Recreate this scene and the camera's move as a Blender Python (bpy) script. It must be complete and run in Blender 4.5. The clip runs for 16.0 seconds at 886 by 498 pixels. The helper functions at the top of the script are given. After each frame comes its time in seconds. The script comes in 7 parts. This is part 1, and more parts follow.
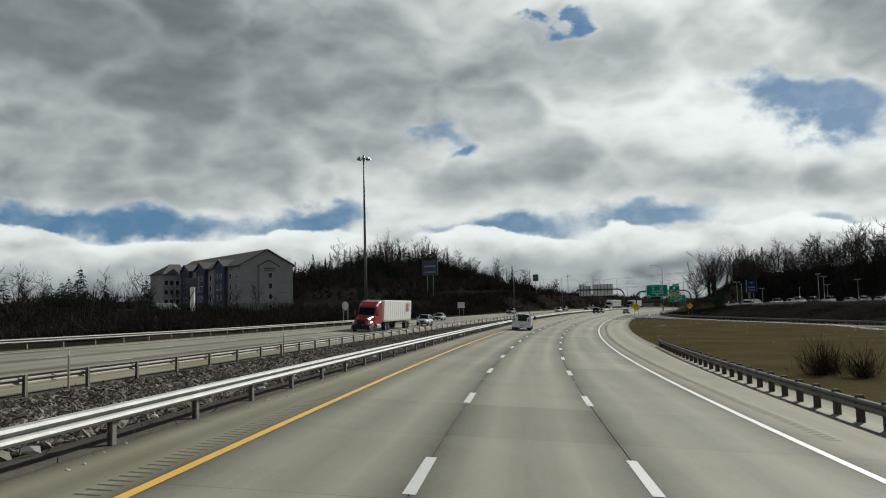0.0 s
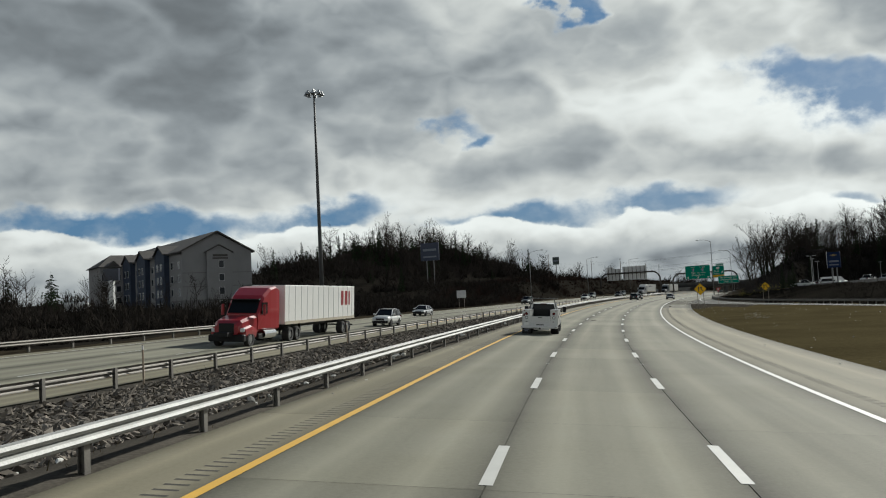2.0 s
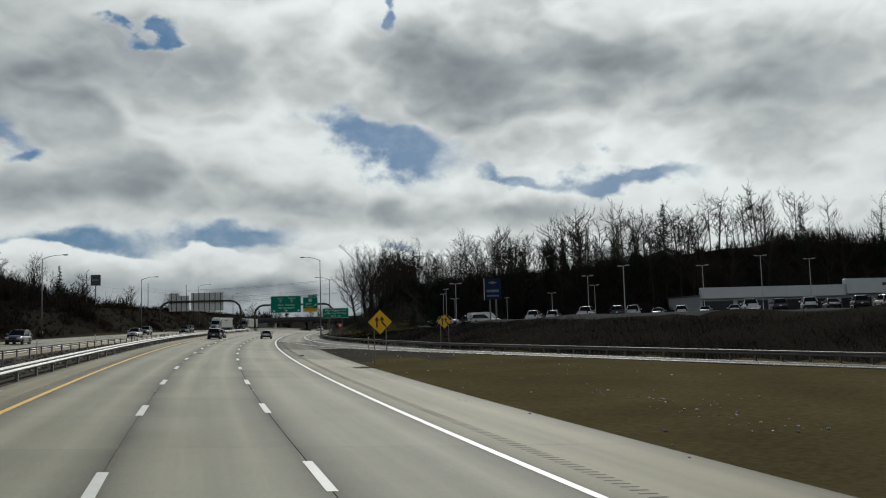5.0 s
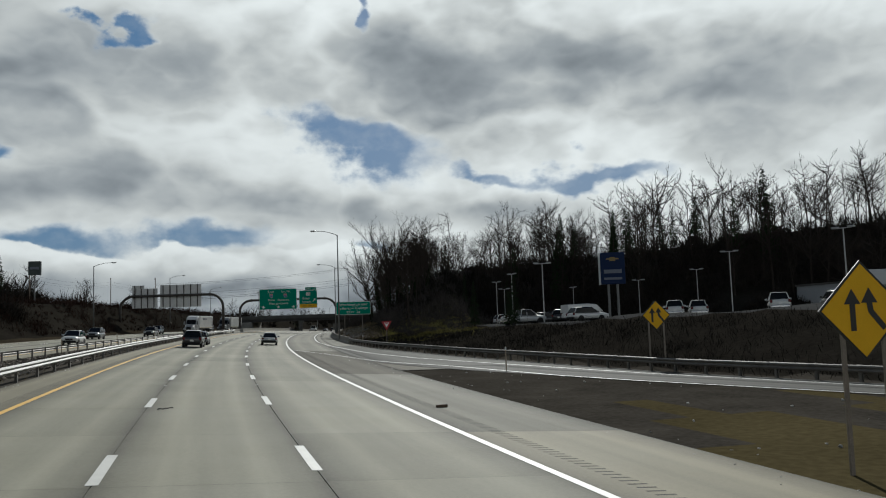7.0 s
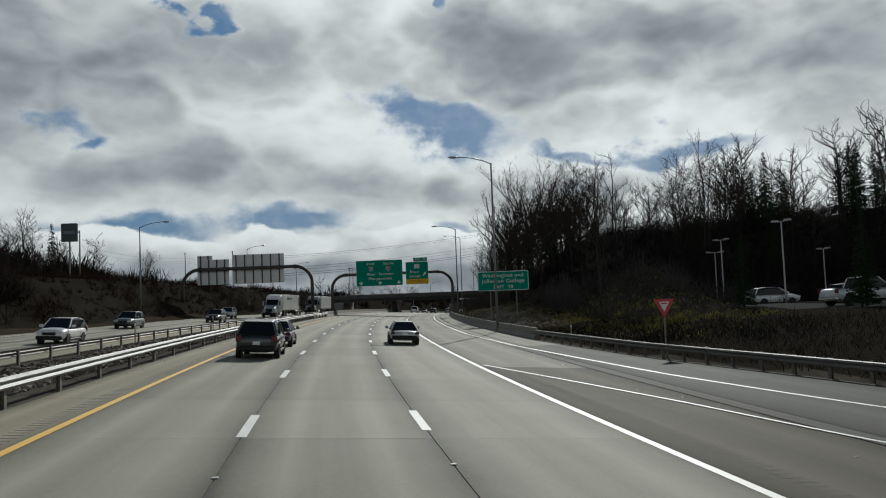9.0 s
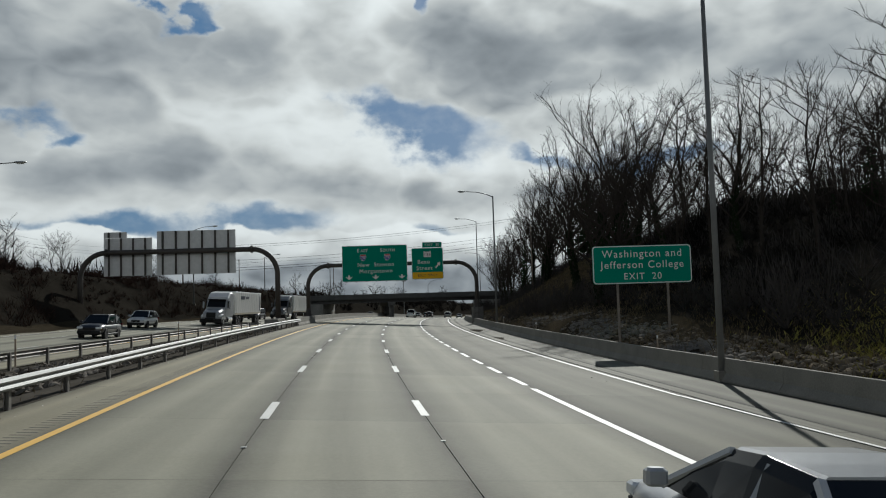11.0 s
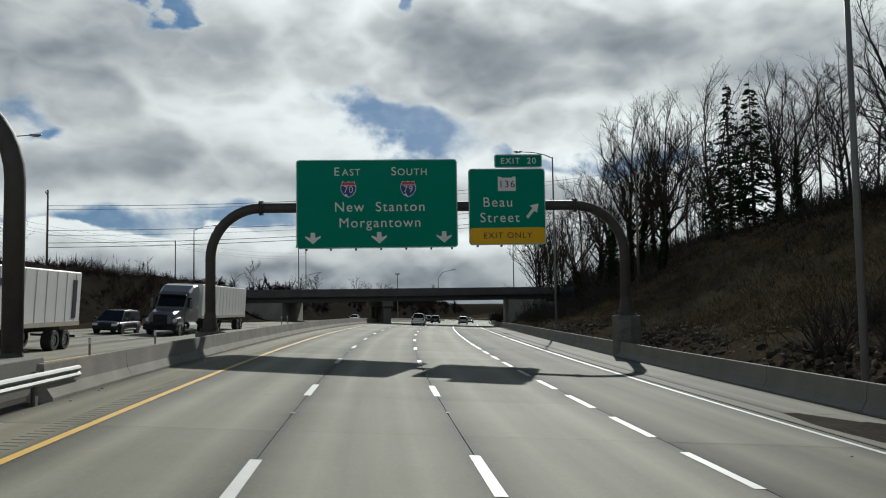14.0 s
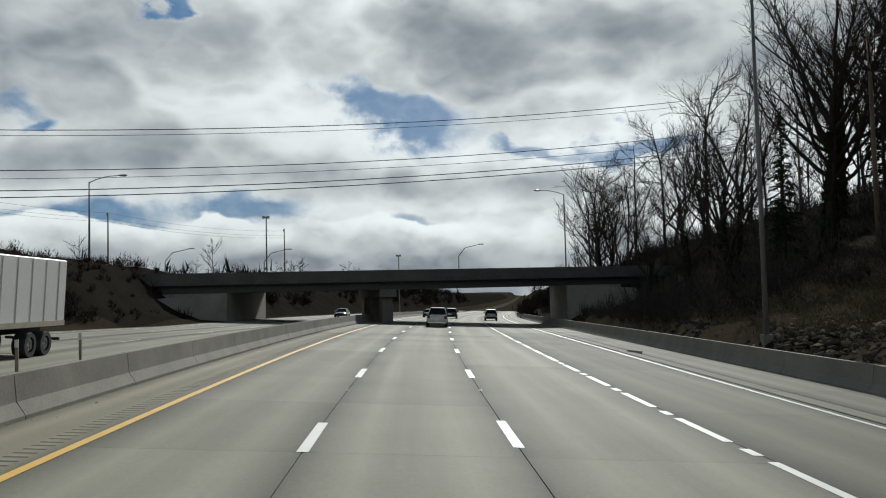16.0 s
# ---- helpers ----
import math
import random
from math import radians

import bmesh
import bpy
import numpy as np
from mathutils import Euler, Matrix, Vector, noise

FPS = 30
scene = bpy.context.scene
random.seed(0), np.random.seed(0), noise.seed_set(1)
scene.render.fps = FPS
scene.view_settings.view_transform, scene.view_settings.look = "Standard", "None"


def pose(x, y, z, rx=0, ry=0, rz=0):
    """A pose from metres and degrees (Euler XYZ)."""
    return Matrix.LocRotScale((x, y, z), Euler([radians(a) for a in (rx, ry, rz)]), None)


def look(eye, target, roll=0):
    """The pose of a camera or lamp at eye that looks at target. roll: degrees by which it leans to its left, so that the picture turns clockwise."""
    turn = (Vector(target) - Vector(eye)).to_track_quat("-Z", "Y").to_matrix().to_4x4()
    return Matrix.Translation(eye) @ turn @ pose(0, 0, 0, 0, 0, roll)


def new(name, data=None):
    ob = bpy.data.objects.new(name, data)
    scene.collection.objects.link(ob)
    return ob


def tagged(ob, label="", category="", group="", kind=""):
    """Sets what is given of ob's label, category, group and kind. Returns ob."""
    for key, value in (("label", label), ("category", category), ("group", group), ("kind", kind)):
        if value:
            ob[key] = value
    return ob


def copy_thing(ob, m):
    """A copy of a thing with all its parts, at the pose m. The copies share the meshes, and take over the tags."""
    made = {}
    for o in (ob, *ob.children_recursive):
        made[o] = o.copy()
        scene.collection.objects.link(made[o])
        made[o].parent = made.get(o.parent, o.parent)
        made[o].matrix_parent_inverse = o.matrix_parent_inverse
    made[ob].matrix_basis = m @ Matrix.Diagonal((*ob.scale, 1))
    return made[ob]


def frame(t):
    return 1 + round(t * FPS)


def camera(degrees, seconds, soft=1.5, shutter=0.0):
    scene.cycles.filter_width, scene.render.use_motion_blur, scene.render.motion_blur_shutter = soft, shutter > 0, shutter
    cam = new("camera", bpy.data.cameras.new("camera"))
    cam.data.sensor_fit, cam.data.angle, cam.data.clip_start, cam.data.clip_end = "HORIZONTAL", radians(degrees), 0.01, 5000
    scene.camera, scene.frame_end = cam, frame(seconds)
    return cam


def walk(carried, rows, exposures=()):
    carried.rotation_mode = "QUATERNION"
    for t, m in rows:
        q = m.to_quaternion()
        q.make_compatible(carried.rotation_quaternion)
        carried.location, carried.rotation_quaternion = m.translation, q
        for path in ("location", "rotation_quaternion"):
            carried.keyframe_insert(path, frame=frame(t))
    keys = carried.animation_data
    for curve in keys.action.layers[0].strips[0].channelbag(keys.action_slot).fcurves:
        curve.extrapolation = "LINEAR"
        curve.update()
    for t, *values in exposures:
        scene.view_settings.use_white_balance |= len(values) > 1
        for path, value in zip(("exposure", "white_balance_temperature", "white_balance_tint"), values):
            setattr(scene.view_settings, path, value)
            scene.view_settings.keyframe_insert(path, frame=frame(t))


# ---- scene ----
cam = camera(57.83, 16.0, 1.1)
PATH = [
    (0.0, pose(-0.28, 0.04, 2.62, 94.20, 1.31, -4.08)),
    (0.5, pose(1.58, 12.18, 2.46, 94.14, 1.77, -3.20)),
    (1.0, pose(3.58, 24.30, 2.32, 93.96, 2.45, -2.48)),
    (1.5, pose(5.72, 36.39, 2.20, 93.87, 2.77, -2.29)),
    (2.0, pose(8.01, 48.44, 2.09, 93.70, 2.93, -2.73)),
    (2.5, pose(10.45, 60.41, 2.01, 93.53, 2.77, -4.25)),
    (3.0, pose(13.02, 72.27, 1.95, 93.43, 2.45, -7.01)),
    (3.5, pose(15.73, 83.99, 1.91, 93.48, 2.06, -11.09)),
    (4.0, pose(18.58, 95.59, 1.89, 93.84, 1.91, -18.27)),
    (4.5, pose(21.55, 107.10, 1.88, 94.39, 1.62, -26.14)),
    (5.0, pose(24.67, 118.54, 1.89, 95.07, 1.56, -33.44)),
    (5.2, pose(25.95, 123.09, 1.89, 95.30, 1.55, -36.20)),
    (5.8, pose(29.95, 136.71, 1.92, 95.45, 1.60, -39.30)),
    (6.5, pose(34.82, 152.49, 1.96, 95.15, 1.80, -37.60)),
    (7.3, pose(40.60, 170.41, 2.03, 94.70, 2.00, -33.60)),
    (7.5, pose(42.06, 174.88, 2.05, 94.52, 2.03, -32.54)),
    (8.0, pose(45.82, 186.00, 2.09, 94.15, 2.01, -30.53)),
    (8.5, pose(49.73, 197.03, 2.14, 93.93, 1.94, -29.66)),
    (9.0, pose(53.77, 207.99, 2.17, 93.67, 2.20, -29.43)),
    (9.8, pose(60.47, 225.35, 2.23, 93.65, 2.10, -29.70)),
    (10.6, pose(67.46, 242.47, 2.28, 93.75, 1.80, -30.60)),
    (11.5, pose(75.67, 261.41, 2.32, 93.82, 1.59, -31.31)),
    (12.0, pose(80.39, 271.79, 2.34, 93.84, 1.42, -31.54)),
    (12.5, pose(85.20, 282.14, 2.36, 93.85, 1.41, -31.69)),
    (13.0, pose(90.13, 292.51, 2.37, 93.87, 1.27, -31.90)),
    (13.5, pose(95.17, 302.92, 2.39, 93.86, 1.25, -32.08)),
    (14.0, pose(100.32, 313.32, 2.39, 93.80, 0.89, -32.39)),
    (14.5, pose(105.59, 323.65, 2.39, 93.53, 1.21, -32.47)),
    (15.0, pose(110.94, 333.84, 2.38, 93.17, 1.60, -32.45)),
    (15.5, pose(116.37, 343.87, 2.36, 93.06, 1.45, -32.51)),
    (16.0, pose(121.85, 353.74, 2.32, 93.02, 1.38, -32.57)),
]
EXPOSURES = [(0.0, -0.04, 6350, 7.5), (3.5, -0.04, 6350, 7.5), (5.2, -0.24, 6250, 8.0), (8.0, -0.26, 6150, 8.0), (9.0, -0.27, 6150, 8.0), (11.5, -0.22, 6150, 8.0), (12.5, -0.15, 6150, 8.0), (14.2, -0.06, 6150, 8.0), (15.0, 0.18, 6250, 8.0), (15.5, 0.14, 6250, 8.0), (16.0, -0.10, 6150, 8.0)]
walk(cam, PATH, EXPOSURES)

# ---- world, sun ----
SUN_AZ, SUN_EL = 42.0, 31.5
world = bpy.data.worlds.new("world")
scene.world = world
world.use_nodes = True


def build_sky():
    """Broken stratocumulus over a blue sky: rolls that shrink towards the horizon, a few gaps."""
    nt = world.node_tree
    N, L = nt.nodes, nt.links
    N.clear()

    def plug(sock, v):
        if hasattr(v, "is_linked"):
            L.new(v, sock)
        else:
            sock.default_value = v

    def calc(op, a, b=0.0, c=0.0):
        n = N.new("ShaderNodeMath")
        n.operation = op
        for k, v in enumerate((a, b, c)):
            plug(n.inputs[k], v)
        return n.outputs[0]

    def ramp(x, a, b, lo=0.0, hi=1.0):
        n = N.new("ShaderNodeMapRange")
        n.interpolation_type = "SMOOTHSTEP"
        for k, v in enumerate((x, a, b, lo, hi)):
            plug(n.inputs[k], v)
        return n.outputs[0]

    def cloud(vec, scale, detail, rough=0.55, warp=0.0):
        n = N.new("ShaderNodeTexNoise")
        n.inputs["Scale"].default_value, n.inputs["Detail"].default_value = scale, detail
        n.inputs["Roughness"].default_value, n.inputs["Distortion"].default_value = rough, warp
        L.new(vec, n.inputs["Vector"])
        return n.outputs[0]

    def colour(t, a, b):
        n = N.new("ShaderNodeMix")
        n.data_type = "RGBA"
        plug(n.inputs[0], t)
        for k, v in ((6, a), (7, b)):
            plug(n.inputs[k], v if hasattr(v, "is_linked") else (*v, 1))
        return n.outputs[2]

    way = N.new("ShaderNodeTexCoord").outputs["Generated"]
    sep = N.new("ShaderNodeSeparateXYZ")
    L.new(way, sep.inputs[0])
    x, y, z = sep.outputs
    el = calc("MULTIPLY", calc("ARCSINE", z), 180 / math.pi)
    az = calc("MULTIPLY", calc("ARCTAN2", x, y), 180 / math.pi)

    def field(scale, tall, dx=0.0, dy=0.0, dz=0.0):
        """The direction of sight, scaled, its height stretched so that noise lies in flat heaps."""
        n = N.new("ShaderNodeVectorMath")
        n.operation = "MULTIPLY_ADD"
        L.new(way, n.inputs[0])
        n.inputs[1].default_value, n.inputs[2].default_value = (scale, scale, scale * tall), (dx, dy, dz)
        return n.outputs[0]

    sx, sy = math.sin(radians(SUN_AZ)), math.cos(radians(SUN_AZ))
    big = cloud(field(3.2, 1.9, 4.1), 1.0, 2.0, 0.45)
    mid = cloud(field(8.0, 1.8, 1.7, 5.1), 1.0, 3.0, 0.5)
    puff = cloud(field(15.0, 1.7), 1.0, 4.0, 0.5)
    lift = cloud(field(15.0, 1.7, 0.0, 0.0, 0.30), 1.0, 4.0, 0.5)
    curl = cloud(field(34.0, 1.5, 2.0, 8.0), 1.0, 4.0, 0.52)
    side = cloud(field(7.0, 1.6, 9.3, 2.2, 6.1), 1.0, 3.0, 0.5)
    fine = cloud(field(40.0, 1.3, 3.7, 8.1, 2.3), 1.0, 5.0, 0.58)
    # heaps lean on a warped sky, so that every patch gets a billowing outline
    scale = ramp(el, 3.0, 15.0, 0.40, 1.0)
    wa = calc("ADD", calc("MULTIPLY", calc("SUBTRACT", side, 0.5), 14.0), calc("ADD", calc("MULTIPLY", calc("SUBTRACT", lift, 0.5), 5.0), calc("MULTIPLY", calc("SUBTRACT", fine, 0.5), 2.2)))
    we = calc("ADD", calc("MULTIPLY", calc("SUBTRACT", mid, 0.5), 6.0), calc("ADD", calc("MULTIPLY", calc("SUBTRACT", puff, 0.5), 3.6), calc("MULTIPLY", calc("SUBTRACT", curl, 0.5), 2.0)))
    az2 = calc("ADD", az, calc("MULTIPLY", wa, scale))
    el2 = calc("ADD", el, calc("MULTIPLY", we, scale))

    az3 = calc("ADD", az, calc("ADD", calc("MULTIPLY", calc("SUBTRACT", side, 0.5), 9.0), calc("MULTIPLY", calc("SUBTRACT", lift, 0.5), 3.2)))
    el3 = calc("ADD", el, calc("MULTIPLY", calc("ADD", calc("MULTIPLY", calc("SUBTRACT", mid, 0.5), 3.4), calc("MULTIPLY", calc("SUBTRACT", puff, 0.5), 1.8)), scale))

    def patches(rows, near, reach, az2, el2):
        """Soft ellipses in azimuth and elevation (with a slope and a depth), merged into one cover."""
        rest = None
        for a, e, w, h, k, d in rows:
            da = calc("SUBTRACT", az2, a)
            de = calc("SUBTRACT", calc("SUBTRACT", el2, e), calc("MULTIPLY", da, k))
            r = calc("SQRT", calc("ADD", calc("POWER", calc("DIVIDE", da, w), 2.0), calc("POWER", calc("DIVIDE", de, h), 2.0)))
            g = ramp(r, near, reach, 1.0 - d, 1.0)
            rest = g if rest is None else calc("MULTIPLY", rest, g)
        return calc("SUBTRACT", 1.0, rest)

    # blue gaps, then heavy grey bases
    gap = patches(((29.6, 12.4, 4.4, 1.9, -0.32, 1.0), (45.6, 9.6, 4.2, 0.9, 0.0, 0.95), (14.2, 19.4, 1.5, 0.9, 0.4, 1.0), (19.3, 6.4, 4.6, 1.2, 0.08, 0.95), (8.4, 5.7, 5.5, 0.8, 0.0, 0.8), (4.3, 11.2, 1.5, 0.7, 0.2, 0.7),
                   (-4.8, 6.5, 4.6, 1.0, 0.05, 0.9), (-19.0, 5.9, 9.0, 1.0, 0.0, 0.9), (30.6, 21.6, 1.4, 0.9, -0.4, 1.0), (38.5, 9.9, 3.0, 0.6, -0.2, 0.7), (31.0, 4.6, 5.0, 0.6, 0.0, 0.6), (2.6, 12.4, 1.6, 0.9, 0.0, 0.5)), 0.0, 1.7, az2, el2)
    base = patches(((35.6, 17.0, 6.2, 4.0, 0.0, 1.0), (46.5, 16.8, 4.4, 3.2, 0.0, 0.8), (58.0, 15.0, 7.5, 4.0, 0.0, 0.8), (20.5, 18.0, 8.5, 2.4, 0.0, 0.50), (14.0, 9.3, 6.0, 1.9, -0.03, 0.70), (24.2, 8.7, 4.2, 1.5, 0.0, 0.7), (31.5, 7.3, 5.5, 1.2, 0.0, 0.6),
                    (41.0, 7.4, 6.0, 1.1, 0.0, 0.5), (4.3, 15.8, 6.0, 2.4, 0.0, 0.75), (-13.0, 18.0, 20.0, 7.0, 0.0, 1.0), (-22.0, 9.4, 7.5, 2.2, 0.0, 0.70), (-10.5, 9.6, 6.5, 1.9, 0.0, 0.70), (-3.0, 12.8, 9.0, 1.3, 0.0, 0.45), (5.5, 9.0, 4.5, 1.4, 0.0, 0.5)), 0.1, 1.75, az3, el3)
    rim = ramp(gap, 0.0, 0.40)
    high = ramp(el, 20.0, 36.0)
    def lump(scale, drop, soft, dx):
        """Heaps with a firm upper edge: a hardened noise against itself from a little higher up."""
        top, under = (ramp(cloud(field(scale, 1.8, dx, 3.3, k), 1.0, 4.0, 0.46, 0.25), 0.5 - soft, 0.5 + soft) for k in (0.0, drop))
        return calc("SUBTRACT", top, under)

    def cells(scale, tall, dx, ruffle):
        """How deep inside a cloud cell: 0 on the bright seams between cells, 1 under a heavy base."""
        v, n, m = N.new("ShaderNodeTexVoronoi"), N.new("ShaderNodeTexNoise"), N.new("ShaderNodeVectorMath")
        v.feature, v.inputs["Scale"].default_value = "DISTANCE_TO_EDGE", 1.0
        n.inputs["Scale"].default_value, n.inputs["Detail"].default_value, n.inputs["Roughness"].default_value = 1.5, 3.5, 0.46
        m.operation, m.inputs[1].default_value = "MULTIPLY_ADD", (ruffle, ruffle, ruffle)
        src = field(scale, tall, dx, 1.3)
        L.new(src, n.inputs["Vector"]), L.new(n.outputs["Color"], m.inputs[0]), L.new(src, m.inputs[2]), L.new(m.outputs[0], v.inputs["Vector"])
        return ramp(v.outputs["Distance"], -0.03, 0.24)

    cell, knob = cells(4.6, 1.8, 3.1, 1.2), cells(12.5, 1.6, 7.7, 1.2)
    heap = lump(8.5, 0.30, 0.11, 6.6)
    roll = lump(19.0, 0.34, 0.13, 2.9)
    lit = calc("ADD", 0.99, calc("MULTIPLY", calc("SUBTRACT", big, 0.5), 0.20))
    lit = calc("SUBTRACT", lit, calc("MULTIPLY", calc("MULTIPLY_ADD", base, -0.80, 1.0), calc("ADD", calc("MULTIPLY", cell, 0.26), calc("MULTIPLY", knob, 0.08))))
    lit = calc("ADD", lit, calc("MULTIPLY", calc("SUBTRACT", mid, 0.5), 0.12))
    lit = calc("SUBTRACT", lit, calc("MULTIPLY", base, calc("MULTIPLY_ADD", cell, 0.10, calc("MULTIPLY_ADD", ramp(az, 8.0, 24.0), 0.10, 0.50))))
    lit = calc("ADD", lit, calc("MULTIPLY", heap, 0.05))
    lit = calc("ADD", lit, calc("MULTIPLY", roll, 0.03))
    lit = calc("ADD", lit, calc("MULTIPLY", rim, 0.12))
    lit = calc("SUBTRACT", lit, calc("MULTIPLY", ramp(az, 8.0, -18.0), calc("MULTIPLY", ramp(el, 6.0, 12.0), 0.08)))
    lit = calc("ADD", lit, calc("MULTIPLY", ramp(az, 4.0, 20.0), 0.05))
    lit = calc("SUBTRACT", lit, calc("MULTIPLY", high, 0.66))
    bright = ramp(lit, 0.08, 1.10, 0.15, 0.88)
    sdir = (sx * math.cos(radians(SUN_EL)), sy * math.cos(radians(SUN_EL)), math.sin(radians(SUN_EL)))
    dot = N.new("ShaderNodeVectorMath")
    dot.operation = "DOT_PRODUCT"
    L.new(way, dot.inputs[0])
    dot.inputs[1].default_value = sdir
    glow = ramp(dot.outputs["Value"], 0.80, 1.0)
    bright = calc("MULTIPLY", bright, calc("ADD", calc("MULTIPLY", calc("MULTIPLY", glow, calc("MULTIPLY_ADD", base, -0.95, 1.0)), 0.25), 0.95))
    # heaps that face the sun from across the sky are lit full on
    bright = calc("MULTIPLY", bright, ramp(dot.outputs["Value"], 0.1, -0.8, 1.0, 1.15))
    # a low row of white heads over a grey floor
    grid = N.new("ShaderNodeCombineXYZ")
    plug(grid.inputs[0], calc("DIVIDE", az, 6.0)), plug(grid.inputs[1], calc("DIVIDE", el, 3.5))
    row = cloud(grid.outputs[0], 1.0, 3.0, 0.40)
    heads = calc("ADD", el, calc("MULTIPLY", calc("SUBTRACT", row, 0.5), 4.5))
    heads = calc("ADD", heads, calc("MULTIPLY", calc("SUBTRACT", curl, 0.5), 0.9))
    shelf = calc("MULTIPLY", ramp(heads, 2.4, 4.7), ramp(heads, 5.4, 5.0))
    bright = calc("ADD", bright, calc("MULTIPLY", shelf, 0.08))
    bright = calc("SUBTRACT", bright, calc("MULTIPLY", ramp(heads, 4.9, 2.6), 0.34))
    gap = calc("MULTIPLY", gap, ramp(heads, 4.9, 5.3))
    tint = colour(ramp(bright, 0.2, 0.7), (0.88, 0.97, 1.03), (0.97, 1.0, 0.965))
    vs = N.new("ShaderNodeVectorMath")
    vs.operation = "SCALE"
    L.new(tint, vs.inputs[0]), plug(vs.inputs["Scale"], bright)
    sky = N.new("ShaderNodeTexSky")
    sky.sky_type, sky.sun_disc = "NISHITA", False
    sky.sun_elevation, sky.sun_rotation = radians(SUN_EL), radians(SUN_AZ)
    clear, cover = N.new("ShaderNodeBackground"), N.new("ShaderNodeBackground")
    clear.inputs["Strength"].default_value, cover.inputs["Strength"].default_value = 0.06, 1.0
    blue = colour(0.75, sky.outputs[0], colour(ramp(el, 24.0, 40.0), (0.9, 3.0, 6.0), (0.35, 1.0, 2.2)))
    L.new(blue, clear.inputs["Color"]), L.new(vs.outputs[0], cover.inputs["Color"])
    mixer, out = N.new("ShaderNodeMixShader"), N.new("ShaderNodeOutputWorld")
    overhead = calc("MULTIPLY", ramp(el, 25.0, 42.0), calc("MULTIPLY_ADD", cell, -0.35, 1.0))
    plug(mixer.inputs[0], calc("MAXIMUM", overhead, calc("MULTIPLY", ramp(calc("ADD", gap, calc("MULTIPLY", calc("SUBTRACT", fine, 0.5), 0.50)), 0.06, 0.72), calc("MULTIPLY_ADD", curl, 0.5, 0.72))))
    L.new(cover.outputs[0], mixer.inputs[1]), L.new(clear.outputs[0], mixer.inputs[2])
    L.new(mixer.outputs[0], out.inputs[0])


build_sky()
sun = new("sun", bpy.data.lights.new("sun", "SUN"))
sun.data.energy, sun.data.angle, sun.data.color = 5.0, radians(0.6), (1.0, 0.97, 0.89)
sun.matrix_world = look((0, 0, 0), (-math.sin(radians(SUN_AZ)) * math.cos(radians(SUN_EL)), -math.cos(radians(SUN_AZ)) * math.cos(radians(SUN_EL)), -math.sin(radians(SUN_EL))))

# ---- the road's line: heading and grade along its stations, in metres ----
HEADING = [7.0, 9.21, 11.39, 13.57, 15.81, 18.02, 20.12, 22.48, 24.75, 26.76, 29.19, 31.5, 32.99, 34.38, 35.79, 37.2, 38.61]
GRADE = [-1.67, -1.05, -0.19, 0.32, 0.34, 0.21, 0.02, -0.56, -1.67, -2.15, -2.33, -2.42]


def glide(xk, yk, x):
    xk, yk, x = np.asarray(xk, float), np.asarray(yk, float), np.asarray(x, float)
    d = np.gradient(yk, xk)
    i = np.clip(np.searchsorted(xk, x) - 1, 0, len(xk) - 2)
    h = xk[i + 1] - xk[i]
    t = (x - xk[i]) / h
    return (2 * t**3 - 3 * t**2 + 1) * yk[i] + (t**3 - 2 * t**2 + t) * h * d[i] + (-2 * t**3 + 3 * t**2) * yk[i + 1] + (t**3 - t**2) * h * d[i + 1]


ST = np.arange(-30.0, 612.0, 2.0)
_psi = np.radians(glide(np.arange(-30, 611, 40), HEADING, ST))
_gr = glide(np.arange(-30, 631, 60), GRADE, ST) / 100
ST = np.concatenate([np.arange(-3000.0, -30.0, 2.0), ST, np.arange(612.0, 3000.0, 2.0)])
n0, n1 = int((3000 - 30) / 2), len(ST) - int((3000 - 30) / 2) - len(_psi)
_psi = np.concatenate([np.full(n0, _psi[0]), _psi, np.full(n1, _psi[-1])])
_gr = np.concatenate([np.full(n0, 0.0), _gr, np.linspace(_gr[-1], 0.0, n1) ** 3 * 1500])


def _sum(v):
    c = np.concatenate([[0], np.cumsum((v[1:] + v[:-1]))])
    return c - np.interp(0, ST, c)


LINE_X, LINE_Y, LINE_Z = _sum(np.sin(_psi)), _sum(np.cos(_psi)), _sum(_gr)


def bank(s):
    return np.interp(s, [0, 150, 300, 450, 600], [0.0643, 0.0624, 0.0602, 0.0531, 0.0349])


def step(a, b, x):
    t = np.clip((np.asarray(x, float) - a) / (b - a), 0, 1)
    return t * t * (3 - 2 * t)


def inner(s):
    """Median-side pavement edge of the far carriageway."""
    return np.interp(s, [0, 120, 230, 300, 350, 420, 520], [-17.6, -17.2, -15.6, -14.4, -12.4, -10.6, -9.8])


def outer(s):
    """Outer pavement edge of the far carriageway."""
    return np.interp(s, [0, 130, 200, 270, 350, 425, 442], [-32.4, -31.2, -29.2, -27.6, -26.5, -24.6, -21.6])


def edge_right(s):
    """Outer edge of the ramp, later of the widened road, where rail or barrier stands."""
    return np.interp(s, [100, 155, 175, 188, 205, 228, 254, 275, 300, 600], [54, 38.6, 32.2, 28.0, 22.8, 18.8, 15.4, 14.0, 13.7, 13.7])


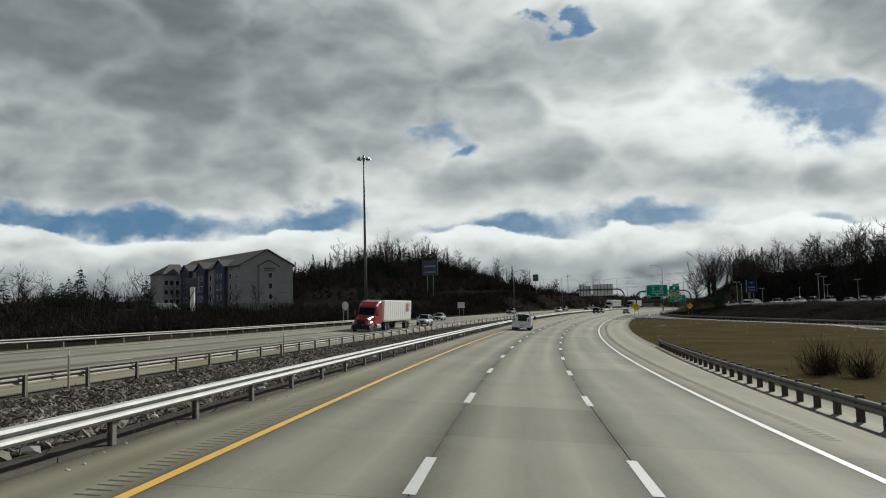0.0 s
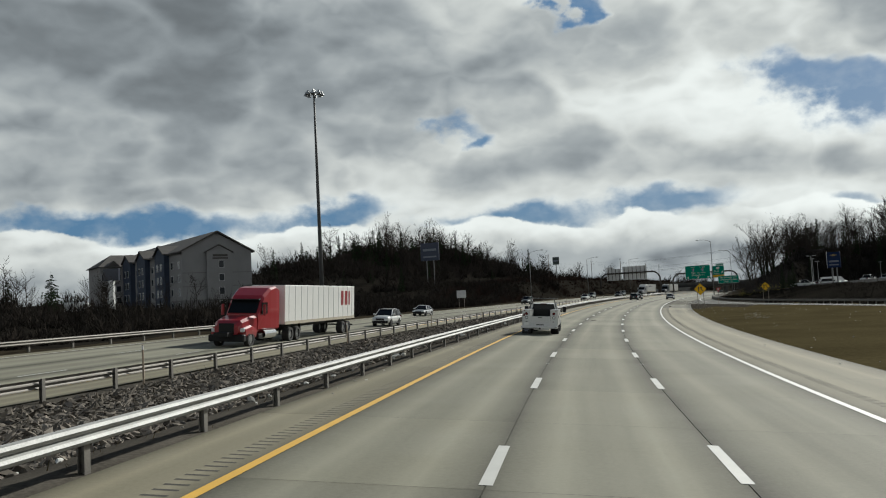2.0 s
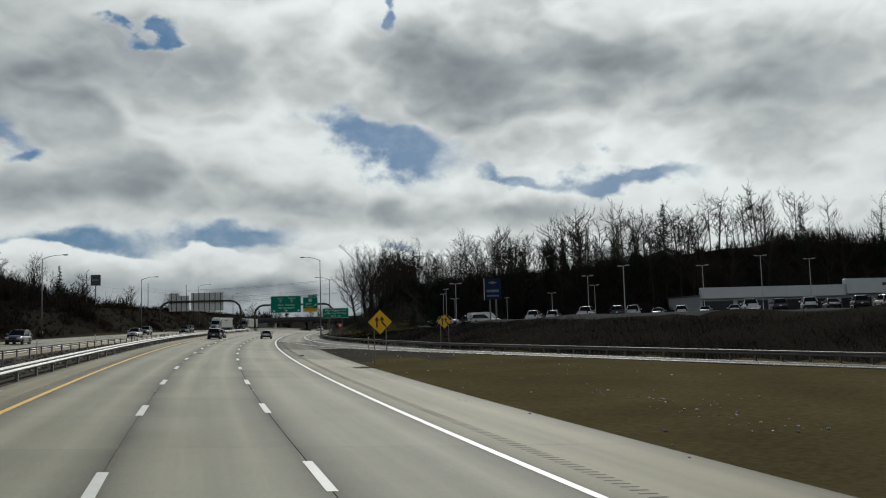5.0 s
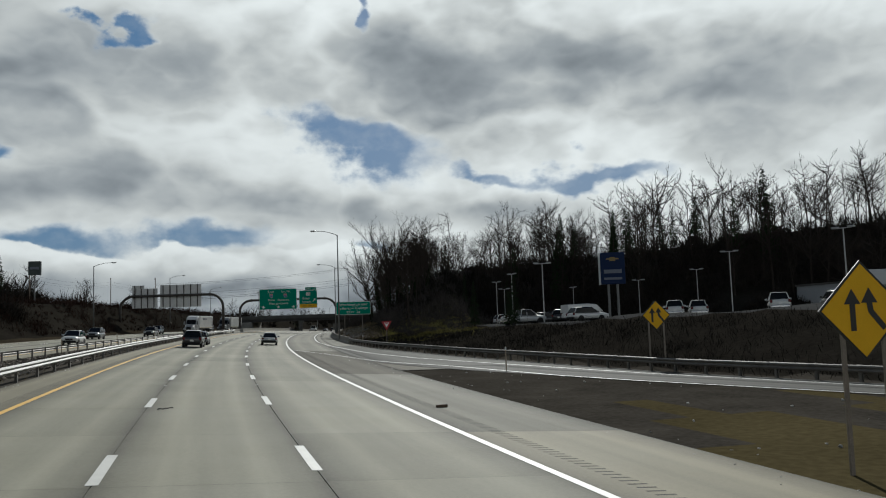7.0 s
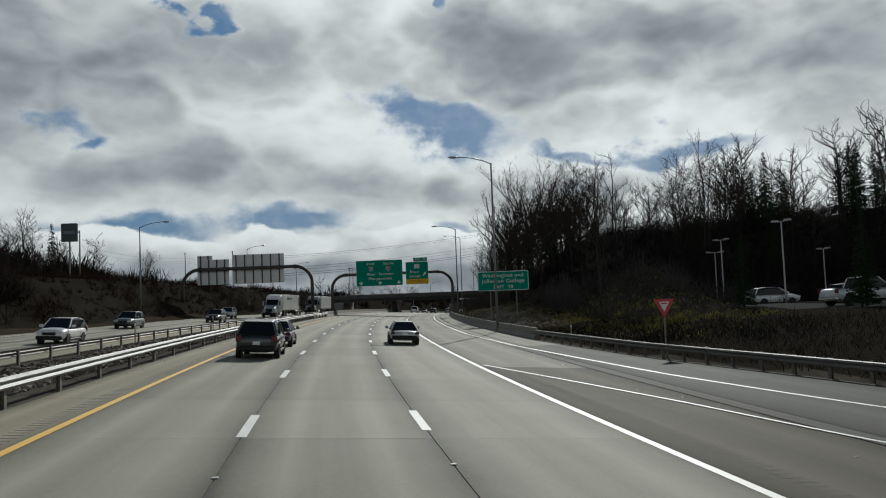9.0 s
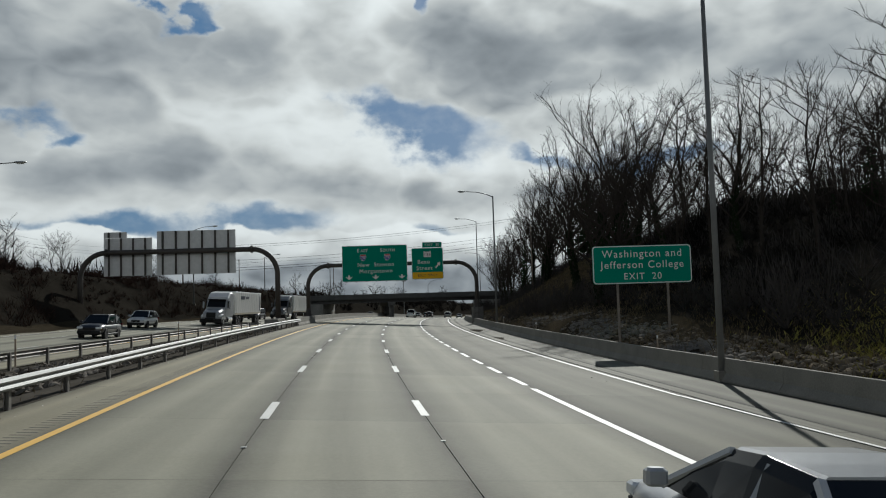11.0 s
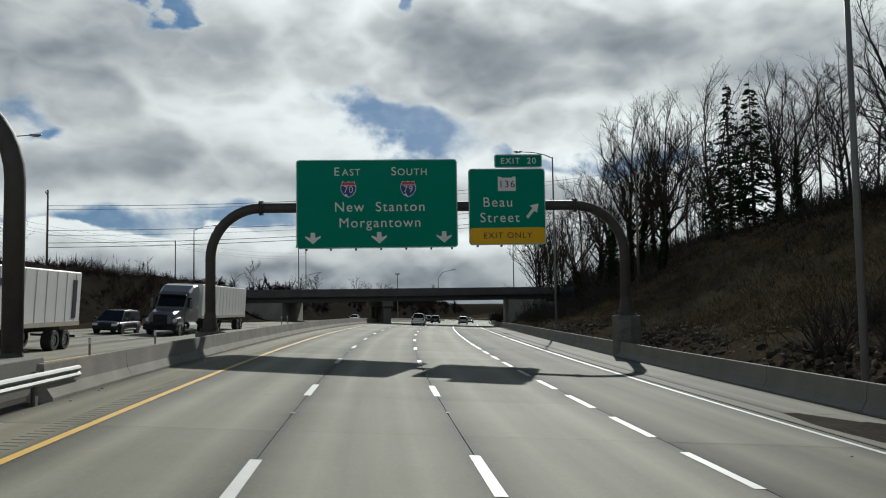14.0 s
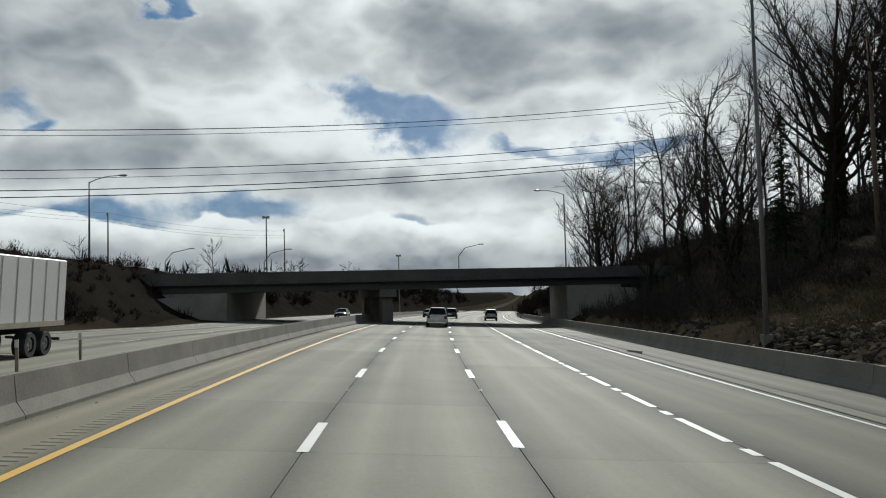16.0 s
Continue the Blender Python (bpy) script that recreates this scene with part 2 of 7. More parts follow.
def rise(s, u):
    """Height of the ground over the road's line at station s, offset u."""
    s, u = np.broadcast_arrays(np.asarray(s, float), np.asarray(u, float))
    b = bank(s)
    near = -np.clip(u, -7.8, 11.5) * b
    # far carriageway, leaning the same way
    i, o = inner(s), outer(s)
    zi = 0.30 + 0.0 * s
    far = zi + np.clip(i - u, 0, i - o) * 0.055
    mid = near + (far - near) * step(-8.2, i + 0.5, u) - 0.22 * step(-8.0, -10.0, u) * step(i + 0.3, i + 2.5, u)
    z = np.where(u < -7.8, mid, near)
    # left side beyond the far carriageway
    d = np.clip(o - u, 0, None)
    low = 2.0 * step(8, 50, d) + 2.0 * step(50, 110, d)
    bankside = 6.2 * step(1.5, 12, d) + 1.5 * step(20, 80, d)
    k = step(225, 300, s) * (1 - 0.0 * s)
    left = low * (1 - k) + bankside * k
    left = left + 17.0 * np.exp(-((s - 392) / 85.0) ** 2 - ((u + 140) / 48.0) ** 2)
    z = z + np.where(u < o, left, 0)
    # right side beyond the ramp and the barrier
    d = np.clip(u - edge_right(s) - 0.6, 0, None)
    lot = np.interp(s, [215, 262, 300], [3.15, 1.9, 1.2]) * step(1.0, 20, d) + 14.0 * step(135, 200, u)
    hill = 1.2 * step(0.5, 3, d) + 11.5 * step(2.0, 30, d) + 8.0 * step(28, 130, d)
    far_lot = step(33, 42, u) * step(84, 64, u)
    k = step(276 + 46 * far_lot, 326 + 26 * far_lot, s)
    z = z + lot * (1 - k) + hill * k
    z = z + 4.0 * step(640, 900, s) * step(12, 40, np.abs(u + 5)) * (u > -400)
    return z


def at(s, u, dz=0.0, on=True):
    """World point at station s and offset u to the right, dz over the ground (on) or over the road's line."""
    s, u = np.broadcast_arrays(np.asarray(s, float), np.asarray(u, float))
    p = np.interp(s, ST, _psi)
    z = np.interp(s, ST, LINE_Z) + dz
    if on:
        z = z + rise(s, u)
    return np.stack([np.interp(s, ST, LINE_X) + u * np.cos(p), np.interp(s, ST, LINE_Y) - u * np.sin(p), z], -1)


def head(s):
    return float(np.interp(s, ST, _psi))


def stand(s, u, dz=0.0, turn=0.0, on=True):
    """A pose on the ground: local y along the road, x to its right; turn in degrees clockwise."""
    x, y, z = at(s, u, dz, on)
    return pose(x, y, z, 0, 0, -math.degrees(head(s)) - turn)


# ---- mesh building ----
class Mesh:
    def __init__(self):
        self.v, self.f, self.m = [], [], []

    def add(self, verts, faces, mat=0):
        n = len(self.v)
        self.v.extend([tuple(float(c) for c in p) for p in verts])
        self.f.extend([tuple(n + i for i in f) for f in faces])
        self.m.extend([mat] * len(faces))
        return self

    def box(self, c, size, rz=0.0, mat=0, taper=1.0, bevel=0.0):
        x, y, z = (a / 2 for a in size)
        if bevel:
            return self.slab(c, size, bevel, rz, mat)
        p = [(-x, -y, -z), (x, -y, -z), (x, y, -z), (-x, y, -z), (-x * taper, -y * taper, z), (x * taper, -y * taper, z), (x * taper, y * taper, z), (-x * taper, y * taper, z)]
        cs, sn = math.cos(radians(rz)), math.sin(radians(rz))
        p = [(c[0] + a * cs - b * sn, c[1] + a * sn + b * cs, c[2] + d) for a, b, d in p]
        return self.add(p, [(3, 2, 1, 0), (4, 5, 6, 7), (0, 1, 5, 4), (1, 2, 6, 5), (2, 3, 7, 6), (3, 0, 4, 7)], mat)

    def slab(self, c, size, bv, rz=0.0, mat=0):
        """A box with chamfered edges all round."""
        x, y, z = (a / 2 for a in size)
        cs, sn = math.cos(radians(rz)), math.sin(radians(rz))
        rings = []
        for zz, ins in ((-z, bv), (-z + bv, 0), (z - bv, 0), (z, bv)):
            ax, ay, k = x - ins, y - ins, bv
            r = [(-ax + k, -ay), (ax - k, -ay), (ax, -ay + k), (ax, ay - k), (ax - k, ay), (-ax + k, ay), (-ax, ay - k), (-ax, -ay + k)]
            rings.append([(c[0] + a * cs - b * sn, c[1] + a * sn + b * cs, c[2] + zz) for a, b in r])
        return self.loft(rings, True, True, mat)

    def loft(self, rings, closed=True, caps=False, mat=0):
        n = len(rings[0])
        f = []
        for i in range(len(rings) - 1):
            for j in range(n if closed else n - 1):
                a, b = i * n + j, i * n + (j + 1) % n
                f.append((a, b, b + n, a + n))
        if caps:
            f.append(tuple(range(n - 1, -1, -1)))
            f.append(tuple(range((len(rings) - 1) * n, len(rings) * n)))
        return self.add([p for r in rings for p in r], f, mat)

    def tube(self, pts, radii, n=6, mat=0, caps=True):
        pts = [Vector(p) for p in pts]
        if not hasattr(radii, "__len__"):
            radii = [radii] * len(pts)
        rings, ref = [], None
        for i, p in enumerate(pts):
            d = (pts[min(i + 1, len(pts) - 1)] - pts[max(i - 1, 0)]).normalized()
            if ref is None:
                ref = d.orthogonal().normalized()
            ref = (ref - d * ref.dot(d)).normalized()
            w = d.cross(ref)
            rings.append([p + (ref * math.cos(a) + w * math.sin(a)) * radii[i] for a in (k * 2 * math.pi / n for k in range(n))])
        return self.loft(rings, True, caps, mat)

    def wheel(self, c, r, w, n=20, mat=0, hole=0.0):
        """A disc or ring standing in the y-z plane, axis along x."""
        rings = []
        rs = [(-w / 2, hole), (-w / 2, r * 0.94), (-w * 0.32, r), (w * 0.32, r), (w / 2, r * 0.94), (w / 2, hole)]
        for k in range(n):
            a = 2 * math.pi * k / n
            rings.append([(c[0] + x, c[1] + q * math.cos(a), c[2] + q * math.sin(a)) for x, q in rs])
        rings.append(rings[0])
        return self.loft(rings, hole > 0, False, mat)

    def data(self, name, mats, smooth=False):
        me = bpy.data.meshes.new(name)
        me.from_pydata(self.v, [], self.f)
        for m in mats if isinstance(mats, (list, tuple)) else [mats]:
            me.materials.append(m)
        me.polygons.foreach_set("material_index", self.m)
        if smooth:
            me.polygons.foreach_set("use_smooth", [True] * len(me.polygons))
        me.update()
        return me


def part(name, mb, mats, parent=None, label="", smooth=False):
    ob = new(name, mb.data(name, mats, smooth) if isinstance(mb, Mesh) else mb)
    if parent is not None:
        ob.parent = parent
    if label:
        tagged(ob, label)
    return ob


def thing(name, label, category, group="", kind="", m=None):
    ob = new(name)
    if m is not None:
        ob.matrix_basis = m
    return tagged(ob, label, category, group, kind)


# ---- materials ----
def mat(name, color, rough=0.6, metal=0.0, var=0.25, scale=3.0, fine=40.0, bump=0.0, bump_scale=60.0, hue=None, per_object=0.0, coat=0.0, spec=0.5):
    """Base colour broken by coarse and fine noise in object space, with bump."""
    m = bpy.data.materials.new(name)
    m.use_nodes = True
    nt = m.node_tree
    N, L = nt.nodes, nt.links
    b = N["Principled BSDF"]
    b.inputs["Roughness"].default_value, b.inputs["Metallic"].default_value = rough, metal
    b.inputs["Specular IOR Level"].default_value = spec
    b.inputs["Coat Weight"].default_value = coat
    geo = N.new("ShaderNodeNewGeometry")
    n1, n2 = N.new("ShaderNodeTexNoise"), N.new("ShaderNodeTexNoise")
    for n, s in ((n1, scale), (n2, fine)):
        n.inputs["Scale"].default_value = s
        n.inputs["Detail"].default_value = 5
        L.new(geo.outputs["Position"], n.inputs["Vector"])
    add = N.new("ShaderNodeMath")
    add.operation = "ADD"
    L.new(n1.outputs[0], add.inputs[0]), L.new(n2.outputs[0], add.inputs[1])
    last = add.outputs[0]
    if per_object:
        oi = N.new("ShaderNodeObjectInfo")
        mm = N.new("ShaderNodeMath")
        mm.operation, mm.inputs[1].default_value = "MULTIPLY_ADD", per_object
        L.new(oi.outputs["Random"], mm.inputs[0]), L.new(last, mm.inputs[2])
        last = mm.outputs[0]
    mr = N.new("ShaderNodeMapRange")
    mr.inputs[1].default_value, mr.inputs[2].default_value = 0.6, 1.4 + per_object
    L.new(last, mr.inputs[0])
    mix = N.new("ShaderNodeMix")
    mix.data_type = "RGBA"
    lo = [c * (1 - var) for c in color] if hue is None else hue
    mix.inputs[6].default_value = (*lo, 1)
    mix.inputs[7].default_value = (*[min(1, c * (1 + var)) for c in color], 1)
    L.new(mr.outputs[0], mix.inputs[0])
    L.new(mix.outputs[2], b.inputs["Base Color"])
    if bump:
        n3 = N.new("ShaderNodeTexNoise")
        n3.inputs["Scale"].default_value, n3.inputs["Detail"].default_value = bump_scale, 4
        L.new(geo.outputs["Position"], n3.inputs["Vector"])
        bp = N.new("ShaderNodeBump")
        bp.inputs["Strength"].default_value, bp.inputs["Distance"].default_value = bump, 0.02
        L.new(n3.outputs[0], bp.inputs["Height"])
        L.new(bp.outputs[0], b.inputs["Normal"])
    return m


ASPHALT = mat("asphalt", (0.055, 0.055, 0.054), 0.9, var=0.2, scale=0.3, fine=30, bump=0.3, spec=0.0)
WHITE_LINE = mat("white_line_paint", (0.47, 0.47, 0.44), 0.6, var=0.12, scale=2, fine=50)
YELLOW_LINE = mat("yellow_line_paint", (0.62, 0.36, 0.05), 0.6, var=0.12, scale=2, fine=50)
GRASS = mat("winter_grass", (0.066, 0.054, 0.028), 0.95, var=0.35, scale=0.15, fine=4.0, bump=0.6, bump_scale=20, spec=0.0)
LEAF_LITTER = mat("leaf_litter", (0.036, 0.030, 0.021), 0.95, var=0.45, scale=0.12, fine=3.0, bump=0.7, bump_scale=15, spec=0.0)
GORE_DIRT = mat("stony_gore_dirt", (0.048, 0.043, 0.036), 0.95, var=0.4, scale=0.5, fine=6.0, bump=0.7, bump_scale=18, spec=0.0)
# earth under brush and trees, the shade there put into its colour
SHADED_EARTH = mat("dark_damp_earth", (0.019, 0.017, 0.014), 0.95, var=0.4, scale=0.2, fine=3.0, bump=0.6, bump_scale=15, spec=0.0)
GRAVEL = mat("dirty_gravel", (0.075, 0.068, 0.058), 0.95, var=0.4, scale=0.5, fine=12.0, bump=0.8, bump_scale=25, spec=0.0)
GALV = mat("galvanised_steel", (0.24, 0.242, 0.235), 0.6, 0.35, var=0.3, scale=1.5, fine=30)
# dull steel of the weathered rails; on the near right rail its tone is shade
WEATHERED_SHADED = mat("weathered_steel", (0.15, 0.14, 0.125), 0.65, 0.45, var=0.3, scale=1.5, fine=30)
BARRIER = mat("barrier_concrete", (0.215, 0.205, 0.18), 0.9, var=0.25, scale=0.8, fine=20, bump=0.3, spec=0.12)
DARK_POST = mat("dark_treated_post", (0.045, 0.036, 0.028), 0.9, var=0.35, scale=3, fine=20)
DARK_STEEL = mat("dark_weathering_steel", (0.055, 0.048, 0.043), 0.65, 0.3, var=0.3, scale=2, fine=40)
BRIDGE = mat("bridge_concrete", (0.22, 0.21, 0.19), 0.9, var=0.3, scale=0.5, fine=8)
GIRDER = mat("bridge_girder_steel", (0.05, 0.05, 0.05), 0.6, 0.2, var=0.3)
SIGN_GREEN = mat("sign_green", (0.0, 0.205, 0.135), 0.6, var=0.08, scale=1, spec=0.12)
SIGN_WHITE = mat("sign_white", (0.66, 0.66, 0.64), 0.45, var=0.05)
SIGN_YELLOW = mat("sign_yellow", (0.72, 0.40, 0.015), 0.6, var=0.06, spec=0.15)
ALU = mat("sign_back_aluminium", (0.50, 0.50, 0.50), 0.5, 0.4, var=0.15)
GREY_POLE = mat("pole_steel", (0.15, 0.152, 0.15), 0.55, 0.2, var=0.15)

# ---- ground ----
def build_ground():
    ss = np.concatenate([[-2600, -1500, -800, -400, -200, -120], np.arange(-80, 700, 5.0), [720, 760, 850, 1000, 1400, 2000, 2900]])
    us = np.concatenate([[-2500, -1600, -1000, -650, -450, -330], np.arange(-260, -60, 10.0), np.arange(-60, -20, 2.0), np.arange(-20, -7, 0.7), [-7.4, -3, 0, 4, 8, 10.5], np.arange(11.2, 60, 1.4), np.arange(60, 130, 5.0), [140, 160, 180, 210, 250, 320, 420, 600, 850]])
    S, U = np.meshgrid(ss, us, indexing="ij")
    lump = np.array([noise.noise((a / 9.0, b / 9.0, 3.0)) * 0.5 + noise.noise((a / 2.5, b / 2.5, 7.0)) * 0.15 for a, b in zip(S.ravel(), U.ravel())]).reshape(S.shape)
    off = (U < outer(S) - 1) | (U > edge_right(S) + 1.5)
    pav = (U > -7.6) & (U < 10.8) | (U < inner(S)) & (U > outer(S))
    P = at(S, U, np.where(off, lump, np.where(pav, -0.06, -0.02 + 0.10 * lump)))
    n, k = S.shape
    mb = Mesh()
    mb.v = [tuple(p) for p in P.reshape(-1, 3)]
    mb.f = [(i * k + j, (i + 1) * k + j, (i + 1) * k + j + 1, i * k + j + 1) for i in range(n - 1) for j in range(k - 1)]
    lot = (S > 188) & (S < 277) & (U > edge_right(S) + 17) & (U < 134)
    off_right = U - edge_right(S)
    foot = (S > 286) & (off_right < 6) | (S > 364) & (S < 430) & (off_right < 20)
    # ground below brush and woods gets the earth with shade in its colour
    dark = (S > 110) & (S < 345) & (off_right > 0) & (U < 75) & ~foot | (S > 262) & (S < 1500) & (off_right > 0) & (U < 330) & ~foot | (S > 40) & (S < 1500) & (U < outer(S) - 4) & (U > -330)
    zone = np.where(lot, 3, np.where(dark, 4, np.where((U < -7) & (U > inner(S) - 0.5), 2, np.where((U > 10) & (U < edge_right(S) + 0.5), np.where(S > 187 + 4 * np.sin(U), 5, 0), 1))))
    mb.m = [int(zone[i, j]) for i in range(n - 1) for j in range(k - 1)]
    return tagged(part("ground", mb, [GRASS, LEAF_LITTER, GRAVEL, ASPHALT, SHADED_EARTH, GORE_DIRT], smooth=True), "brown dormant winter grass and bare earth", "ground", kind="structure")


ground = build_ground()


def ribbon(mb, s0, s1, ua, ub, dz, ds=3.0, m=0, on=True, thick=0.0):
    """A strip along the road between the offsets ua and ub (numbers or functions of s)."""
    n = max(1, int(math.ceil((s1 - s0) / ds)))
    ss = np.linspace(s0, s1, n + 1)
    a = ua(ss) if callable(ua) else np.full(n + 1, float(ua))
    b = ub(ss) if callable(ub) else np.full(n + 1, float(ub))
    A, B = at(ss, a, dz, on), at(ss, b, dz, on)
    mb.add([p for q in zip(A, B) for p in q], [(2 * i, 2 * i + 1, 2 * i + 3, 2 * i + 2) for i in range(n)], m)
    return mb


JOINTS = mat("joint_bed", (0.075, 0.072, 0.062), 0.9)


def ramp_in(s):
    """Grass-side pavement edge of the ramp."""
    return np.interp(s, [100, 155, 166, 188, 202, 213, 223, 229], [50.5, 35.5, 31.6, 24.6, 19.1, 14.8, 12.0, 10.75])


mb = Mesh()
ribbon(mb, -60, 720, -7.5, 10.85, -0.022)
road = tagged(part("road", mb, [JOINTS]), "pale worn concrete highway in slabs with tyre-darkened lanes", "road", kind="structure")
mb = Mesh()
ribbon(mb, -60, 720, lambda s: outer(s), lambda s: inner(s), -0.022)
road_far = tagged(part("road_opposite", mb, [JOINTS]), "pale concrete carriageway for oncoming traffic", "road", kind="structure")
def ramp_left(s):
    return np.where(np.asarray(s) < 229, ramp_in(s), 10.75)


def ramp_mid(s):
    """Where the ramp's slabs meet: its middle, further on the kink of the road's fall."""
    return np.where(np.asarray(s) < 218, (ramp_in(s) + edge_right(s)) / 2, np.maximum(11.5, ramp_left(s) + 0.1))


mb = Mesh()
ribbon(mb, 100, 720, ramp_left, ramp_mid, -0.012)
ribbon(mb, 100, 720, ramp_mid, lambda s: edge_right(s) - 0.1, -0.012)
road_ramp = tagged(part("road_ramp", mb, [JOINTS]), "pale concrete entrance ramp merging into the highway", "road", kind="structure")

# painted lines
def wline(s):
    return np.interp(s, [0, 200, 250], [6.1, 6.12, 6.0])


mb = Mesh()
ribbon(mb, -60, 287.5, lambda s: wline(s) - 0.1, lambda s: wline(s) + 0.1, 0.008, 1.5)
tagged(part("edge_line", mb, [WHITE_LINE]), "solid white edge line", "road marking", kind="structure")
mb = Mesh()
ribbon(mb, -60, 720, -5.58, -5.40, 0.008, 1.5)
tagged(part("median_line", mb, [YELLOW_LINE]), "solid yellow median edge line", "road marking", kind="structure")
mb = Mesh()
ribbon(mb, 286, 720, 10.33, 10.48, 0.009, 1.5)
def ramp_l(s):
    return np.interp(s, [140, 188, 201.5, 207, 219, 226, 231, 237, 243.5, 250], [41.5, 24.4, 19.0, 17.2, 14.6, 12.2, 10.8, 9.7, 8.1, 6.3])


def ramp_r(s):
    return np.interp(s, [140, 155, 188, 205, 225, 231, 238, 245, 258, 271, 286], [42.5, 37.8, 27.0, 21.4, 16.3, 14.8, 13.7, 12.8, 11.9, 11.0, 10.4])


ribbon(mb, 110, 286, lambda s: ramp_r(s) - 0.075, lambda s: ramp_r(s) + 0.075, 0.022, 1.5)
ribbon(mb, 110, 250, lambda s: ramp_l(s) - 0.075, lambda s: ramp_l(s) + 0.075, 0.022, 1.5)
tagged(part("ramp_line", mb, [WHITE_LINE]), "solid white line along the ramp", "road marking", kind="structure")
for side, ph in ((-1.83, -0.6), (1.83, 0.28)):
    for k in range(-4, 46):
        mb = Mesh()
        s0 = ph + 12.19 * k
        ribbon(mb, s0, s0 + 3.05, side - 0.10, side + 0.10, 0.008, 1.5)
        tagged(part("lane_dash", mb, [WHITE_LINE]), "worn white lane dash", "lane marking", "lane dashes", "structure")

k = 0
for s0 in np.arange(288.6, 470.0, 4.9):
    for a0, a1 in ((0.0, 3.0), (3.55, 4.2)) if s0 > 380 else ((0.0, 3.1),):
        mb = Mesh()
        ribbon(mb, s0 + a0, s0 + a1, 5.90, 6.10, 0.008, 1.5)
        tagged(part("lane_dash", mb, [WHITE_LINE]), "short white dash along the exit lane", "lane marking", "exit lane dashes", "structure")
for mbu, m_, nm, lab in ((lambda s: inner(s) - 1.9, YELLOW_LINE, "far_median_line", "yellow edge line of the far carriageway"), (lambda s: outer(s) + 1.3, WHITE_LINE, "far_edge_line", "white edge line of the far carriageway")):
    mb = Mesh()
    ribbon(mb, -60, 720, lambda s: mbu(s) - 0.07, lambda s: mbu(s) + 0.07, 0.01, 2.0)
    tagged(part(nm, mb, [m_]), lab, "road marking", kind="structure")
for j in (1, 2):
    for k in range(-2, 40):
        mb = Mesh()
        f = lambda s: inner(s) - 1.9 + (outer(s) + 1.3 - inner(s) + 1.9) * j / 3
        ribbon(mb, 5 + 12.19 * k, 8.05 + 12.19 * k, lambda s: f(s) - 0.06, lambda s: f(s) + 0.06, 0.01, 1.6)
        tagged(part("lane_dash", mb, [WHITE_LINE]), "white lane dash on the far carriageway", "lane marking", "far lane dashes", "structure")

# ---- guardrails and barriers ----
def w_beam(mb, s0, s1, uf, h, side, ds=1.9):
    """Two-wave steel beam; side is +1 where its waves face right."""
    n = max(1, int(math.ceil((s1 - s0) / ds)))
    ss = np.linspace(s0, s1, n + 1)
    uu = uf(ss) if callable(uf) else np.full(n + 1, float(uf))
    prof = [(0.0, -0.155), (0.05, -0.13), (0.08, -0.08), (0.05, -0.035), (0.0, 0.0), (0.05, 0.035), (0.08, 0.08), (0.05, 0.13), (0.0, 0.155)]
    rings = [at(ss, uu + side * a, h + b) for a, b in prof]
    rings = [[r[i] for r in rings] for i in range(n + 1)]
    mb.loft(rings, False)


def guard_rail(s0, s1, uf, side, label, post_gap=1.905, h=0.55, m=None, block=False):
    root = thing("guard_rail", label, "guardrail", kind="structure")
    mb = Mesh()
    w_beam(mb, s0, s1, uf, h, side)
    part("beam", mb, [m or GALV], root)
    n = int((s1 - s0) / post_gap)
    base = Mesh()
    if block:
        base.slab((0, 0, 0.32), (0.20, 0.18, 0.90), 0.015).slab((side * 0.0, 0, h), (0.24, 0.20, 0.36), 0.015)
    else:
        for x in (-0.05, 0.05):
            base.box((x, 0, 0.30), (0.012, 0.15, 0.85))
        base.box((0, 0, 0.30), (0.09, 0.012, 0.85))
    base = base.data("post", [DARK_POST if block else WEATHERED_SHADED])
    for k in range(n + 1):
        s = s0 + k * post_gap
        u = float(uf(s)) if callable(uf) else uf
        p = part("post", base, None, root)
        p.matrix_basis = stand(s, u - side * 0.09)
    return root


guard_rail(-20, 352, -7.6, 1, "galvanised steel guardrail along the median shoulder", 3.81)
guard_rail(-20, 352, lambda s: inner(s) + 0.5, -1, "weathered guardrail along the far side of the median", 3.81, m=WEATHERED_SHADED)
guard_rail(-20, 130, lambda s: outer(s) - 0.6, 1, "weathered guardrail beyond the far carriageway", 3.81, m=WEATHERED_SHADED)
# this beam turns from the sun: the darker steel paints its shaded face
guard_rail(-10, 76, lambda s: np.interp(s, [20, 75], [9.2, 10.7]), -1, "weathered guardrail on stout blocks ending beside the grass", 1.905, m=WEATHERED_SHADED, block=True)
guard_rail(110, 275, lambda s: edge_right(s), -1, "weathered guardrail along the outside of the ramp", 1.905, m=WEATHERED_SHADED)


def barrier(s0, s1, uf, label, seg=6.0, hgt=0.86):
    root = thing("barrier", label, "barrier", kind="structure")
    prof = [(-0.30, -0.1), (-0.30, 0.08), (-0.13, 0.33), (-0.08, hgt), (0.08, hgt), (0.13, 0.33), (0.30, 0.08), (0.30, -0.1)]
    s = s0
    while s < s1:
        ss = np.linspace(s + 0.015, min(s + seg, s1) - 0.015, 4)
        uu = uf(ss) if callable(uf) else np.full(4, float(uf))
        R = [at(ss, uu + a, b) for a, b in prof]
        mb = Mesh().loft([[r[i] for r in R] for i in range(4)], True, True)
        part("segment", mb, [BARRIER], root)
        s += seg
    return root


barrier(350, 640, -7.75, "stained concrete median barrier in precast lengths")
barrier(274, 640, lambda s: edge_right(s) + 0.1, "stained concrete barrier along the right shoulder")
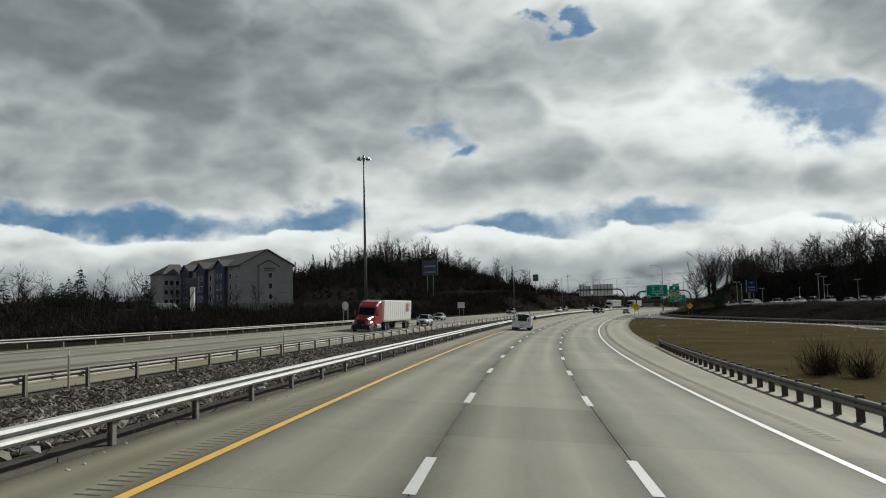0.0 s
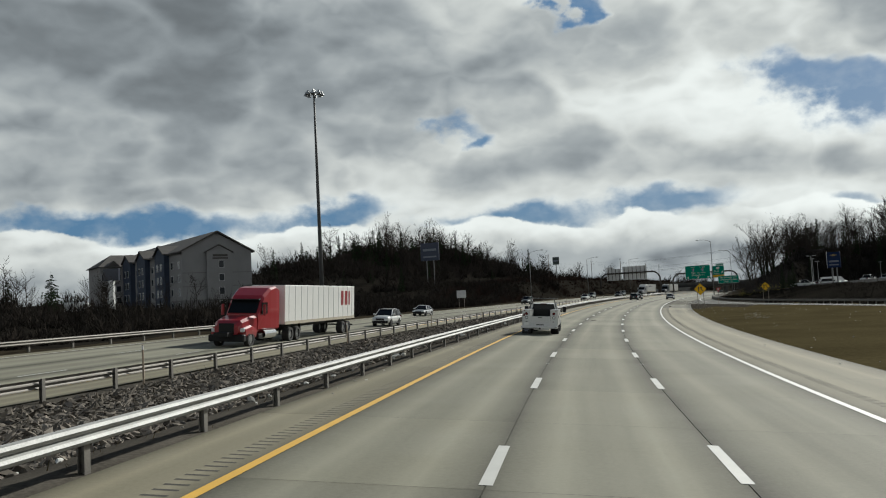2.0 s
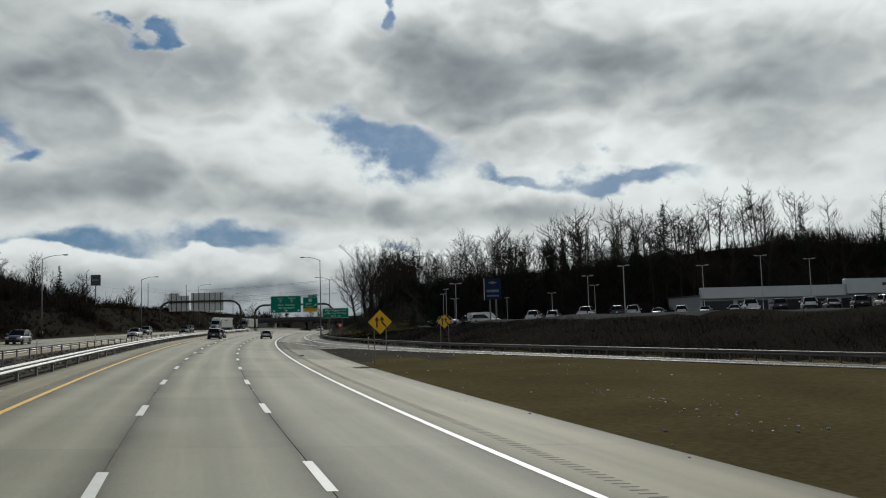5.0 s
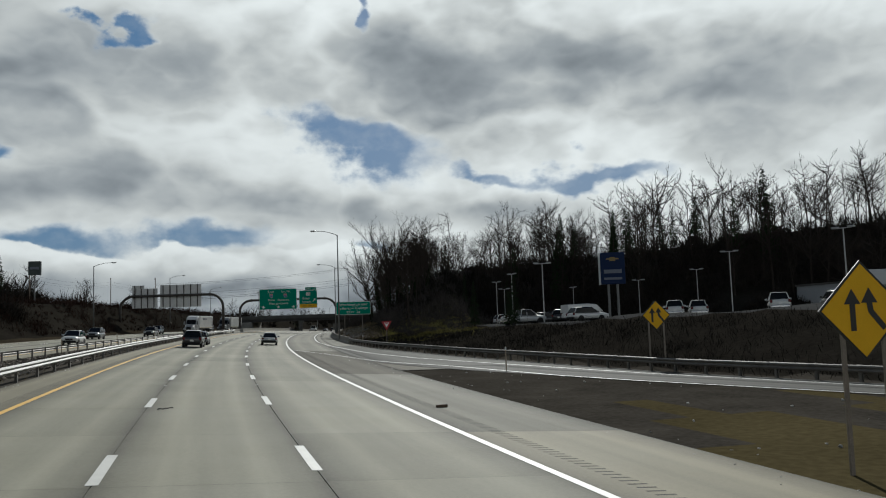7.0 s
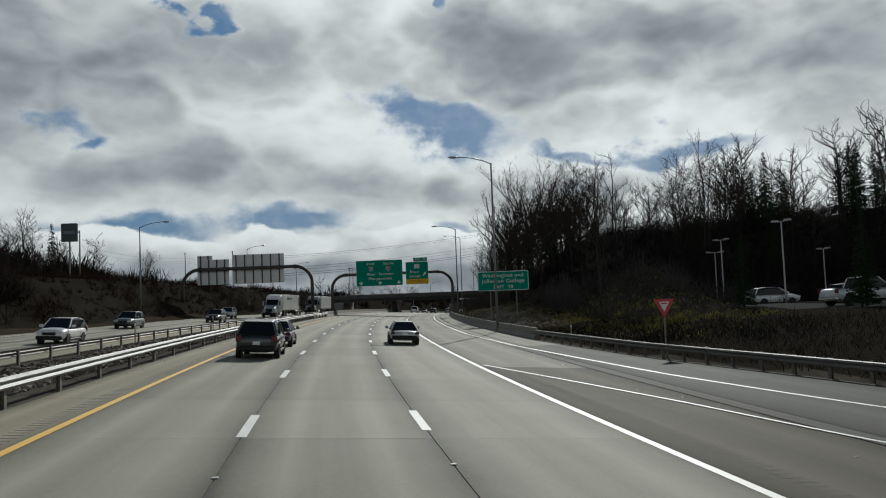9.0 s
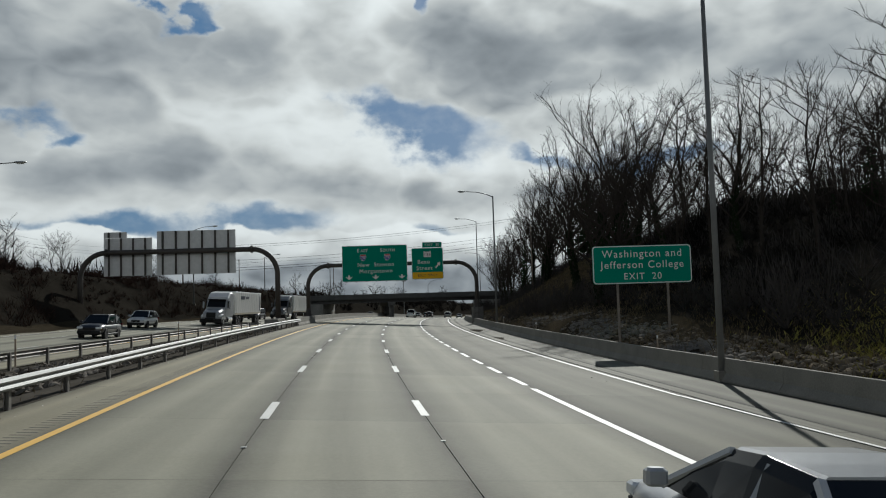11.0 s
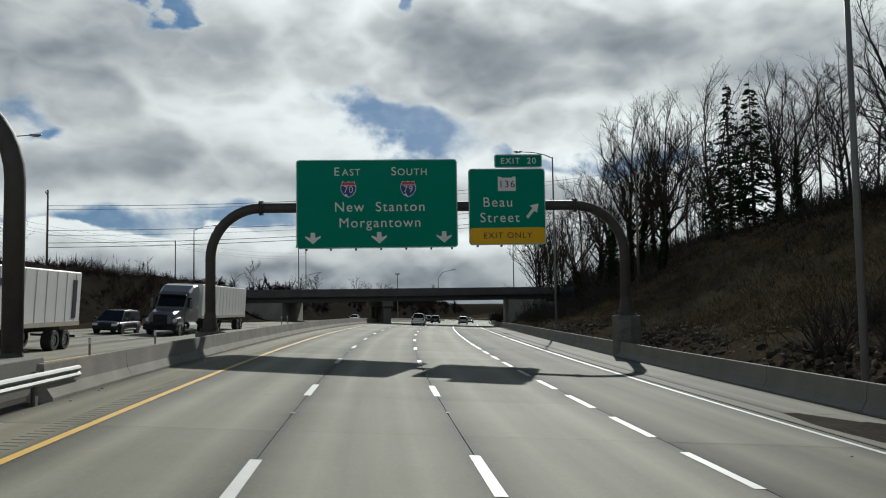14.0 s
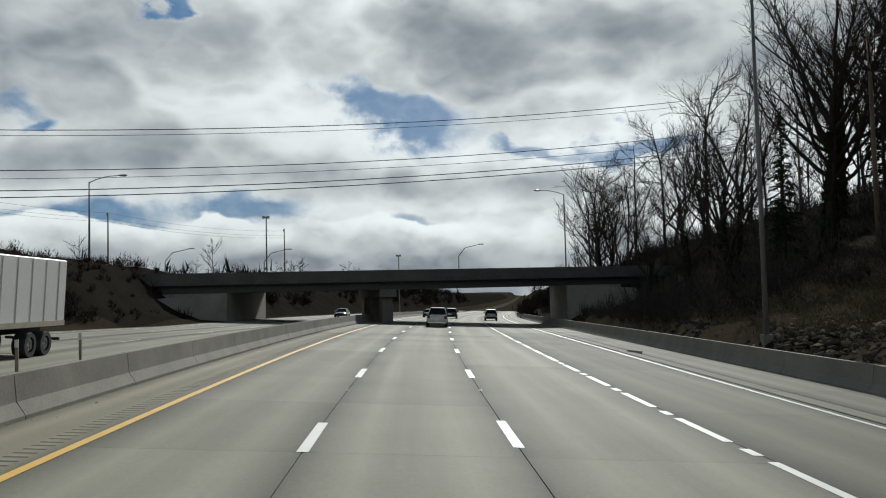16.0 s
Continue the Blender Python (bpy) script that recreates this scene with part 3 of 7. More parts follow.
# ---- gantries and signs ----
def words(text, size, thick=0.01, width=1.0):
    """Flat lettering, centred, in the local x-z plane, facing -y."""
    cu = bpy.data.curves.new("lettering", "FONT")
    cu.body, cu.size, cu.align_x, cu.align_y = text, size, "CENTER", "CENTER"
    cu.offset = size * 0.001
    cu.space_character = 1.17
    ob = bpy.data.objects.new("lettering", cu)
    scene.collection.objects.link(ob)
    me = bpy.data.meshes.new_from_object(ob)
    bpy.data.objects.remove(ob)
    me.transform(Matrix.Rotation(radians(90), 4, "X") @ Matrix.Diagonal((width, 1, 1, 1)))
    return me


def lettering(text, size, x, y, z, material, parent, width=1.0):
    """One mesh for each word, set within the width of the whole line."""
    def reach(me):
        xs = [v.co.x for v in me.vertices]
        return min(xs), max(xs)

    whole = reach(words(text, size, width=width))
    bits = text.split()
    for k, bit in enumerate(bits):
        me = words(bit, size, width=width)
        me.materials.clear()
        me.materials.append(material)
        lo, hi = reach(me)
        ob = part("lettering", me, None, parent)
        ob.location = (x + (whole[0] - lo if k == 0 else whole[1] - hi), y, z)
    return ob


def plate(mb, x0, x1, z0, z1, y, thick=0.03, r=0.12, m=0):
    """An upright panel with rounded corners, its face towards -y."""
    out = []
    for cx, cz, a0 in ((x1 - r, z1 - r, 0), (x0 + r, z1 - r, 90), (x0 + r, z0 + r, 180), (x1 - r, z0 + r, 270)):
        for k in range(5):
            a = radians(a0 + k * 22.5)
            out.append((cx + r * math.cos(a), cz + r * math.sin(a)))
    return mb.loft([[(a, y + thick, b) for a, b in out], [(a, y, b) for a, b in out]], True, True, m)


def poly(mb, pts, y, m=0, thick=0.006):
    return mb.loft([[(a, y + thick, b) for a, b in pts], [(a, y, b) for a, b in pts]], True, True, m)


SHIELD_BLUE = mat("shield_blue", (0.012, 0.06, 0.26), 0.45, var=0.05)
SHIELD_RED = mat("shield_red", (0.45, 0.03, 0.035), 0.45, var=0.05)
BLACK_PAINT = mat("black_paint", (0.012, 0.012, 0.012), 0.5, var=0.1)


def bordered(root, x0, x1, z0, z1, y, name, label, face, edge=SIGN_WHITE, b=0.05, r=0.2):
    p = part(name, plate(Mesh(), x0, x1, z0, z1, y, 0.06, r), [face], root, label)
    part("border", plate(Mesh(), x0 + 0.015, x1 - 0.015, z0 + 0.015, z1 - 0.015, y - 0.008, 0.012, r), [edge], p)
    part("face", plate(Mesh(), x0 + b, x1 - b, z0 + b, z1 - b, y - 0.016, 0.012, r * 0.8), [face], p)
    return p


def arrow_down(mb, x, z, y, k=1.0):
    pts = [(0, -0.33), (0.45, 0.05), (0.43, 0.13), (0.14, 0.02), (0.12, 0.33), (-0.12, 0.33), (-0.14, 0.02), (-0.43, 0.13), (-0.45, 0.05)]
    return poly(mb, [(x + a * k, z + b * k) for a, b in reversed(pts)], y)


def shield(parent, x, z, y, num):
    out = [(0, -0.46), (0.24, -0.34), (0.40, -0.10), (0.42, 0.14), (0.32, 0.42), (0.12, 0.38), (0, 0.42), (-0.12, 0.38), (-0.32, 0.42), (-0.42, 0.14), (-0.40, -0.10), (-0.24, -0.34)]
    w = part("shield", poly(Mesh(), [(x + a * 1.08, z + b * 1.08) for a, b in reversed(out)], y), [SIGN_WHITE], parent, "white-edged blue and red route shield")
    part("field", poly(Mesh(), [(x + a, z + b) for a, b in reversed(out) if b < 0.2] + [(x - 0.41, z + 0.20), (x + 0.41, z + 0.20)][::1], y - 0.006), [SHIELD_BLUE], w)
    part("crown", poly(Mesh(), [(x - 0.41, z + 0.235), (x + 0.41, z + 0.235), (x + 0.32, z + 0.41), (x, z + 0.40), (x - 0.32, z + 0.41)], y - 0.006), [SHIELD_RED], w)
    t = lettering(num, 0.56, x, y - 0.014, z - 0.04, SIGN_WHITE, w, 0.9)
    return w


FOOTING = mat("stained_footing", (0.13, 0.125, 0.115), 0.9, var=0.4, scale=1.2, fine=12, bump=0.3, spec=0.1)


def pipe(root, u0, u1, h, r=2.9, feet=(0.0, 0.0)):
    pts = [(u0, 0, 0.3), (u0, 0, h - r)] + [(u0 + r - r * math.cos(a), 0, h - r + r * math.sin(a)) for a in np.linspace(0.12, math.pi / 2, 10)]
    pts += [(u1 - r + r * math.sin(a), 0, h - r + r * math.cos(a)) for a in np.linspace(0, math.pi / 2, 11)] + [(u1, 0, 0.3)]
    part("pipe", Mesh().tube(pts, 0.29, 18), [DARK_STEEL], root, smooth=True)
    for u, k in ((u0 + r, 1), (u1 - r, -1)):
        f = Mesh()
        for d in (-0.06, 0.06):
            f.tube([(u + d - 0.035, 0, h), (u + d + 0.035, 0, h)], 0.43, 18)
        f = part("flange", f, [DARK_STEEL], root, "bolted pipe flange")
        for q in range(8):
            a = q * math.pi / 4 + 0.2
            part("bolt", Mesh().tube([(u - 0.16, 0.37 * math.cos(a), h + 0.37 * math.sin(a)), (u + 0.16, 0.37 * math.cos(a), h + 0.37 * math.sin(a))], 0.025, 5), [DARK_STEEL], f)
    for u, z in zip((u0, u1), feet):
        b = Mesh().tube([(u, 0, z), (u, 0, z + 0.08)], 0.62, 14).tube([(u, 0, z + 0.08), (u, 0, z + 1.1)], [0.46, 0.30], 14)
        for q in range(8):
            a = q * math.pi / 4
            b.tube([(u + 0.53 * math.cos(a), 0.53 * math.sin(a), z), (u + 0.53 * math.cos(a), 0.53 * math.sin(a), z + 0.22)], 0.035, 5)
        part("base_plate", b, [DARK_STEEL], root)
        part("footing", Mesh().tube([(u, 0, -1.6), (u, 0, z)], 0.85, 8), [FOOTING], root, "weathered concrete footing")


SG = 377.25
root = thing("sign_gantry", "dark steel pipe gantry carrying green direction signs over the road", "sign gantry", m=stand(SG, 0.0, 0.0, 0, False))
pipe(root, -9.95, 14.25, 8.3, 2.9, (1.2, 1.75))
YF = -0.62
p = bordered(root, -4.95, 4.35, 5.85, 11.0, YF, "direction_sign", "large green sign with white lettering and three arrows", SIGN_GREEN)
for txt, size, x, z in (("E", 0.70, -2.62, 10.28), ("AST", 0.56, -1.78, 10.24), ("S", 0.70, 0.68, 10.28), ("OUTH", 0.56, 1.75, 10.24), ("New  Stanton", 0.80, -0.15, 8.22), ("Morgantown", 0.80, -0.15, 7.30)):
    lettering(txt, size, x, YF - 0.03, z, SIGN_WHITE, p)
shield(p, -1.95, 9.28, YF - 0.022, "70")
shield(p, 1.50, 9.28, YF - 0.022, "79")
for x in (-4.0, -0.2, 3.55):
    part("arrow", arrow_down(Mesh(), x, 6.45, YF - 0.024), [SIGN_WHITE], p)
p = bordered(root, 5.0, 9.5, 5.95, 10.42, YF, "exit_sign", "green exit sign with a yellow lower band", SIGN_GREEN)
part("band", plate(Mesh(), 5.07, 9.43, 6.02, 6.95, YF - 0.022, 0.01, 0.15), [SIGN_YELLOW], p, "yellow band with black lettering")
lettering("EXIT ONLY", 0.50, 7.25, YF - 0.03, 6.48, BLACK_PAINT, p)
lettering("Beau", 0.80, 6.70, YF - 0.03, 8.42, SIGN_WHITE, p)
lettering("Street", 0.80, 6.80, YF - 0.03, 7.52, SIGN_WHITE, p)
key = [(-0.52, -0.42), (0.52, -0.42), (0.52, 0.42), (0.36, 0.42), (0.30, 0.36), (-0.30, 0.36), (-0.36, 0.42), (-0.52, 0.42)]
w = part("shield", poly(Mesh(), [(7.25 + a, 9.52 + b) for a, b in key], YF - 0.024), [SIGN_WHITE], p, "white keystone route marker")
lettering("136", 0.58, 7.25, YF - 0.036, 9.48, BLACK_PAINT, w)
pts = [(-0.45, -0.38), (-0.32, -0.50), (0.14, -0.02), (0.30, -0.16), (0.42, 0.42), (-0.16, 0.30), (0.0, 0.14)]
part("arrow", poly(Mesh(), [(8.73 + a * 0.85, 7.95 + b * 0.95) for a, b in pts], YF - 0.024), [SIGN_WHITE], p)
p = bordered(root, 6.55, 9.35, 10.47, 11.25, YF, "exit_tab", "small green exit number tab", SIGN_GREEN, r=0.12)
lettering("EXIT  20", 0.50, 7.95, YF - 0.03, 10.85, SIGN_WHITE, p)
for x in (-4.4, -3.0, -1.55, -0.1, 1.35, 2.8, 4.0, 5.5, 6.9, 8.3, 9.1):
    part("bracket", Mesh().box((x, -0.40, 8.30 if x < 5 else 8.06), (0.10, 0.30, 5.10 if x < 5 else 4.4)), [DARK_STEEL], root)

root = thing("sign_gantry", "dark steel pipe gantry seen from behind with unpainted sign backs", "sign gantry", m=stand(354.5, 0.0, 0.25, 0, False))
pipe(root, -32.6, -10.4, 9.0)


def sign_back(root, x0, x1, z0, z1, n):
    p = part("sign_back", Mesh().box(((x0 + x1) / 2, 0.62, (z0 + z1) / 2), (x1 - x0, 0.02, z1 - z0)), [ALU], root, "bare aluminium sign back with dark ribs")
    k = int((z1 - z0) / 0.31)
    for i in range(k):
        z = z0 + (i + 0.5) * (z1 - z0) / k
        part("seam", Mesh().box(((x0 + x1) / 2, 0.60, z), (x1 - x0, 0.03, 0.035)), [ALU], p)
    for i in range(n):
        x = x0 + (i + 0.45) * (x1 - x0) / n
        part("rib", Mesh().box((x, 0.50, (z0 + z1) / 2), (0.19, 0.16, z1 - z0 - 0.05)), [DARK_STEEL], p)
    return p


sign_back(root, -24.2, -15.25, 6.35, 11.4, 6)
sign_back(root, -30.2, -24.75, 6.35, 10.7, 4)
sign_back(root, -30.2, -27.6, 10.72, 11.4, 2)
part("plinth", Mesh().slab((-10.4, -2.2, 0.35), (1.5, 5.2, 1.25), 0.05), [BARRIER], root, "concrete plinth")

# ---- smaller signs ----
WOOD_POST = mat("sign_post_steel", (0.20, 0.17, 0.14), 0.7, 0.3, var=0.3)


def face_to(ob, s, u, turn=0.0, dz=0.0):
    ob.matrix_basis = stand(s, u, dz, turn)
    return ob


def merge_sign(s, u, label, h=2.5, w=0.92):
    root = face_to(thing("merge_sign", label, "warning sign"), s, u, 6)
    d = w * 1.06
    part("panel", poly(Mesh(), [(0, h - d), (d, h), (0, h + d), (-d, h)], 0, 0, 0.02), [BLACK_PAINT], root)
    q = part("face", poly(Mesh(), [(0, h - d * 0.93), (d * 0.93, h), (0, h + d * 0.93), (-d * 0.93, h)], -0.012), [SIGN_YELLOW], root, "yellow diamond face")
    part("arrow", poly(Mesh(), [(a, h + b) for a, b in ((-0.30, -0.40), (-0.18, -0.40), (-0.18, 0.12), (-0.06, 0.12), (-0.24, 0.42), (-0.42, 0.12), (-0.30, 0.12))], -0.022), [BLACK_PAINT], q)
    part("arrow", poly(Mesh(), [(a, h + b) for a, b in ((0.40, -0.40), (0.50, -0.34), (0.22, 0.0), (0.20, 0.14), (0.32, 0.14), (0.14, 0.44), (-0.04, 0.14), (0.08, 0.14), (0.10, -0.04))], -0.022), [BLACK_PAINT], q)
    for x in (-0.45, 0.45):
        part("post", Mesh().box((x, 0.05, (h - 0.35) / 2), (0.08, 0.06, h + 0.2)), [WOOD_POST], root)
    return root


merge_sign(181.0, 12.2, "yellow diamond merge sign on two rusty posts in the grass", 3.15)
merge_sign(209.5, 24.3, "yellow diamond merge sign beyond the ramp guardrail", 2.9, 0.80)

root = face_to(thing("yield_sign", "red and white triangular yield sign facing the ramp", "traffic sign"), 253.8, 16.2, 4, 0.85)
part("panel", poly(Mesh(), [(0, 1.05), (0.53, 2.0), (-0.53, 2.0)], 0, 0, 0.02), [SHIELD_RED], root)
part("face", poly(Mesh(), [(0, 1.37), (0.27, 1.87), (-0.27, 1.87)], -0.012), [SIGN_WHITE], root)
part("bar", Mesh().box((0, -0.02, 1.78), (0.30, 0.01, 0.07)), [SHIELD_RED], root)
part("post", Mesh().box((0, 0.04, 0.2), (0.07, 0.05, 3.2)), [WOOD_POST], root)

root = face_to(thing("college_sign", "green roadside guide sign with white lettering on steel posts", "guide sign"), 307.4, 17.0, 3, 0.95)
p = bordered(root, -2.95, 2.95, 2.20, 4.45, 0, "panel", "green sign panel with a white border", SIGN_GREEN, b=0.07)
lettering("Washington and", 0.62, 0, -0.03, 3.95, SIGN_WHITE, p)
lettering("Jefferson College", 0.60, 0, -0.03, 3.30, SIGN_WHITE, p)
lettering("EXIT  20", 0.54, 0, -0.03, 2.62, SIGN_WHITE, p)
for x in (-1.5, 1.5):
    part("post", Mesh().box((x, 0.08, 0.9), (0.12, 0.10, 6.4)), [WOOD_POST], root)

root = face_to(thing("stop_sign", "bare metal sign back on two posts beyond the far carriageway", "traffic sign"), 130.2, -36.0)
part("panel", poly(Mesh(), [(0.6 * math.cos(a), 3.0 + 0.75 * math.sin(a)) for a in (radians(22.5 + 45 * k) for k in range(8))], 0, 0, 0.02), [ALU], root)
for x in (-0.4, 0.4):
    part("post", Mesh().box((x, 0.05, 1.2), (0.08, 0.06, 3.4)), [GREY_POLE], root)
root = face_to(thing("warning_sign", "square metal sign back beside the far carriageway", "traffic sign"), 205.0, -33.0)
part("panel", Mesh().box((0, 0, 2.7), (1.9, 0.03, 1.5)), [ALU], root)
for x in (-0.55, 0.55):
    part("post", Mesh().box((x, 0.05, 1.0), (0.10, 0.08, 3.2)), [WOOD_POST], root)

SIGN_BLUE = mat("plastic_blue", (0.004, 0.015, 0.055), 0.5, var=0.08, scale=1, spec=0.15)
DARK_FACE = mat("sign_dark_face", (0.015, 0.02, 0.04), 0.35, var=0.1)


LIGHT_SIDE = mat("sign_side_white", (0.45, 0.46, 0.46), 0.5, var=0.1)
DULL_GOLD = mat("dull_gold", (0.16, 0.11, 0.03), 0.5, var=0.1)
PALE_BARS = mat("dull_white_letters", (0.10, 0.115, 0.15), 0.5, var=0.1)


def tall_sign(name, label, s, u, turn, w, h0, h1, face, poles, band=None):
    root = face_to(thing(name, label, "business sign"), s, u, turn)
    part("cabinet", Mesh().slab((0, 0, (h0 + h1) / 2), (w, 0.5, h1 - h0), 0.05), [face], root)
    if band:
        for dz, hh in band:
            part("bar", Mesh().box((0, -0.27, (h0 + h1) / 2 + dz), (w * 0.72, 0.03, hh)), [PALE_BARS], root)
    for x in poles:
        part("pole", Mesh().tube([(x, 0, -1), (x, 0, h0 + 0.2)], 0.14, 10), [GREY_POLE], root)
    return root


dealer = tall_sign("dealer_sign", "tall dark blue sign with a pale side by the lot", 251.6, 41.5, 14, 2.75, 3.95, 7.5, SIGN_BLUE, (-0.5, 0.5), ((-0.35, 0.42), (-1.15, 0.26)))
part("side_panel", Mesh().slab((-1.42, 0.06, 5.72), (0.12, 0.62, 3.6), 0.03), [LIGHT_SIDE], dealer, "pale side panel")
part("emblem", poly(Mesh(), [(a, 6.75 + b) for a, b in ((-0.75, -0.05), (-0.35, -0.05), (-0.30, -0.22), (0.30, -0.22), (0.35, -0.05), (0.75, -0.05), (0.65, 0.10), (0.30, 0.10), (0.25, 0.22), (-0.25, 0.22), (-0.30, 0.10), (-0.65, 0.10))], -0.285), [DULL_GOLD], dealer, "dull gold emblem")
HILL_BLUE = mat("faded_blue_face", (0.006, 0.016, 0.045), 0.4, var=0.1, scale=1)
tall_sign("hill_sign", "dark blue business sign among the hillside trees", 285.5, -70.5, 0, 6.2, 7.6, 13.2, HILL_BLUE, (-1.2, 1.2), ((0.6, 0.7), (-1.6, 0.5)))
tall_sign("pole_sign", "dark square business sign on a tall pole above the bank", 339.5, -45.0, 0, 2.4, 6.0, 8.8, mat("sign_dark_green", (0.012, 0.026, 0.026), 0.4, var=0.1), (0.0,), ((0.0, 0.5),))

# ---- street lamps, masts, poles, wires ----
LAMP_HEAD = mat("lamp_head_grey", (0.32, 0.33, 0.33), 0.5, 0.3, var=0.1)
LENS = mat("lamp_lens", (0.55, 0.55, 0.5), 0.25, var=0.05)


def street_lamp(h=14.0, reach=3.2):
    root = thing("street_lamp", "grey steel street lamp with a single curved arm", "street lamp", "street lamps along the highway")
    part("pole", Mesh().tube([(0, 0, -0.5), (0, 0, h - 0.6)], [0.13, 0.075], 10), [GREY_POLE], root, smooth=True)
    part("arm", Mesh().tube([(0, 0, h - 0.7), (reach * 0.25, 0, h - 0.35), (reach * 0.6, 0, h - 0.08), (reach, 0, h)], [0.055, 0.05, 0.045, 0.04], 7), [GREY_POLE], root, smooth=True)
    rings = [[(reach + x, w * math.cos(a), h + 0.02 + hh * math.sin(a)) for a in (k * math.pi / 4 for k in range(8))] for x, w, hh in ((-0.1, 0.06, 0.05), (0.1, 0.16, 0.09), (0.6, 0.19, 0.10), (0.85, 0.10, 0.06))]
    hd = part("lamp_head", Mesh().loft(rings, True, True), [LAMP_HEAD], root, smooth=True)
    part("lens", Mesh().box((reach + 0.42, 0, h - 0.09), (0.5, 0.26, 0.05)), [LENS], hd)
    part("base_plate", Mesh().box((0, 0, 0.15), (0.45, 0.45, 0.5)), [BARRIER], root)
    return root


for s, u, turn, top in ((290.2, 13.75, 180, 15.9), (353.5, 14.6, 180, 15.2), (413.5, 16.2, 180, 18.5), (486.0, 17.5, 180, 17.5), (265.5, -32.6, 0, 14.9), (327.6, -30.4, 0, 14.7), (393.0, -31.0, 0, 16.2), (460.2, -36.0, 0, 16.6)):
    street_lamp(top - float(rise(s, u))).matrix_basis = stand(s, u, 0, turn)

MAST_STEEL = mat("dark_mast_steel", (0.06, 0.06, 0.06), 0.6, 0.2, var=0.2)
root = thing("light_mast", "very tall tapered steel light mast with a ring of floodlights", "light mast", m=stand(162.5, -43.3))
H = 35.0
part("pole", Mesh().tube([(0, 0, -0.5), (0, 0, 12), (0, 0, 24), (0, 0, H)], [0.36, 0.29, 0.21, 0.13], 14), [MAST_STEEL], root, smooth=True)
ring = part("ring", Mesh().tube([(0.95 * math.cos(a), 0.95 * math.sin(a), H - 0.5) for a in np.linspace(0, 2 * math.pi, 17)], 0.05, 6), [GREY_POLE], root)
for k in range(8):
    a = k * math.pi / 4 + 0.3
    c, sn = math.cos(a), math.sin(a)
    part("floodlight", Mesh().tube([(1.1 * c, 1.1 * sn, H - 0.15), (1.15 * c, 1.15 * sn, H - 0.45), (1.25 * c, 1.25 * sn, H - 0.85)], [0.10, 0.22, 0.34], 10), [LAMP_HEAD], root)
    part("spoke", Mesh().tube([(0, 0, H - 0.3), (0.95 * c, 0.95 * sn, H - 0.5)], 0.03, 5), [GREY_POLE], root)
part("cap", Mesh().tube([(0, 0, H - 0.1), (0, 0, H + 0.35)], [0.25, 0.05], 10), [LAMP_HEAD], root)


def mast_small(s, u, dz, h):
    root = thing("light_mast", "slim grey mast with twin floodlights behind the bridge", "light mast", m=stand(s, u, dz, 0, False))
    part("pole", Mesh().tube([(0, 0, 0), (0, 0, h)], [0.16, 0.09], 9), [GREY_POLE], root)
    for x in (-0.35, 0.35):
        part("floodlight", Mesh().box((x, -0.1, h - 0.1), (0.45, 0.35, 0.4)), [LAMP_HEAD], root)
    return root


mast_small(505.0, -28.5, 0.0, 17.2)
mast_small(550.0, -12.0, 0.0, 13.5)

POLE_WOOD = mat("utility_pole_wood", (0.12, 0.09, 0.065), 0.85, var=0.3, scale=2, fine=20)
INSUL = mat("insulator", (0.2, 0.2, 0.2), 0.3)


def utility_pole(s, u, h, dz=0.0, turn=0):
    root = thing("utility_pole", "weathered wooden utility pole with a crossarm", "utility pole", "utility poles", m=stand(s, u, dz, turn))
    part("pole", Mesh().tube([(0, 0, -0.5), (0, 0, h)], [0.17, 0.11], 9), [POLE_WOOD], root, smooth=True)
    arm = part("crossarm", Mesh().box((0, -0.14, h - 0.5), (2.4, 0.10, 0.12)), [POLE_WOOD], root)
    for x in (-1.1, -0.5, 0.5, 1.1):
        part("insulator", Mesh().tube([(x, -0.14, h - 0.44), (x, -0.14, h - 0.22)], [0.05, 0.03], 6), [INSUL], arm)
    return root


for s, u, h, dz in ((437.0, -48.0, 11.5, 0), (424.0, 27.5, 13.5, 0), (475.0, 45.0, 13.0, 0), (470.0, -75.0, 13.0, 0), (520.0, -62.0, 13.0, 0), (380.0, -62.0, 11.0, 0), (560.0, -40.0, 14.0, 0)):
    utility_pole(s, u, h, dz, 70)
WIRE = mat("black_wire", (0.012, 0.012, 0.012), 0.6, var=0.1)


def wire(a, b, sag, r=0.022):
    a, b = Vector(a), Vector(b)
    pts = [a.lerp(b, t) - Vector((0, 0, sag * 4 * t * (1 - t))) for t in np.linspace(0, 1, 19)]
    return tagged(part("overhead_wire", Mesh().tube(pts, r, 4), [WIRE]), "thin black overhead wire sagging across the road", "wire", "overhead wires")


for zl, zr, sag, r in ((16.9, 27.9, 2.0, 0.042), (16.4, 27.2, 1.9, 0.026), (13.6, 23.6, 1.9, 0.042), (12.9, 22.6, 1.8, 0.026), (11.9, 21.6, 1.8, 0.05), (11.3, 20.9, 1.7, 0.05)):
    wire(at(437, -48, zl, False), at(475, 45.0, zr, False), sag, r)
for zz in (15.0, 15.6, 16.6):
    wire(at(470, -75, zz + 4, False), at(380, -62, zz, False), 1.2, 0.02)
    wire(at(520, -62, zz + 4, False), at(470, -75, zz + 4, False), 1.0, 0.02)
    wire(at(560, -40, zz + 4, False), at(520, -62, zz + 4, False), 1.0, 0.02)

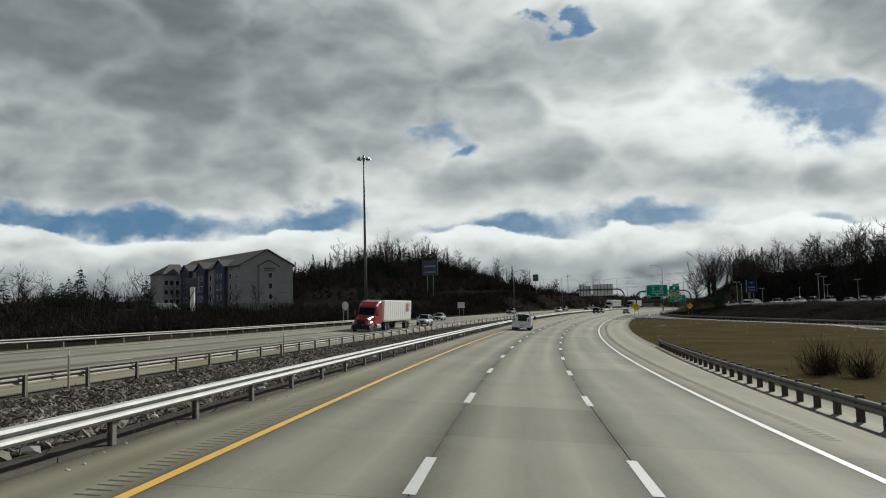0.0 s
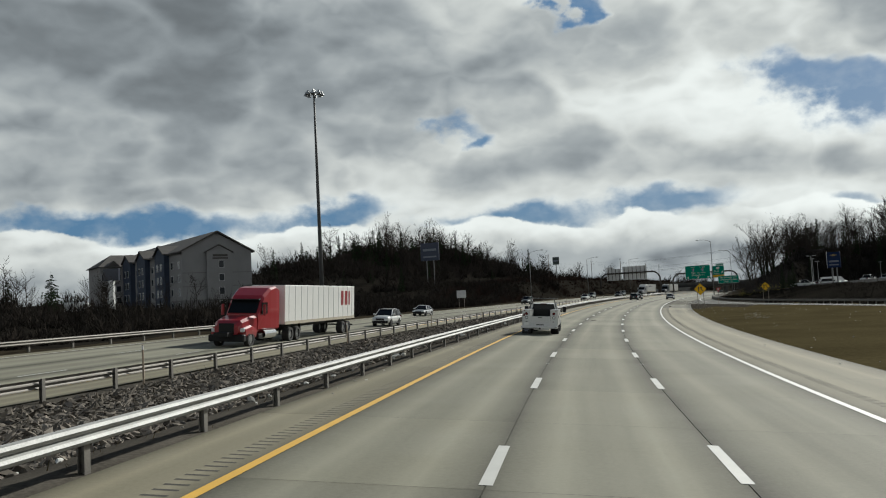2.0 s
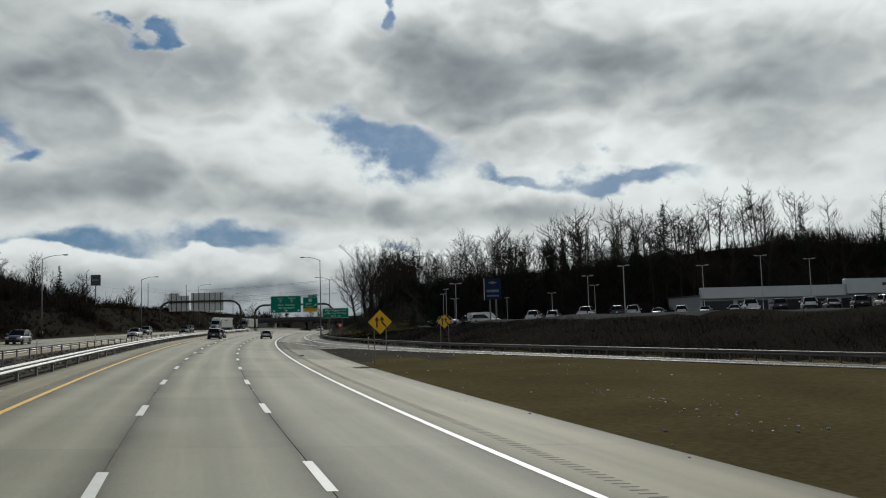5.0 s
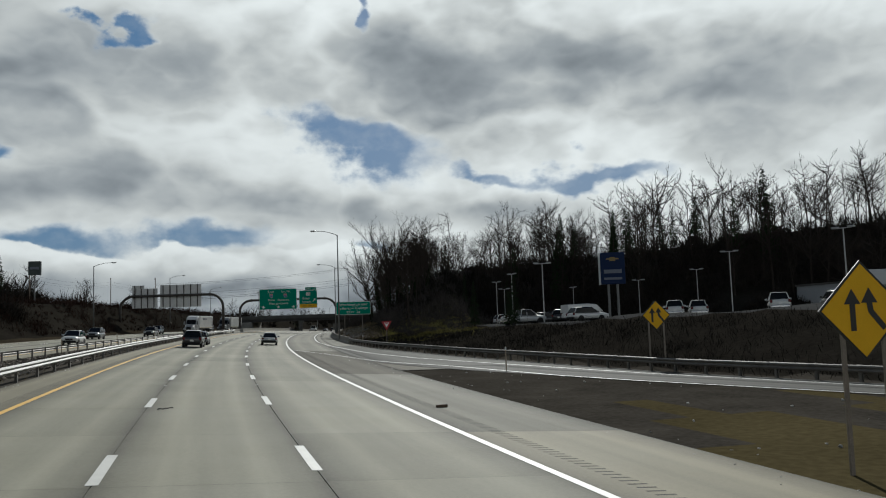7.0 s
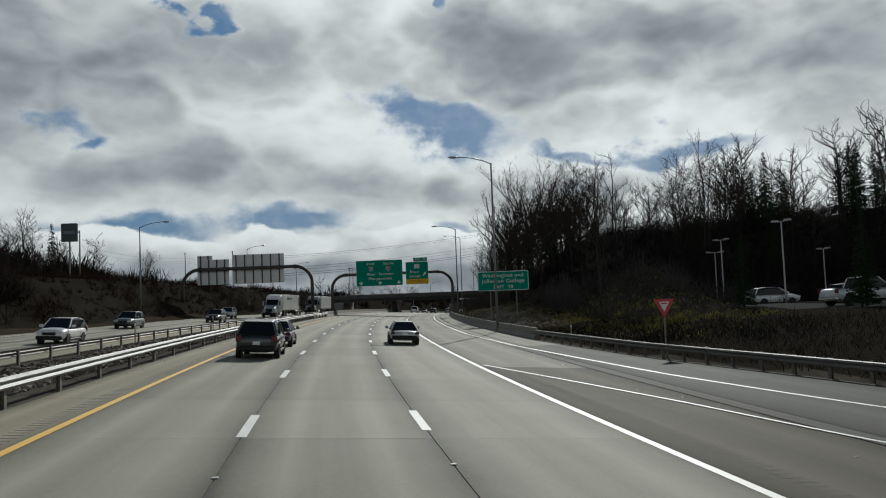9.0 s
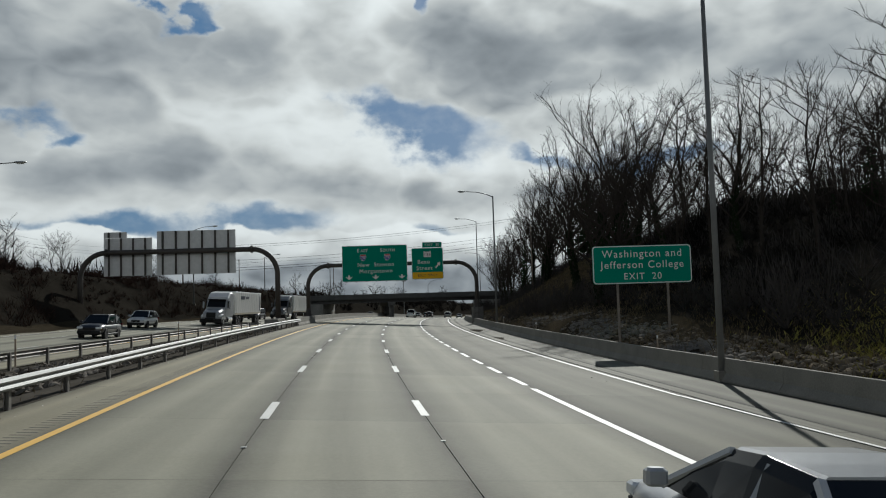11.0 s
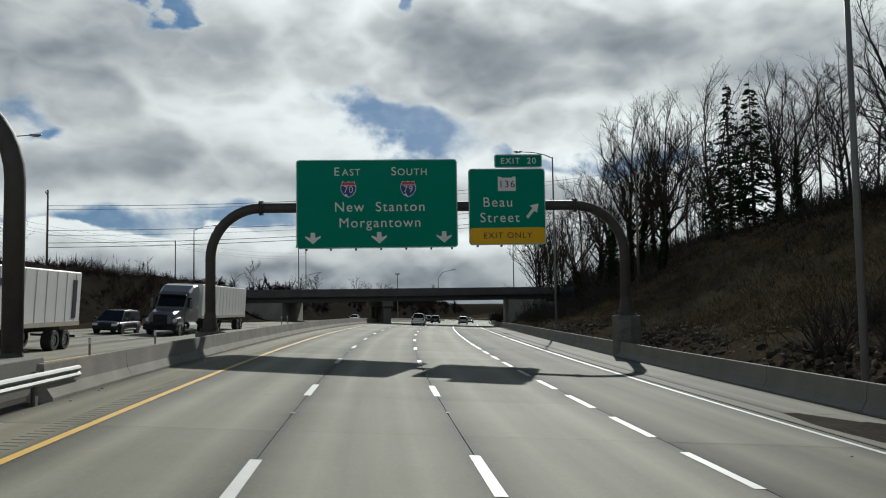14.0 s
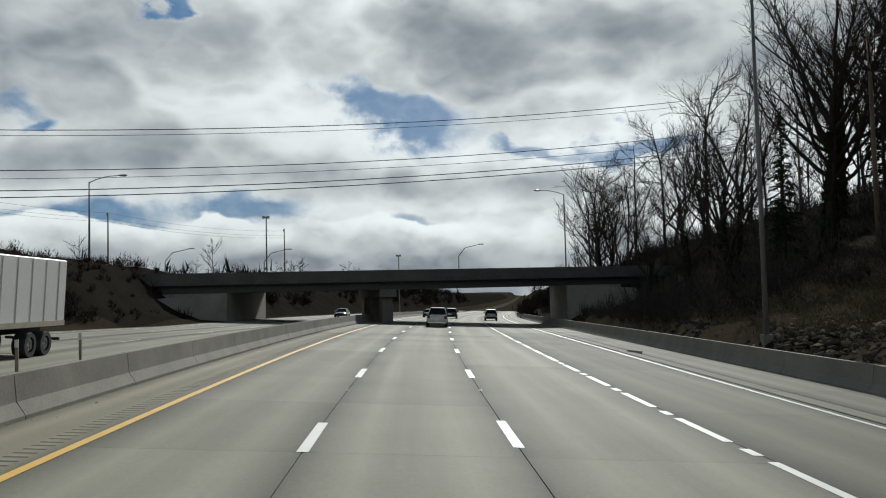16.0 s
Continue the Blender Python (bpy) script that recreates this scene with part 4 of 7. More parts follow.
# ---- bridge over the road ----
# darker copies of the bridge concrete: shade on deck, columns and parapets as colour
BRIDGE_SHADE = mat("bridge_stained_concrete", (0.12, 0.115, 0.105), 0.9, var=0.35, scale=0.6, fine=6)
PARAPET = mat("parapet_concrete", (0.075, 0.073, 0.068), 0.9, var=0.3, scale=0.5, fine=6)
L0, R0 = Vector(at(455.0, -48.0, 0, False)), Vector(at(477.0, 36.0, 0, False))
L0.z = R0.z = 0
along = (R0 - L0).normalized()
across = Vector((-along.y, along.x, 0))
span = (R0 - L0).length
bridge_m = Matrix.Translation(L0) @ Matrix.Rotation(math.atan2(along.y, along.x), 4, "Z")
bridge = thing("bridge", "dark concrete and steel road bridge spanning both carriageways", "bridge", kind="structure", m=bridge_m)
ZB, ZT = 2.7, 3.9
part("deck", Mesh().slab((span / 2, 8.5, ZT - 0.15), (span, 17.4, 0.32), 0.04), [BRIDGE_SHADE], bridge)
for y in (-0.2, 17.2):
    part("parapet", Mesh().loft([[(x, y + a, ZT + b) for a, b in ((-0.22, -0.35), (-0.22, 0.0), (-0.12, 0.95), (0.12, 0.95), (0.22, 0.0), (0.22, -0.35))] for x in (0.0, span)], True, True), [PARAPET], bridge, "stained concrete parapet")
for k in range(8):
    y = 0.7 + k * 2.25
    g = Mesh()
    for z, w, t in ((ZB + 0.02, 0.4, 0.05), ((ZB + ZT - 0.3) / 2, 0.03, ZT - 0.3 - ZB), (ZT - 0.33, 0.4, 0.05)):
        g.box((span / 2, y, z), (span - 1.0, w, t))
    part("girder", g, [GIRDER], bridge)


def along_bridge(u, y):
    """Where the road's offset u crosses the bridge's line y."""
    best = min(np.arange(440, 500, 0.5), key=lambda s: abs((Vector(at(s, u, 0, False)) - L0).dot(across) - y))
    return (Vector(at(best, u, 0, False)) - L0).dot(along), float(np.interp(best, ST, LINE_Z))


px, zp = along_bridge(-5.2, 0.6)
for k in range(3):
    part("column", Mesh().slab((px, 1.6 + k * 7.0, (ZB - 0.9 + zp - 1) / 2), (1.3, 2.2, ZB - 0.9 - zp + 1), 0.1), [BRIDGE_SHADE], bridge, "stained concrete column")
part("pier_cap", Mesh().slab((px, 8.5, ZB - 0.45), (1.9, 17.4, 0.9), 0.06), [BRIDGE_SHADE], bridge)
for u, sg_ in ((-22.0, -1), (15.6, 1)):
    (xa, za), (xb, zb) = along_bridge(u, 0.2), along_bridge(u, 17.0)
    za = min(za, zb) - 1.4
    part("abutment", Mesh().loft([[(xa, 0.0, z), (xb, 17.1, z), (xb + sg_ * 7.0, 17.1, z), (xa + sg_ * 7.0, 0.0, z)] for z in (za, ZB - 0.02)], True, True), [BRIDGE], bridge, "pale concrete abutment wall")
    part("wing_wall", Mesh().loft([[(xa + sg_ * q, y, za), (xa + sg_ * q, y, zt), (xa + sg_ * (q + 0.7), y, zt), (xa + sg_ * (q + 0.7), y, za)] for q, y, zt in ((0.2, -0.05, ZB), (6.5, -3.6, ZB - 0.5))], True, True), [BRIDGE], bridge)
for x, y, h in ((span * 0.36, 17.5, 4.4), (span * 0.66, 17.5, 4.8), (span * 0.22, 17.5, 4.6)):
    p = part("bridge_lamp", Mesh().tube([(x, y, ZT + 0.5), (x, y, ZT + h - 1.6), (x + 0.9, y, ZT + h - 0.5), (x + 3.0, y, ZT + h)], [0.08, 0.06, 0.05, 0.04], 7), [GREY_POLE], bridge)
    part("lamp_head", Mesh().box((x + 3.2, y, ZT + h), (0.7, 0.25, 0.12)), [LAMP_HEAD], p)

# ---- hotel ----
STUCCO = mat("cream_stucco", (0.21, 0.205, 0.205), 0.9, var=0.12, scale=0.4, fine=10)
STUCCO_BLUE = mat("slate_blue_siding", (0.024, 0.036, 0.062), 0.8, var=0.15, scale=0.5, fine=10)
BRICK_BASE = mat("grey_base_course", (0.13, 0.125, 0.125), 0.9, var=0.2, scale=0.6, fine=12)
ROOF = mat("dark_shingles", (0.075, 0.068, 0.062), 0.9, var=0.25, scale=0.8, fine=12)
GLASS = mat("window_glass", (0.018, 0.021, 0.026), 0.12, var=0.1, spec=0.25)
FRAME = mat("window_frame", (0.46, 0.46, 0.45), 0.6, var=0.1)
hz = 2.0
ge = Vector((-27.2, 237.1, hz))
gd = Vector((-0.835, -0.55, 0)).normalized()
ld = Vector((gd.y, -gd.x, 0))
hotel = thing("hotel", "four-storey pale hotel with slate-blue bays and dark gabled roof", "hotel", m=Matrix(((gd.x, ld.x, 0, ge.x), (gd.y, ld.y, 0, ge.y), (0, 0, 1, hz), (0, 0, 0, 1))))
HW, HL, HE, HR = 16.2, 58.0, 14.0, 18.3
w = Mesh().loft([[(0, y, -1.5), (0, y, HE), (HW / 2, y, HR - 0.15), (HW, y, HE), (HW, y, -1.5)] for y in (0, HL)], True, True)
part("wall", w, [STUCCO], hotel)
part("base_course", Mesh().box((HW / 2, HL / 2, 0.8), (HW + 0.16, HL + 0.16, 4.6)), [BRICK_BASE], hotel, "dark grey base course")
for x0, x1, za, zb in ((-0.7, HW / 2, HE - 0.35, HR), (HW / 2, HW + 0.7, HR, HE - 0.35)):
    part("roof", Mesh().loft([[(x0, y, za), (x1, y, zb), (x1, y, zb + 0.35), (x0, y, za + 0.35)] for y in (-0.6, HL + 0.6)], True, True), [ROOF], hotel)
part("bay", Mesh().loft([[(5.0, y, 3.1), (5.0, y, HE - 0.2), (7.9, y, HE + 1.25), (10.8, y, HE - 0.2), (10.8, y, 3.1)] for y in (-0.7, 0.1)], True, True), [STUCCO], hotel)
part("bay_roof", Mesh().loft([[(4.6, y, HE - 0.4), (7.9, y, HE + 1.3), (11.2, y, HE - 0.4), (11.2, y, HE - 0.2), (7.9, y, HE + 1.55), (4.6, y, HE - 0.2)] for y in (-1.0, 0.1)], True, True), [ROOF], hotel)


def hotel_window(x, y, z, side):
    p = part("window", Mesh().box((x, y, z), (0.12, 1.3, 1.7) if side else (1.3, 0.12, 1.7)), [FRAME], hotel)
    d = 0.05
    part("pane", Mesh().box((x + (d if side else 0), y - (0 if side else d), z), (0.08, 1.1, 1.5) if side else (1.1, 0.08, 1.5)), [GLASS], p)


for k in range(4):
    hotel_window(7.5, -0.72, 1.9 + 3.05 * k, False)
part("name_sign", Mesh().box((7.7, -0.78, 13.0), (3.4, 0.08, 0.45)).box((7.7, -0.78, 12.35), (3.6, 0.08, 0.3)), [DARK_STEEL], hotel, "dark illegible sign letters")
for y0, y1, blue in ((0, 9, False), (9, 16, True), (16, 24, False), (24, 31, True), (31, 37, False), (37, 44, True)):
    if blue:
        d = 1.2
        part("bay", Mesh().loft([[(HW - 0.05, y0, -1), (HW + d, y0, -1), (HW + d, y0, HE - 0.1), (HW - 0.05, y0, HE - 0.1)], [(HW - 0.05, (y0 + y1) / 2, -1), (HW + d, (y0 + y1) / 2, -1), (HW + d, (y0 + y1) / 2, HE + 1.9), (HW - 0.05, (y0 + y1) / 2, HE + 1.9)], [(HW - 0.05, y1, -1), (HW + d, y1, -1), (HW + d, y1, HE - 0.1), (HW - 0.05, y1, HE - 0.1)]], True, True), [STUCCO_BLUE], hotel, "slate-blue projecting bay")
        part("bay_roof", Mesh().loft([[(HW - 4.5, y, z), (HW + d + 0.4, y, z), (HW + d + 0.4, y, z + 0.3), (HW - 4.5, y, z + 0.3)] for y, z in ((y0 - 0.4, HE - 0.2), ((y0 + y1) / 2, HE + 1.95), (y1 + 0.4, HE - 0.2))], True, True), [ROOF], hotel)
    for k in range(4):
        for y in ((y0 + 2.2, y1 - 2.2) if y1 - y0 < 12 else (y0 + 3, (y0 + y1) / 2, y1 - 3)):
            hotel_window(HW + (1.22 if blue else 0.02), y, 1.9 + 3.05 * k, True)

# a cross wing at the far end under a hipped roof
WX = 22.8
part("wing", Mesh().box(((HW + WX) / 2 - 0.2, 51.5, HE / 2 - 1.0), (WX - HW + 0.4, 13.0, HE + 1.0)), [STUCCO], hotel, "pale stucco cross wing")
part("wing_base_course", Mesh().box(((HW + WX) / 2 - 0.15, 51.5, 0.8), (WX - HW + 0.5, 13.14, 4.6)), [BRICK_BASE], hotel, "dark grey base course")
r_ = Mesh()
r_.add([(HW - 1, 44.3, HE - 0.6), (WX + 0.7, 44.3, HE - 0.6), (WX + 0.7, 58.7, HE - 0.6), (HW - 1, 58.7, HE - 0.6), (HW - 1, 51.5, HE + 3.0), (WX - 4.2, 51.5, HE + 3.0)], [(0, 1, 5, 4), (1, 2, 5), (2, 3, 4, 5), (3, 0, 4), (3, 2, 1, 0)])
part("wing_roof", r_, [ROOF], hotel)
part("wing_gable", Mesh().loft([[(17.6, y, HE - 0.7), (21.4, y, HE - 0.7), (19.5, y, HE + 1.1)] for y in (44.6, 46.8)], True, True), [ROOF], hotel)
for k in range(4):
    for x in (18.3, 20.1, 21.9):
        hotel_window(x, 44.98, 1.5 + 3.05 * k, False)
for z in (3.05, 6.1, 9.15):
    part("string_course", Mesh().box((HW / 2, -0.03, z + 0.0), (HW + 0.1, 0.10, 0.12)), [BRICK_BASE], hotel)

root = thing("roadside_sign", "back of a weathered board on two thin pale posts", "road sign", m=stand(133.5, -37.1, 0, 4))
for x in (-0.42, 0.42):
    part("post", Mesh().box((x, 0, 1.2), (0.09, 0.07, 3.0)), [LAMP_HEAD], root)
part("panel", Mesh().loft([[(-0.62, y, 2.1), (0.62, y, 2.1), (0.62, y, 2.55), (0.0, y, 3.2), (-0.62, y, 2.55)] for y in (-0.05, -0.02)], True, True), [WEATHERED_SHADED], root, "grey metal panel")

root = thing("roadside_sign", "dark panel sign on a tall white pylon beside the hotel", "business sign", m=stand(184.0, -98.4))
part("pylon", Mesh().slab((0, 0, 3.2), (1.1, 0.7, 6.6), 0.05), [SIGN_WHITE], root)
part("cabinet", Mesh().slab((0, 0, 7.6), (3.6, 0.6, 2.4), 0.06), [DARK_FACE], root)

# ---- car showroom ----
SHOW_WHITE = mat("showroom_fascia", (0.46, 0.47, 0.48), 0.5, var=0.06, scale=0.5)
A3, B3 = Vector(at(270.0, 88.0)), Vector(at(262.0, 152.0))
sd = (B3 - A3)
sd.z = 0
sl = sd.length
sd.normalize()
show = thing("showroom", "long low white car showroom with a wide fascia", "showroom", m=Matrix.Translation(A3) @ Matrix.Rotation(math.atan2(sd.y, sd.x), 4, "Z"))
part("wall", Mesh().box((sl / 2, 9, 2.2), (sl, 18, 4.4)), [mat("showroom_wall", (0.28, 0.29, 0.30), 0.7, var=0.1, scale=0.3)], show)
part("fascia", Mesh().slab((sl * 0.23, -0.3, 5.0), (sl * 0.46, 1.2, 2.2), 0.06), [SHOW_WHITE], show, "white metal fascia")
part("fascia", Mesh().slab((sl * 0.73, -0.6, 5.7), (sl * 0.54, 1.8, 3.0), 0.06), [SHOW_WHITE], show, "taller white metal fascia")
part("name_sign", Mesh().box((sl * 0.62, -1.55, 6.0), (6.0, 0.1, 0.6)), [DARK_STEEL], show, "dark illegible letters")
for k in range(9):
    x = (k + 0.5) * sl / 9
    p = part("window", Mesh().box((x, -0.02, 1.9), (sl / 9 - 0.8, 0.12, 3.2)), [GREY_POLE], show)
    part("pane", Mesh().box((x, -0.06, 1.9), (sl / 9 - 1.0, 0.10, 3.0)), [GLASS], p)
part("roof", Mesh().box((sl / 2, 9, 4.55), (sl + 0.4, 18.2, 0.3)), [ROOF], show)


LOT_POLE = mat("pale_lamp_pole", (0.42, 0.42, 0.41), 0.5, 0.2, var=0.1)


def lot_lamp(s, u, top):
    h = top - float(rise(s, u))
    root = thing("lot_lamp", "white steel car-lot lamp with a double head", "lot lamp", "car lot lamps", m=stand(s, u, 0, random.uniform(0, 90)))
    part("pole", Mesh().tube([(0, 0, -0.4), (0, 0, h)], [0.08, 0.055], 8), [LOT_POLE], root)
    part("crossbar", Mesh().box((0, 0, h), (1.7, 0.07, 0.07)), [LOT_POLE], root)
    for x in (-0.8, 0.8):
        part("lamp_head", Mesh().slab((x, 0, h + 0.08), (0.62, 0.4, 0.16), 0.03), [LAMP_HEAD], root)


for s, u, top in ((284.8, 39.3, 8.4), (303.3, 41.4, 8.0), (316.5, 45.9, 7.2), (265.0, 37.8, 8.7), (260.7, 61.6, 9.5), (295.4, 74.7, 9.0), (232.8, 57, 9.6), (257.5, 94.6, 12.6), (266, 110, 12.4), (252, 80, 10.6), (312.0, 58.0, 7.0), (300.0, 66.0, 7.6)):
    lot_lamp(s, u, top)
# ---- plants ----
BARK = mat("bare_bark", (0.040, 0.034, 0.029), 0.95, var=0.35, scale=2, fine=15, per_object=0.5, spec=0.0)
TWIG = mat("bare_twigs", (0.036, 0.030, 0.026), 0.95, var=0.3, scale=0.5, fine=5, per_object=0.6, spec=0.0)
NEEDLE = mat("conifer_needles", (0.022, 0.035, 0.018), 0.9, var=0.4, scale=1.5, fine=12, per_object=0.4, spec=0.0)
BRUSH = mat("winter_brush", (0.056, 0.050, 0.045), 0.95, var=0.45, scale=0.12, fine=2.0, hue=(0.023, 0.022, 0.022), spec=0.0)
# near-black copy of the brush: colour holds the shade of the lot bank
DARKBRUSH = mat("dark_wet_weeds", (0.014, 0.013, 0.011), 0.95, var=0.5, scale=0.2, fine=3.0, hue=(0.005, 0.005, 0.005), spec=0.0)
# darker copy of the winter brush, with the shade inside thickets in its colour
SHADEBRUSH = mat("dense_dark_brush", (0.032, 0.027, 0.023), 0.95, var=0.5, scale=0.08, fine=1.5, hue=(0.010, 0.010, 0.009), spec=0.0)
REDBRUSH = mat("reddish_brush", (0.042, 0.025, 0.020), 0.95, var=0.4, scale=0.15, fine=2.0, hue=(0.015, 0.012, 0.010), spec=0.0)
DRYGRASS = mat("dry_grass", (0.16, 0.122, 0.074), 0.95, var=0.4, scale=0.4, fine=6.0, hue=(0.034, 0.032, 0.016), spec=0.0)


def bend(rng, a, d, length, n, wig, up=0.0):
    pts, p, d = [a], Vector(a), Vector(d).normalized()
    for _ in range(n):
        d = (d + Vector((rng.uniform(-wig, wig), rng.uniform(-wig, wig), rng.uniform(-wig, wig) + up))).normalized()
        p = p + d * (length / n)
        pts.append(p.copy())
    return pts


def sliver(mb, a, b, r):
    """A thin three-sided twig that runs out to a point."""
    a, b = Vector(a), Vector(b)
    u = (b - a).orthogonal().normalized() * r
    w = (b - a).normalized().cross(u)
    mb.add([a + u, a - u * 0.5 + w * 0.87, a - u * 0.5 - w * 0.87, b], [(0, 1, 3), (1, 2, 3), (2, 0, 3)])


def bare_tree(seed, h, spread, limbs=15, lean=0.05, nb=6, nt=5, thick=1.0):
    """A trunk that forks into a few leaders, a rounded crown of ever finer twigs."""
    rng = random.Random(seed)
    wood, fine = Mesh(), Mesh()
    trunk = bend(rng, Vector((0, 0, -0.6)), (rng.uniform(-lean, lean), rng.uniform(-lean, lean), 1), h * 0.66, 7, 0.06, 0.05)
    wood.tube(trunk, [0.0125 * h * (1 - 0.66 * k / 7) for k in range(8)], 7)
    leaders = [trunk]
    turn = rng.uniform(0, 6.28)
    forks = rng.choice((3, 4)) if limbs > 11 else 3
    for f in range(forks):
        base = trunk[(3, 5, 7, 6)[f]] if f != 2 else trunk[7]
        a = turn + f * 2.1 + rng.uniform(-0.4, 0.4)
        out = 0.18 if f == 2 else rng.uniform(0.42, 0.75)
        ln = h * (0.30 if f == 2 else rng.uniform(0.36, 0.46))
        l2 = bend(rng, base, (out * math.cos(a), out * math.sin(a), 1), ln, 6, 0.13, 0.05)
        wood.tube(l2, [0.0068 * h * (1 - 0.85 * k / 6) for k in range(7)], 5)
        leaders.append(l2)
    for li, ld_ in enumerate(leaders):
        n = max(3, limbs // 3) if li == 0 else max(4, limbs // 2)
        for k in range(n):
            t = (0.42 if li == 0 else 0.15) + (0.55 if li == 0 else 0.84) * (k + rng.random()) / n
            i = min(int(t * (len(ld_) - 1)), len(ld_) - 2)
            p = Vector(ld_[i]).lerp(Vector(ld_[i + 1]), t * (len(ld_) - 1) - i)
            a = rng.uniform(0, 6.28)
            rise_ = rng.uniform(0.15, 0.95)
            ln = h * spread * (0.80 if li == 0 else 0.92 - t * 0.50) * rng.uniform(0.6, 1.1)
            limb = bend(rng, p, (math.cos(a), math.sin(a), rise_), ln, 5, 0.20, 0.07)
            wood.tube(limb, [0.0036 * thick * h * (1.1 - t * 0.6) * (1 - 0.75 * q / 5) for q in range(6)], 3, caps=False)
            for b in range(nb):
                tb = 0.22 + 0.78 * (b + rng.random()) / nb
                j = min(int(tb * 5), 4)
                q = Vector(limb[j]).lerp(Vector(limb[j + 1]), tb * 5 - j)
                d = (Vector(limb[min(j + 1, 5)]) - Vector(limb[j])).normalized() + Vector((rng.uniform(-0.9, 0.9), rng.uniform(-0.9, 0.9), rng.uniform(-0.4, 0.8)))
                lb = ln * rng.uniform(0.28, 0.5)
                br = bend(rng, q, d, lb, 2, 0.25, 0.1)
                fine.tube(br, [0.020 * thick, 0.014 * thick, 0.008 * thick], 3, caps=False)
                for c in range(nt):
                    tc = 0.25 + 0.75 * (c + rng.random()) / nt
                    jj = min(int(tc * 2), 1)
                    q2 = Vector(br[jj]).lerp(Vector(br[jj + 1]), tc * 2 - jj)
                    d2 = (Vector(br[jj + 1]) - Vector(br[jj])).normalized() + Vector((rng.uniform(-0.9, 0.9), rng.uniform(-0.9, 0.9), rng.uniform(-0.4, 0.8)))
                    tw = bend(rng, q2, d2, lb * rng.uniform(0.40, 0.85), 1, 0.25, 0.05)
                    sliver(fine, tw[0], tw[1], 0.012 * thick)
    root = thing("bare_tree", "tall leafless tree with grey-brown bark and fine twigs", "tree", "leafless trees")
    part("trunk", wood, [BARK], root, smooth=True)
    part("crown", fine, [TWIG], root)
    return root


IVY = mat("ivy_leaves", (0.016, 0.024, 0.012), 0.8, var=0.4, scale=3, fine=12, spec=0.0)


def spreading_tree(seed, h, reach, leaves=500):
    """A wide crown on a few heavy, crooked limbs, ivy on the trunk."""
    rng = random.Random(seed)
    wood, fine, ivy = Mesh(), Mesh(), Mesh()
    trunk = bend(rng, Vector((0, 0, -0.8)), (rng.uniform(-0.12, 0.12), rng.uniform(-0.12, 0.12), 1), h * 0.45, 6, 0.08, 0.05)
    wood.tube(trunk, [0.0145 * h * (1 - 0.45 * k / 6) for k in range(7)], 9)
    limbs = []
    for k in range(9):
        a = k * 2.4 + rng.uniform(-0.4, 0.4)
        t = 0.45 + 0.55 * k / 8
        i = min(int(t * 6), 5)
        p = Vector(trunk[i]).lerp(Vector(trunk[i + 1]), t * 6 - i)
        up = rng.uniform(0.5, 1.2) if k < 6 else rng.uniform(1.4, 2.6)
        ln = h * reach * rng.uniform(0.85, 1.2) * (1.0 if k < 6 else 1.15)
        limb = bend(rng, p, (math.cos(a), math.sin(a), up), ln, 8, 0.22, 0.09)
        wood.tube(limb, [0.0075 * h * (1 - 0.82 * q / 8) for q in range(9)], 5, caps=False)
        limbs.append((limb, ln))
    second = []
    for limb, ln in limbs:
        for b in range(8):
            tb = 0.22 + 0.78 * (b + rng.random()) / 8
            j = min(int(tb * 8), 7)
            q = Vector(limb[j]).lerp(Vector(limb[j + 1]), tb * 8 - j)
            d = (Vector(limb[j + 1]) - Vector(limb[j])).normalized() + Vector((rng.uniform(-0.9, 0.9), rng.uniform(-0.9, 0.9), rng.uniform(-0.2, 0.8)))
            l2 = ln * rng.uniform(0.30, 0.55) * (1.15 - 0.5 * tb)
            br = bend(rng, q, d, l2, 4, 0.26, 0.08)
            wood.tube(br, [0.0023 * h * (1 - 0.7 * w / 4) for w in range(5)], 4, caps=False)
            second.append((br, l2))
    for br, l2 in second:
        for c in range(7):
            tc = 0.2 + 0.8 * (c + rng.random()) / 7
            j = min(int(tc * 4), 3)
            q = Vector(br[j]).lerp(Vector(br[j + 1]), tc * 4 - j)
            d = (Vector(br[j + 1]) - Vector(br[j])).normalized() + Vector((rng.uniform(-0.9, 0.9), rng.uniform(-0.9, 0.9), rng.uniform(-0.4, 0.8)))
            tw = bend(rng, q, d, l2 * rng.uniform(0.3, 0.55), 2, 0.3, 0.05)
            fine.tube(tw, [0.014, 0.010, 0.005], 3, caps=False)
            for e in range(3):
                sliver(fine, Vector(tw[rng.randint(0, 1)]).lerp(Vector(tw[2]), rng.random()), Vector(tw[2]) + Vector((rng.uniform(-0.5, 0.5), rng.uniform(-0.5, 0.5), rng.uniform(-0.2, 0.5))) * l2 * 0.4, 0.010)
    for _ in range(leaves):
        t = rng.random() ** 1.1 * 0.9
        i = min(int(t * 6), 5)
        p = Vector(trunk[i]).lerp(Vector(trunk[i + 1]), t * 6 - i)
        a, r = rng.uniform(0, 6.28), 0.018 * h * (1 - 0.4 * t) + rng.uniform(0.0, 0.22)
        p = p + Vector((math.cos(a) * r, math.sin(a) * r, rng.uniform(-0.1, 0.1)))
        e, f = Vector((-math.sin(a), math.cos(a), rng.uniform(-0.4, 0.4))) * 0.10, Vector((math.cos(a) * 0.04, math.sin(a) * 0.04, -0.16))
        ivy.add([p - e, p + f, p + e, p - f * 0.4], [(0, 1, 2, 3)])
    root = thing("broad_tree", "broad leafless tree with crooked limbs and ivy on its trunk", "tree", "broad leafless trees")
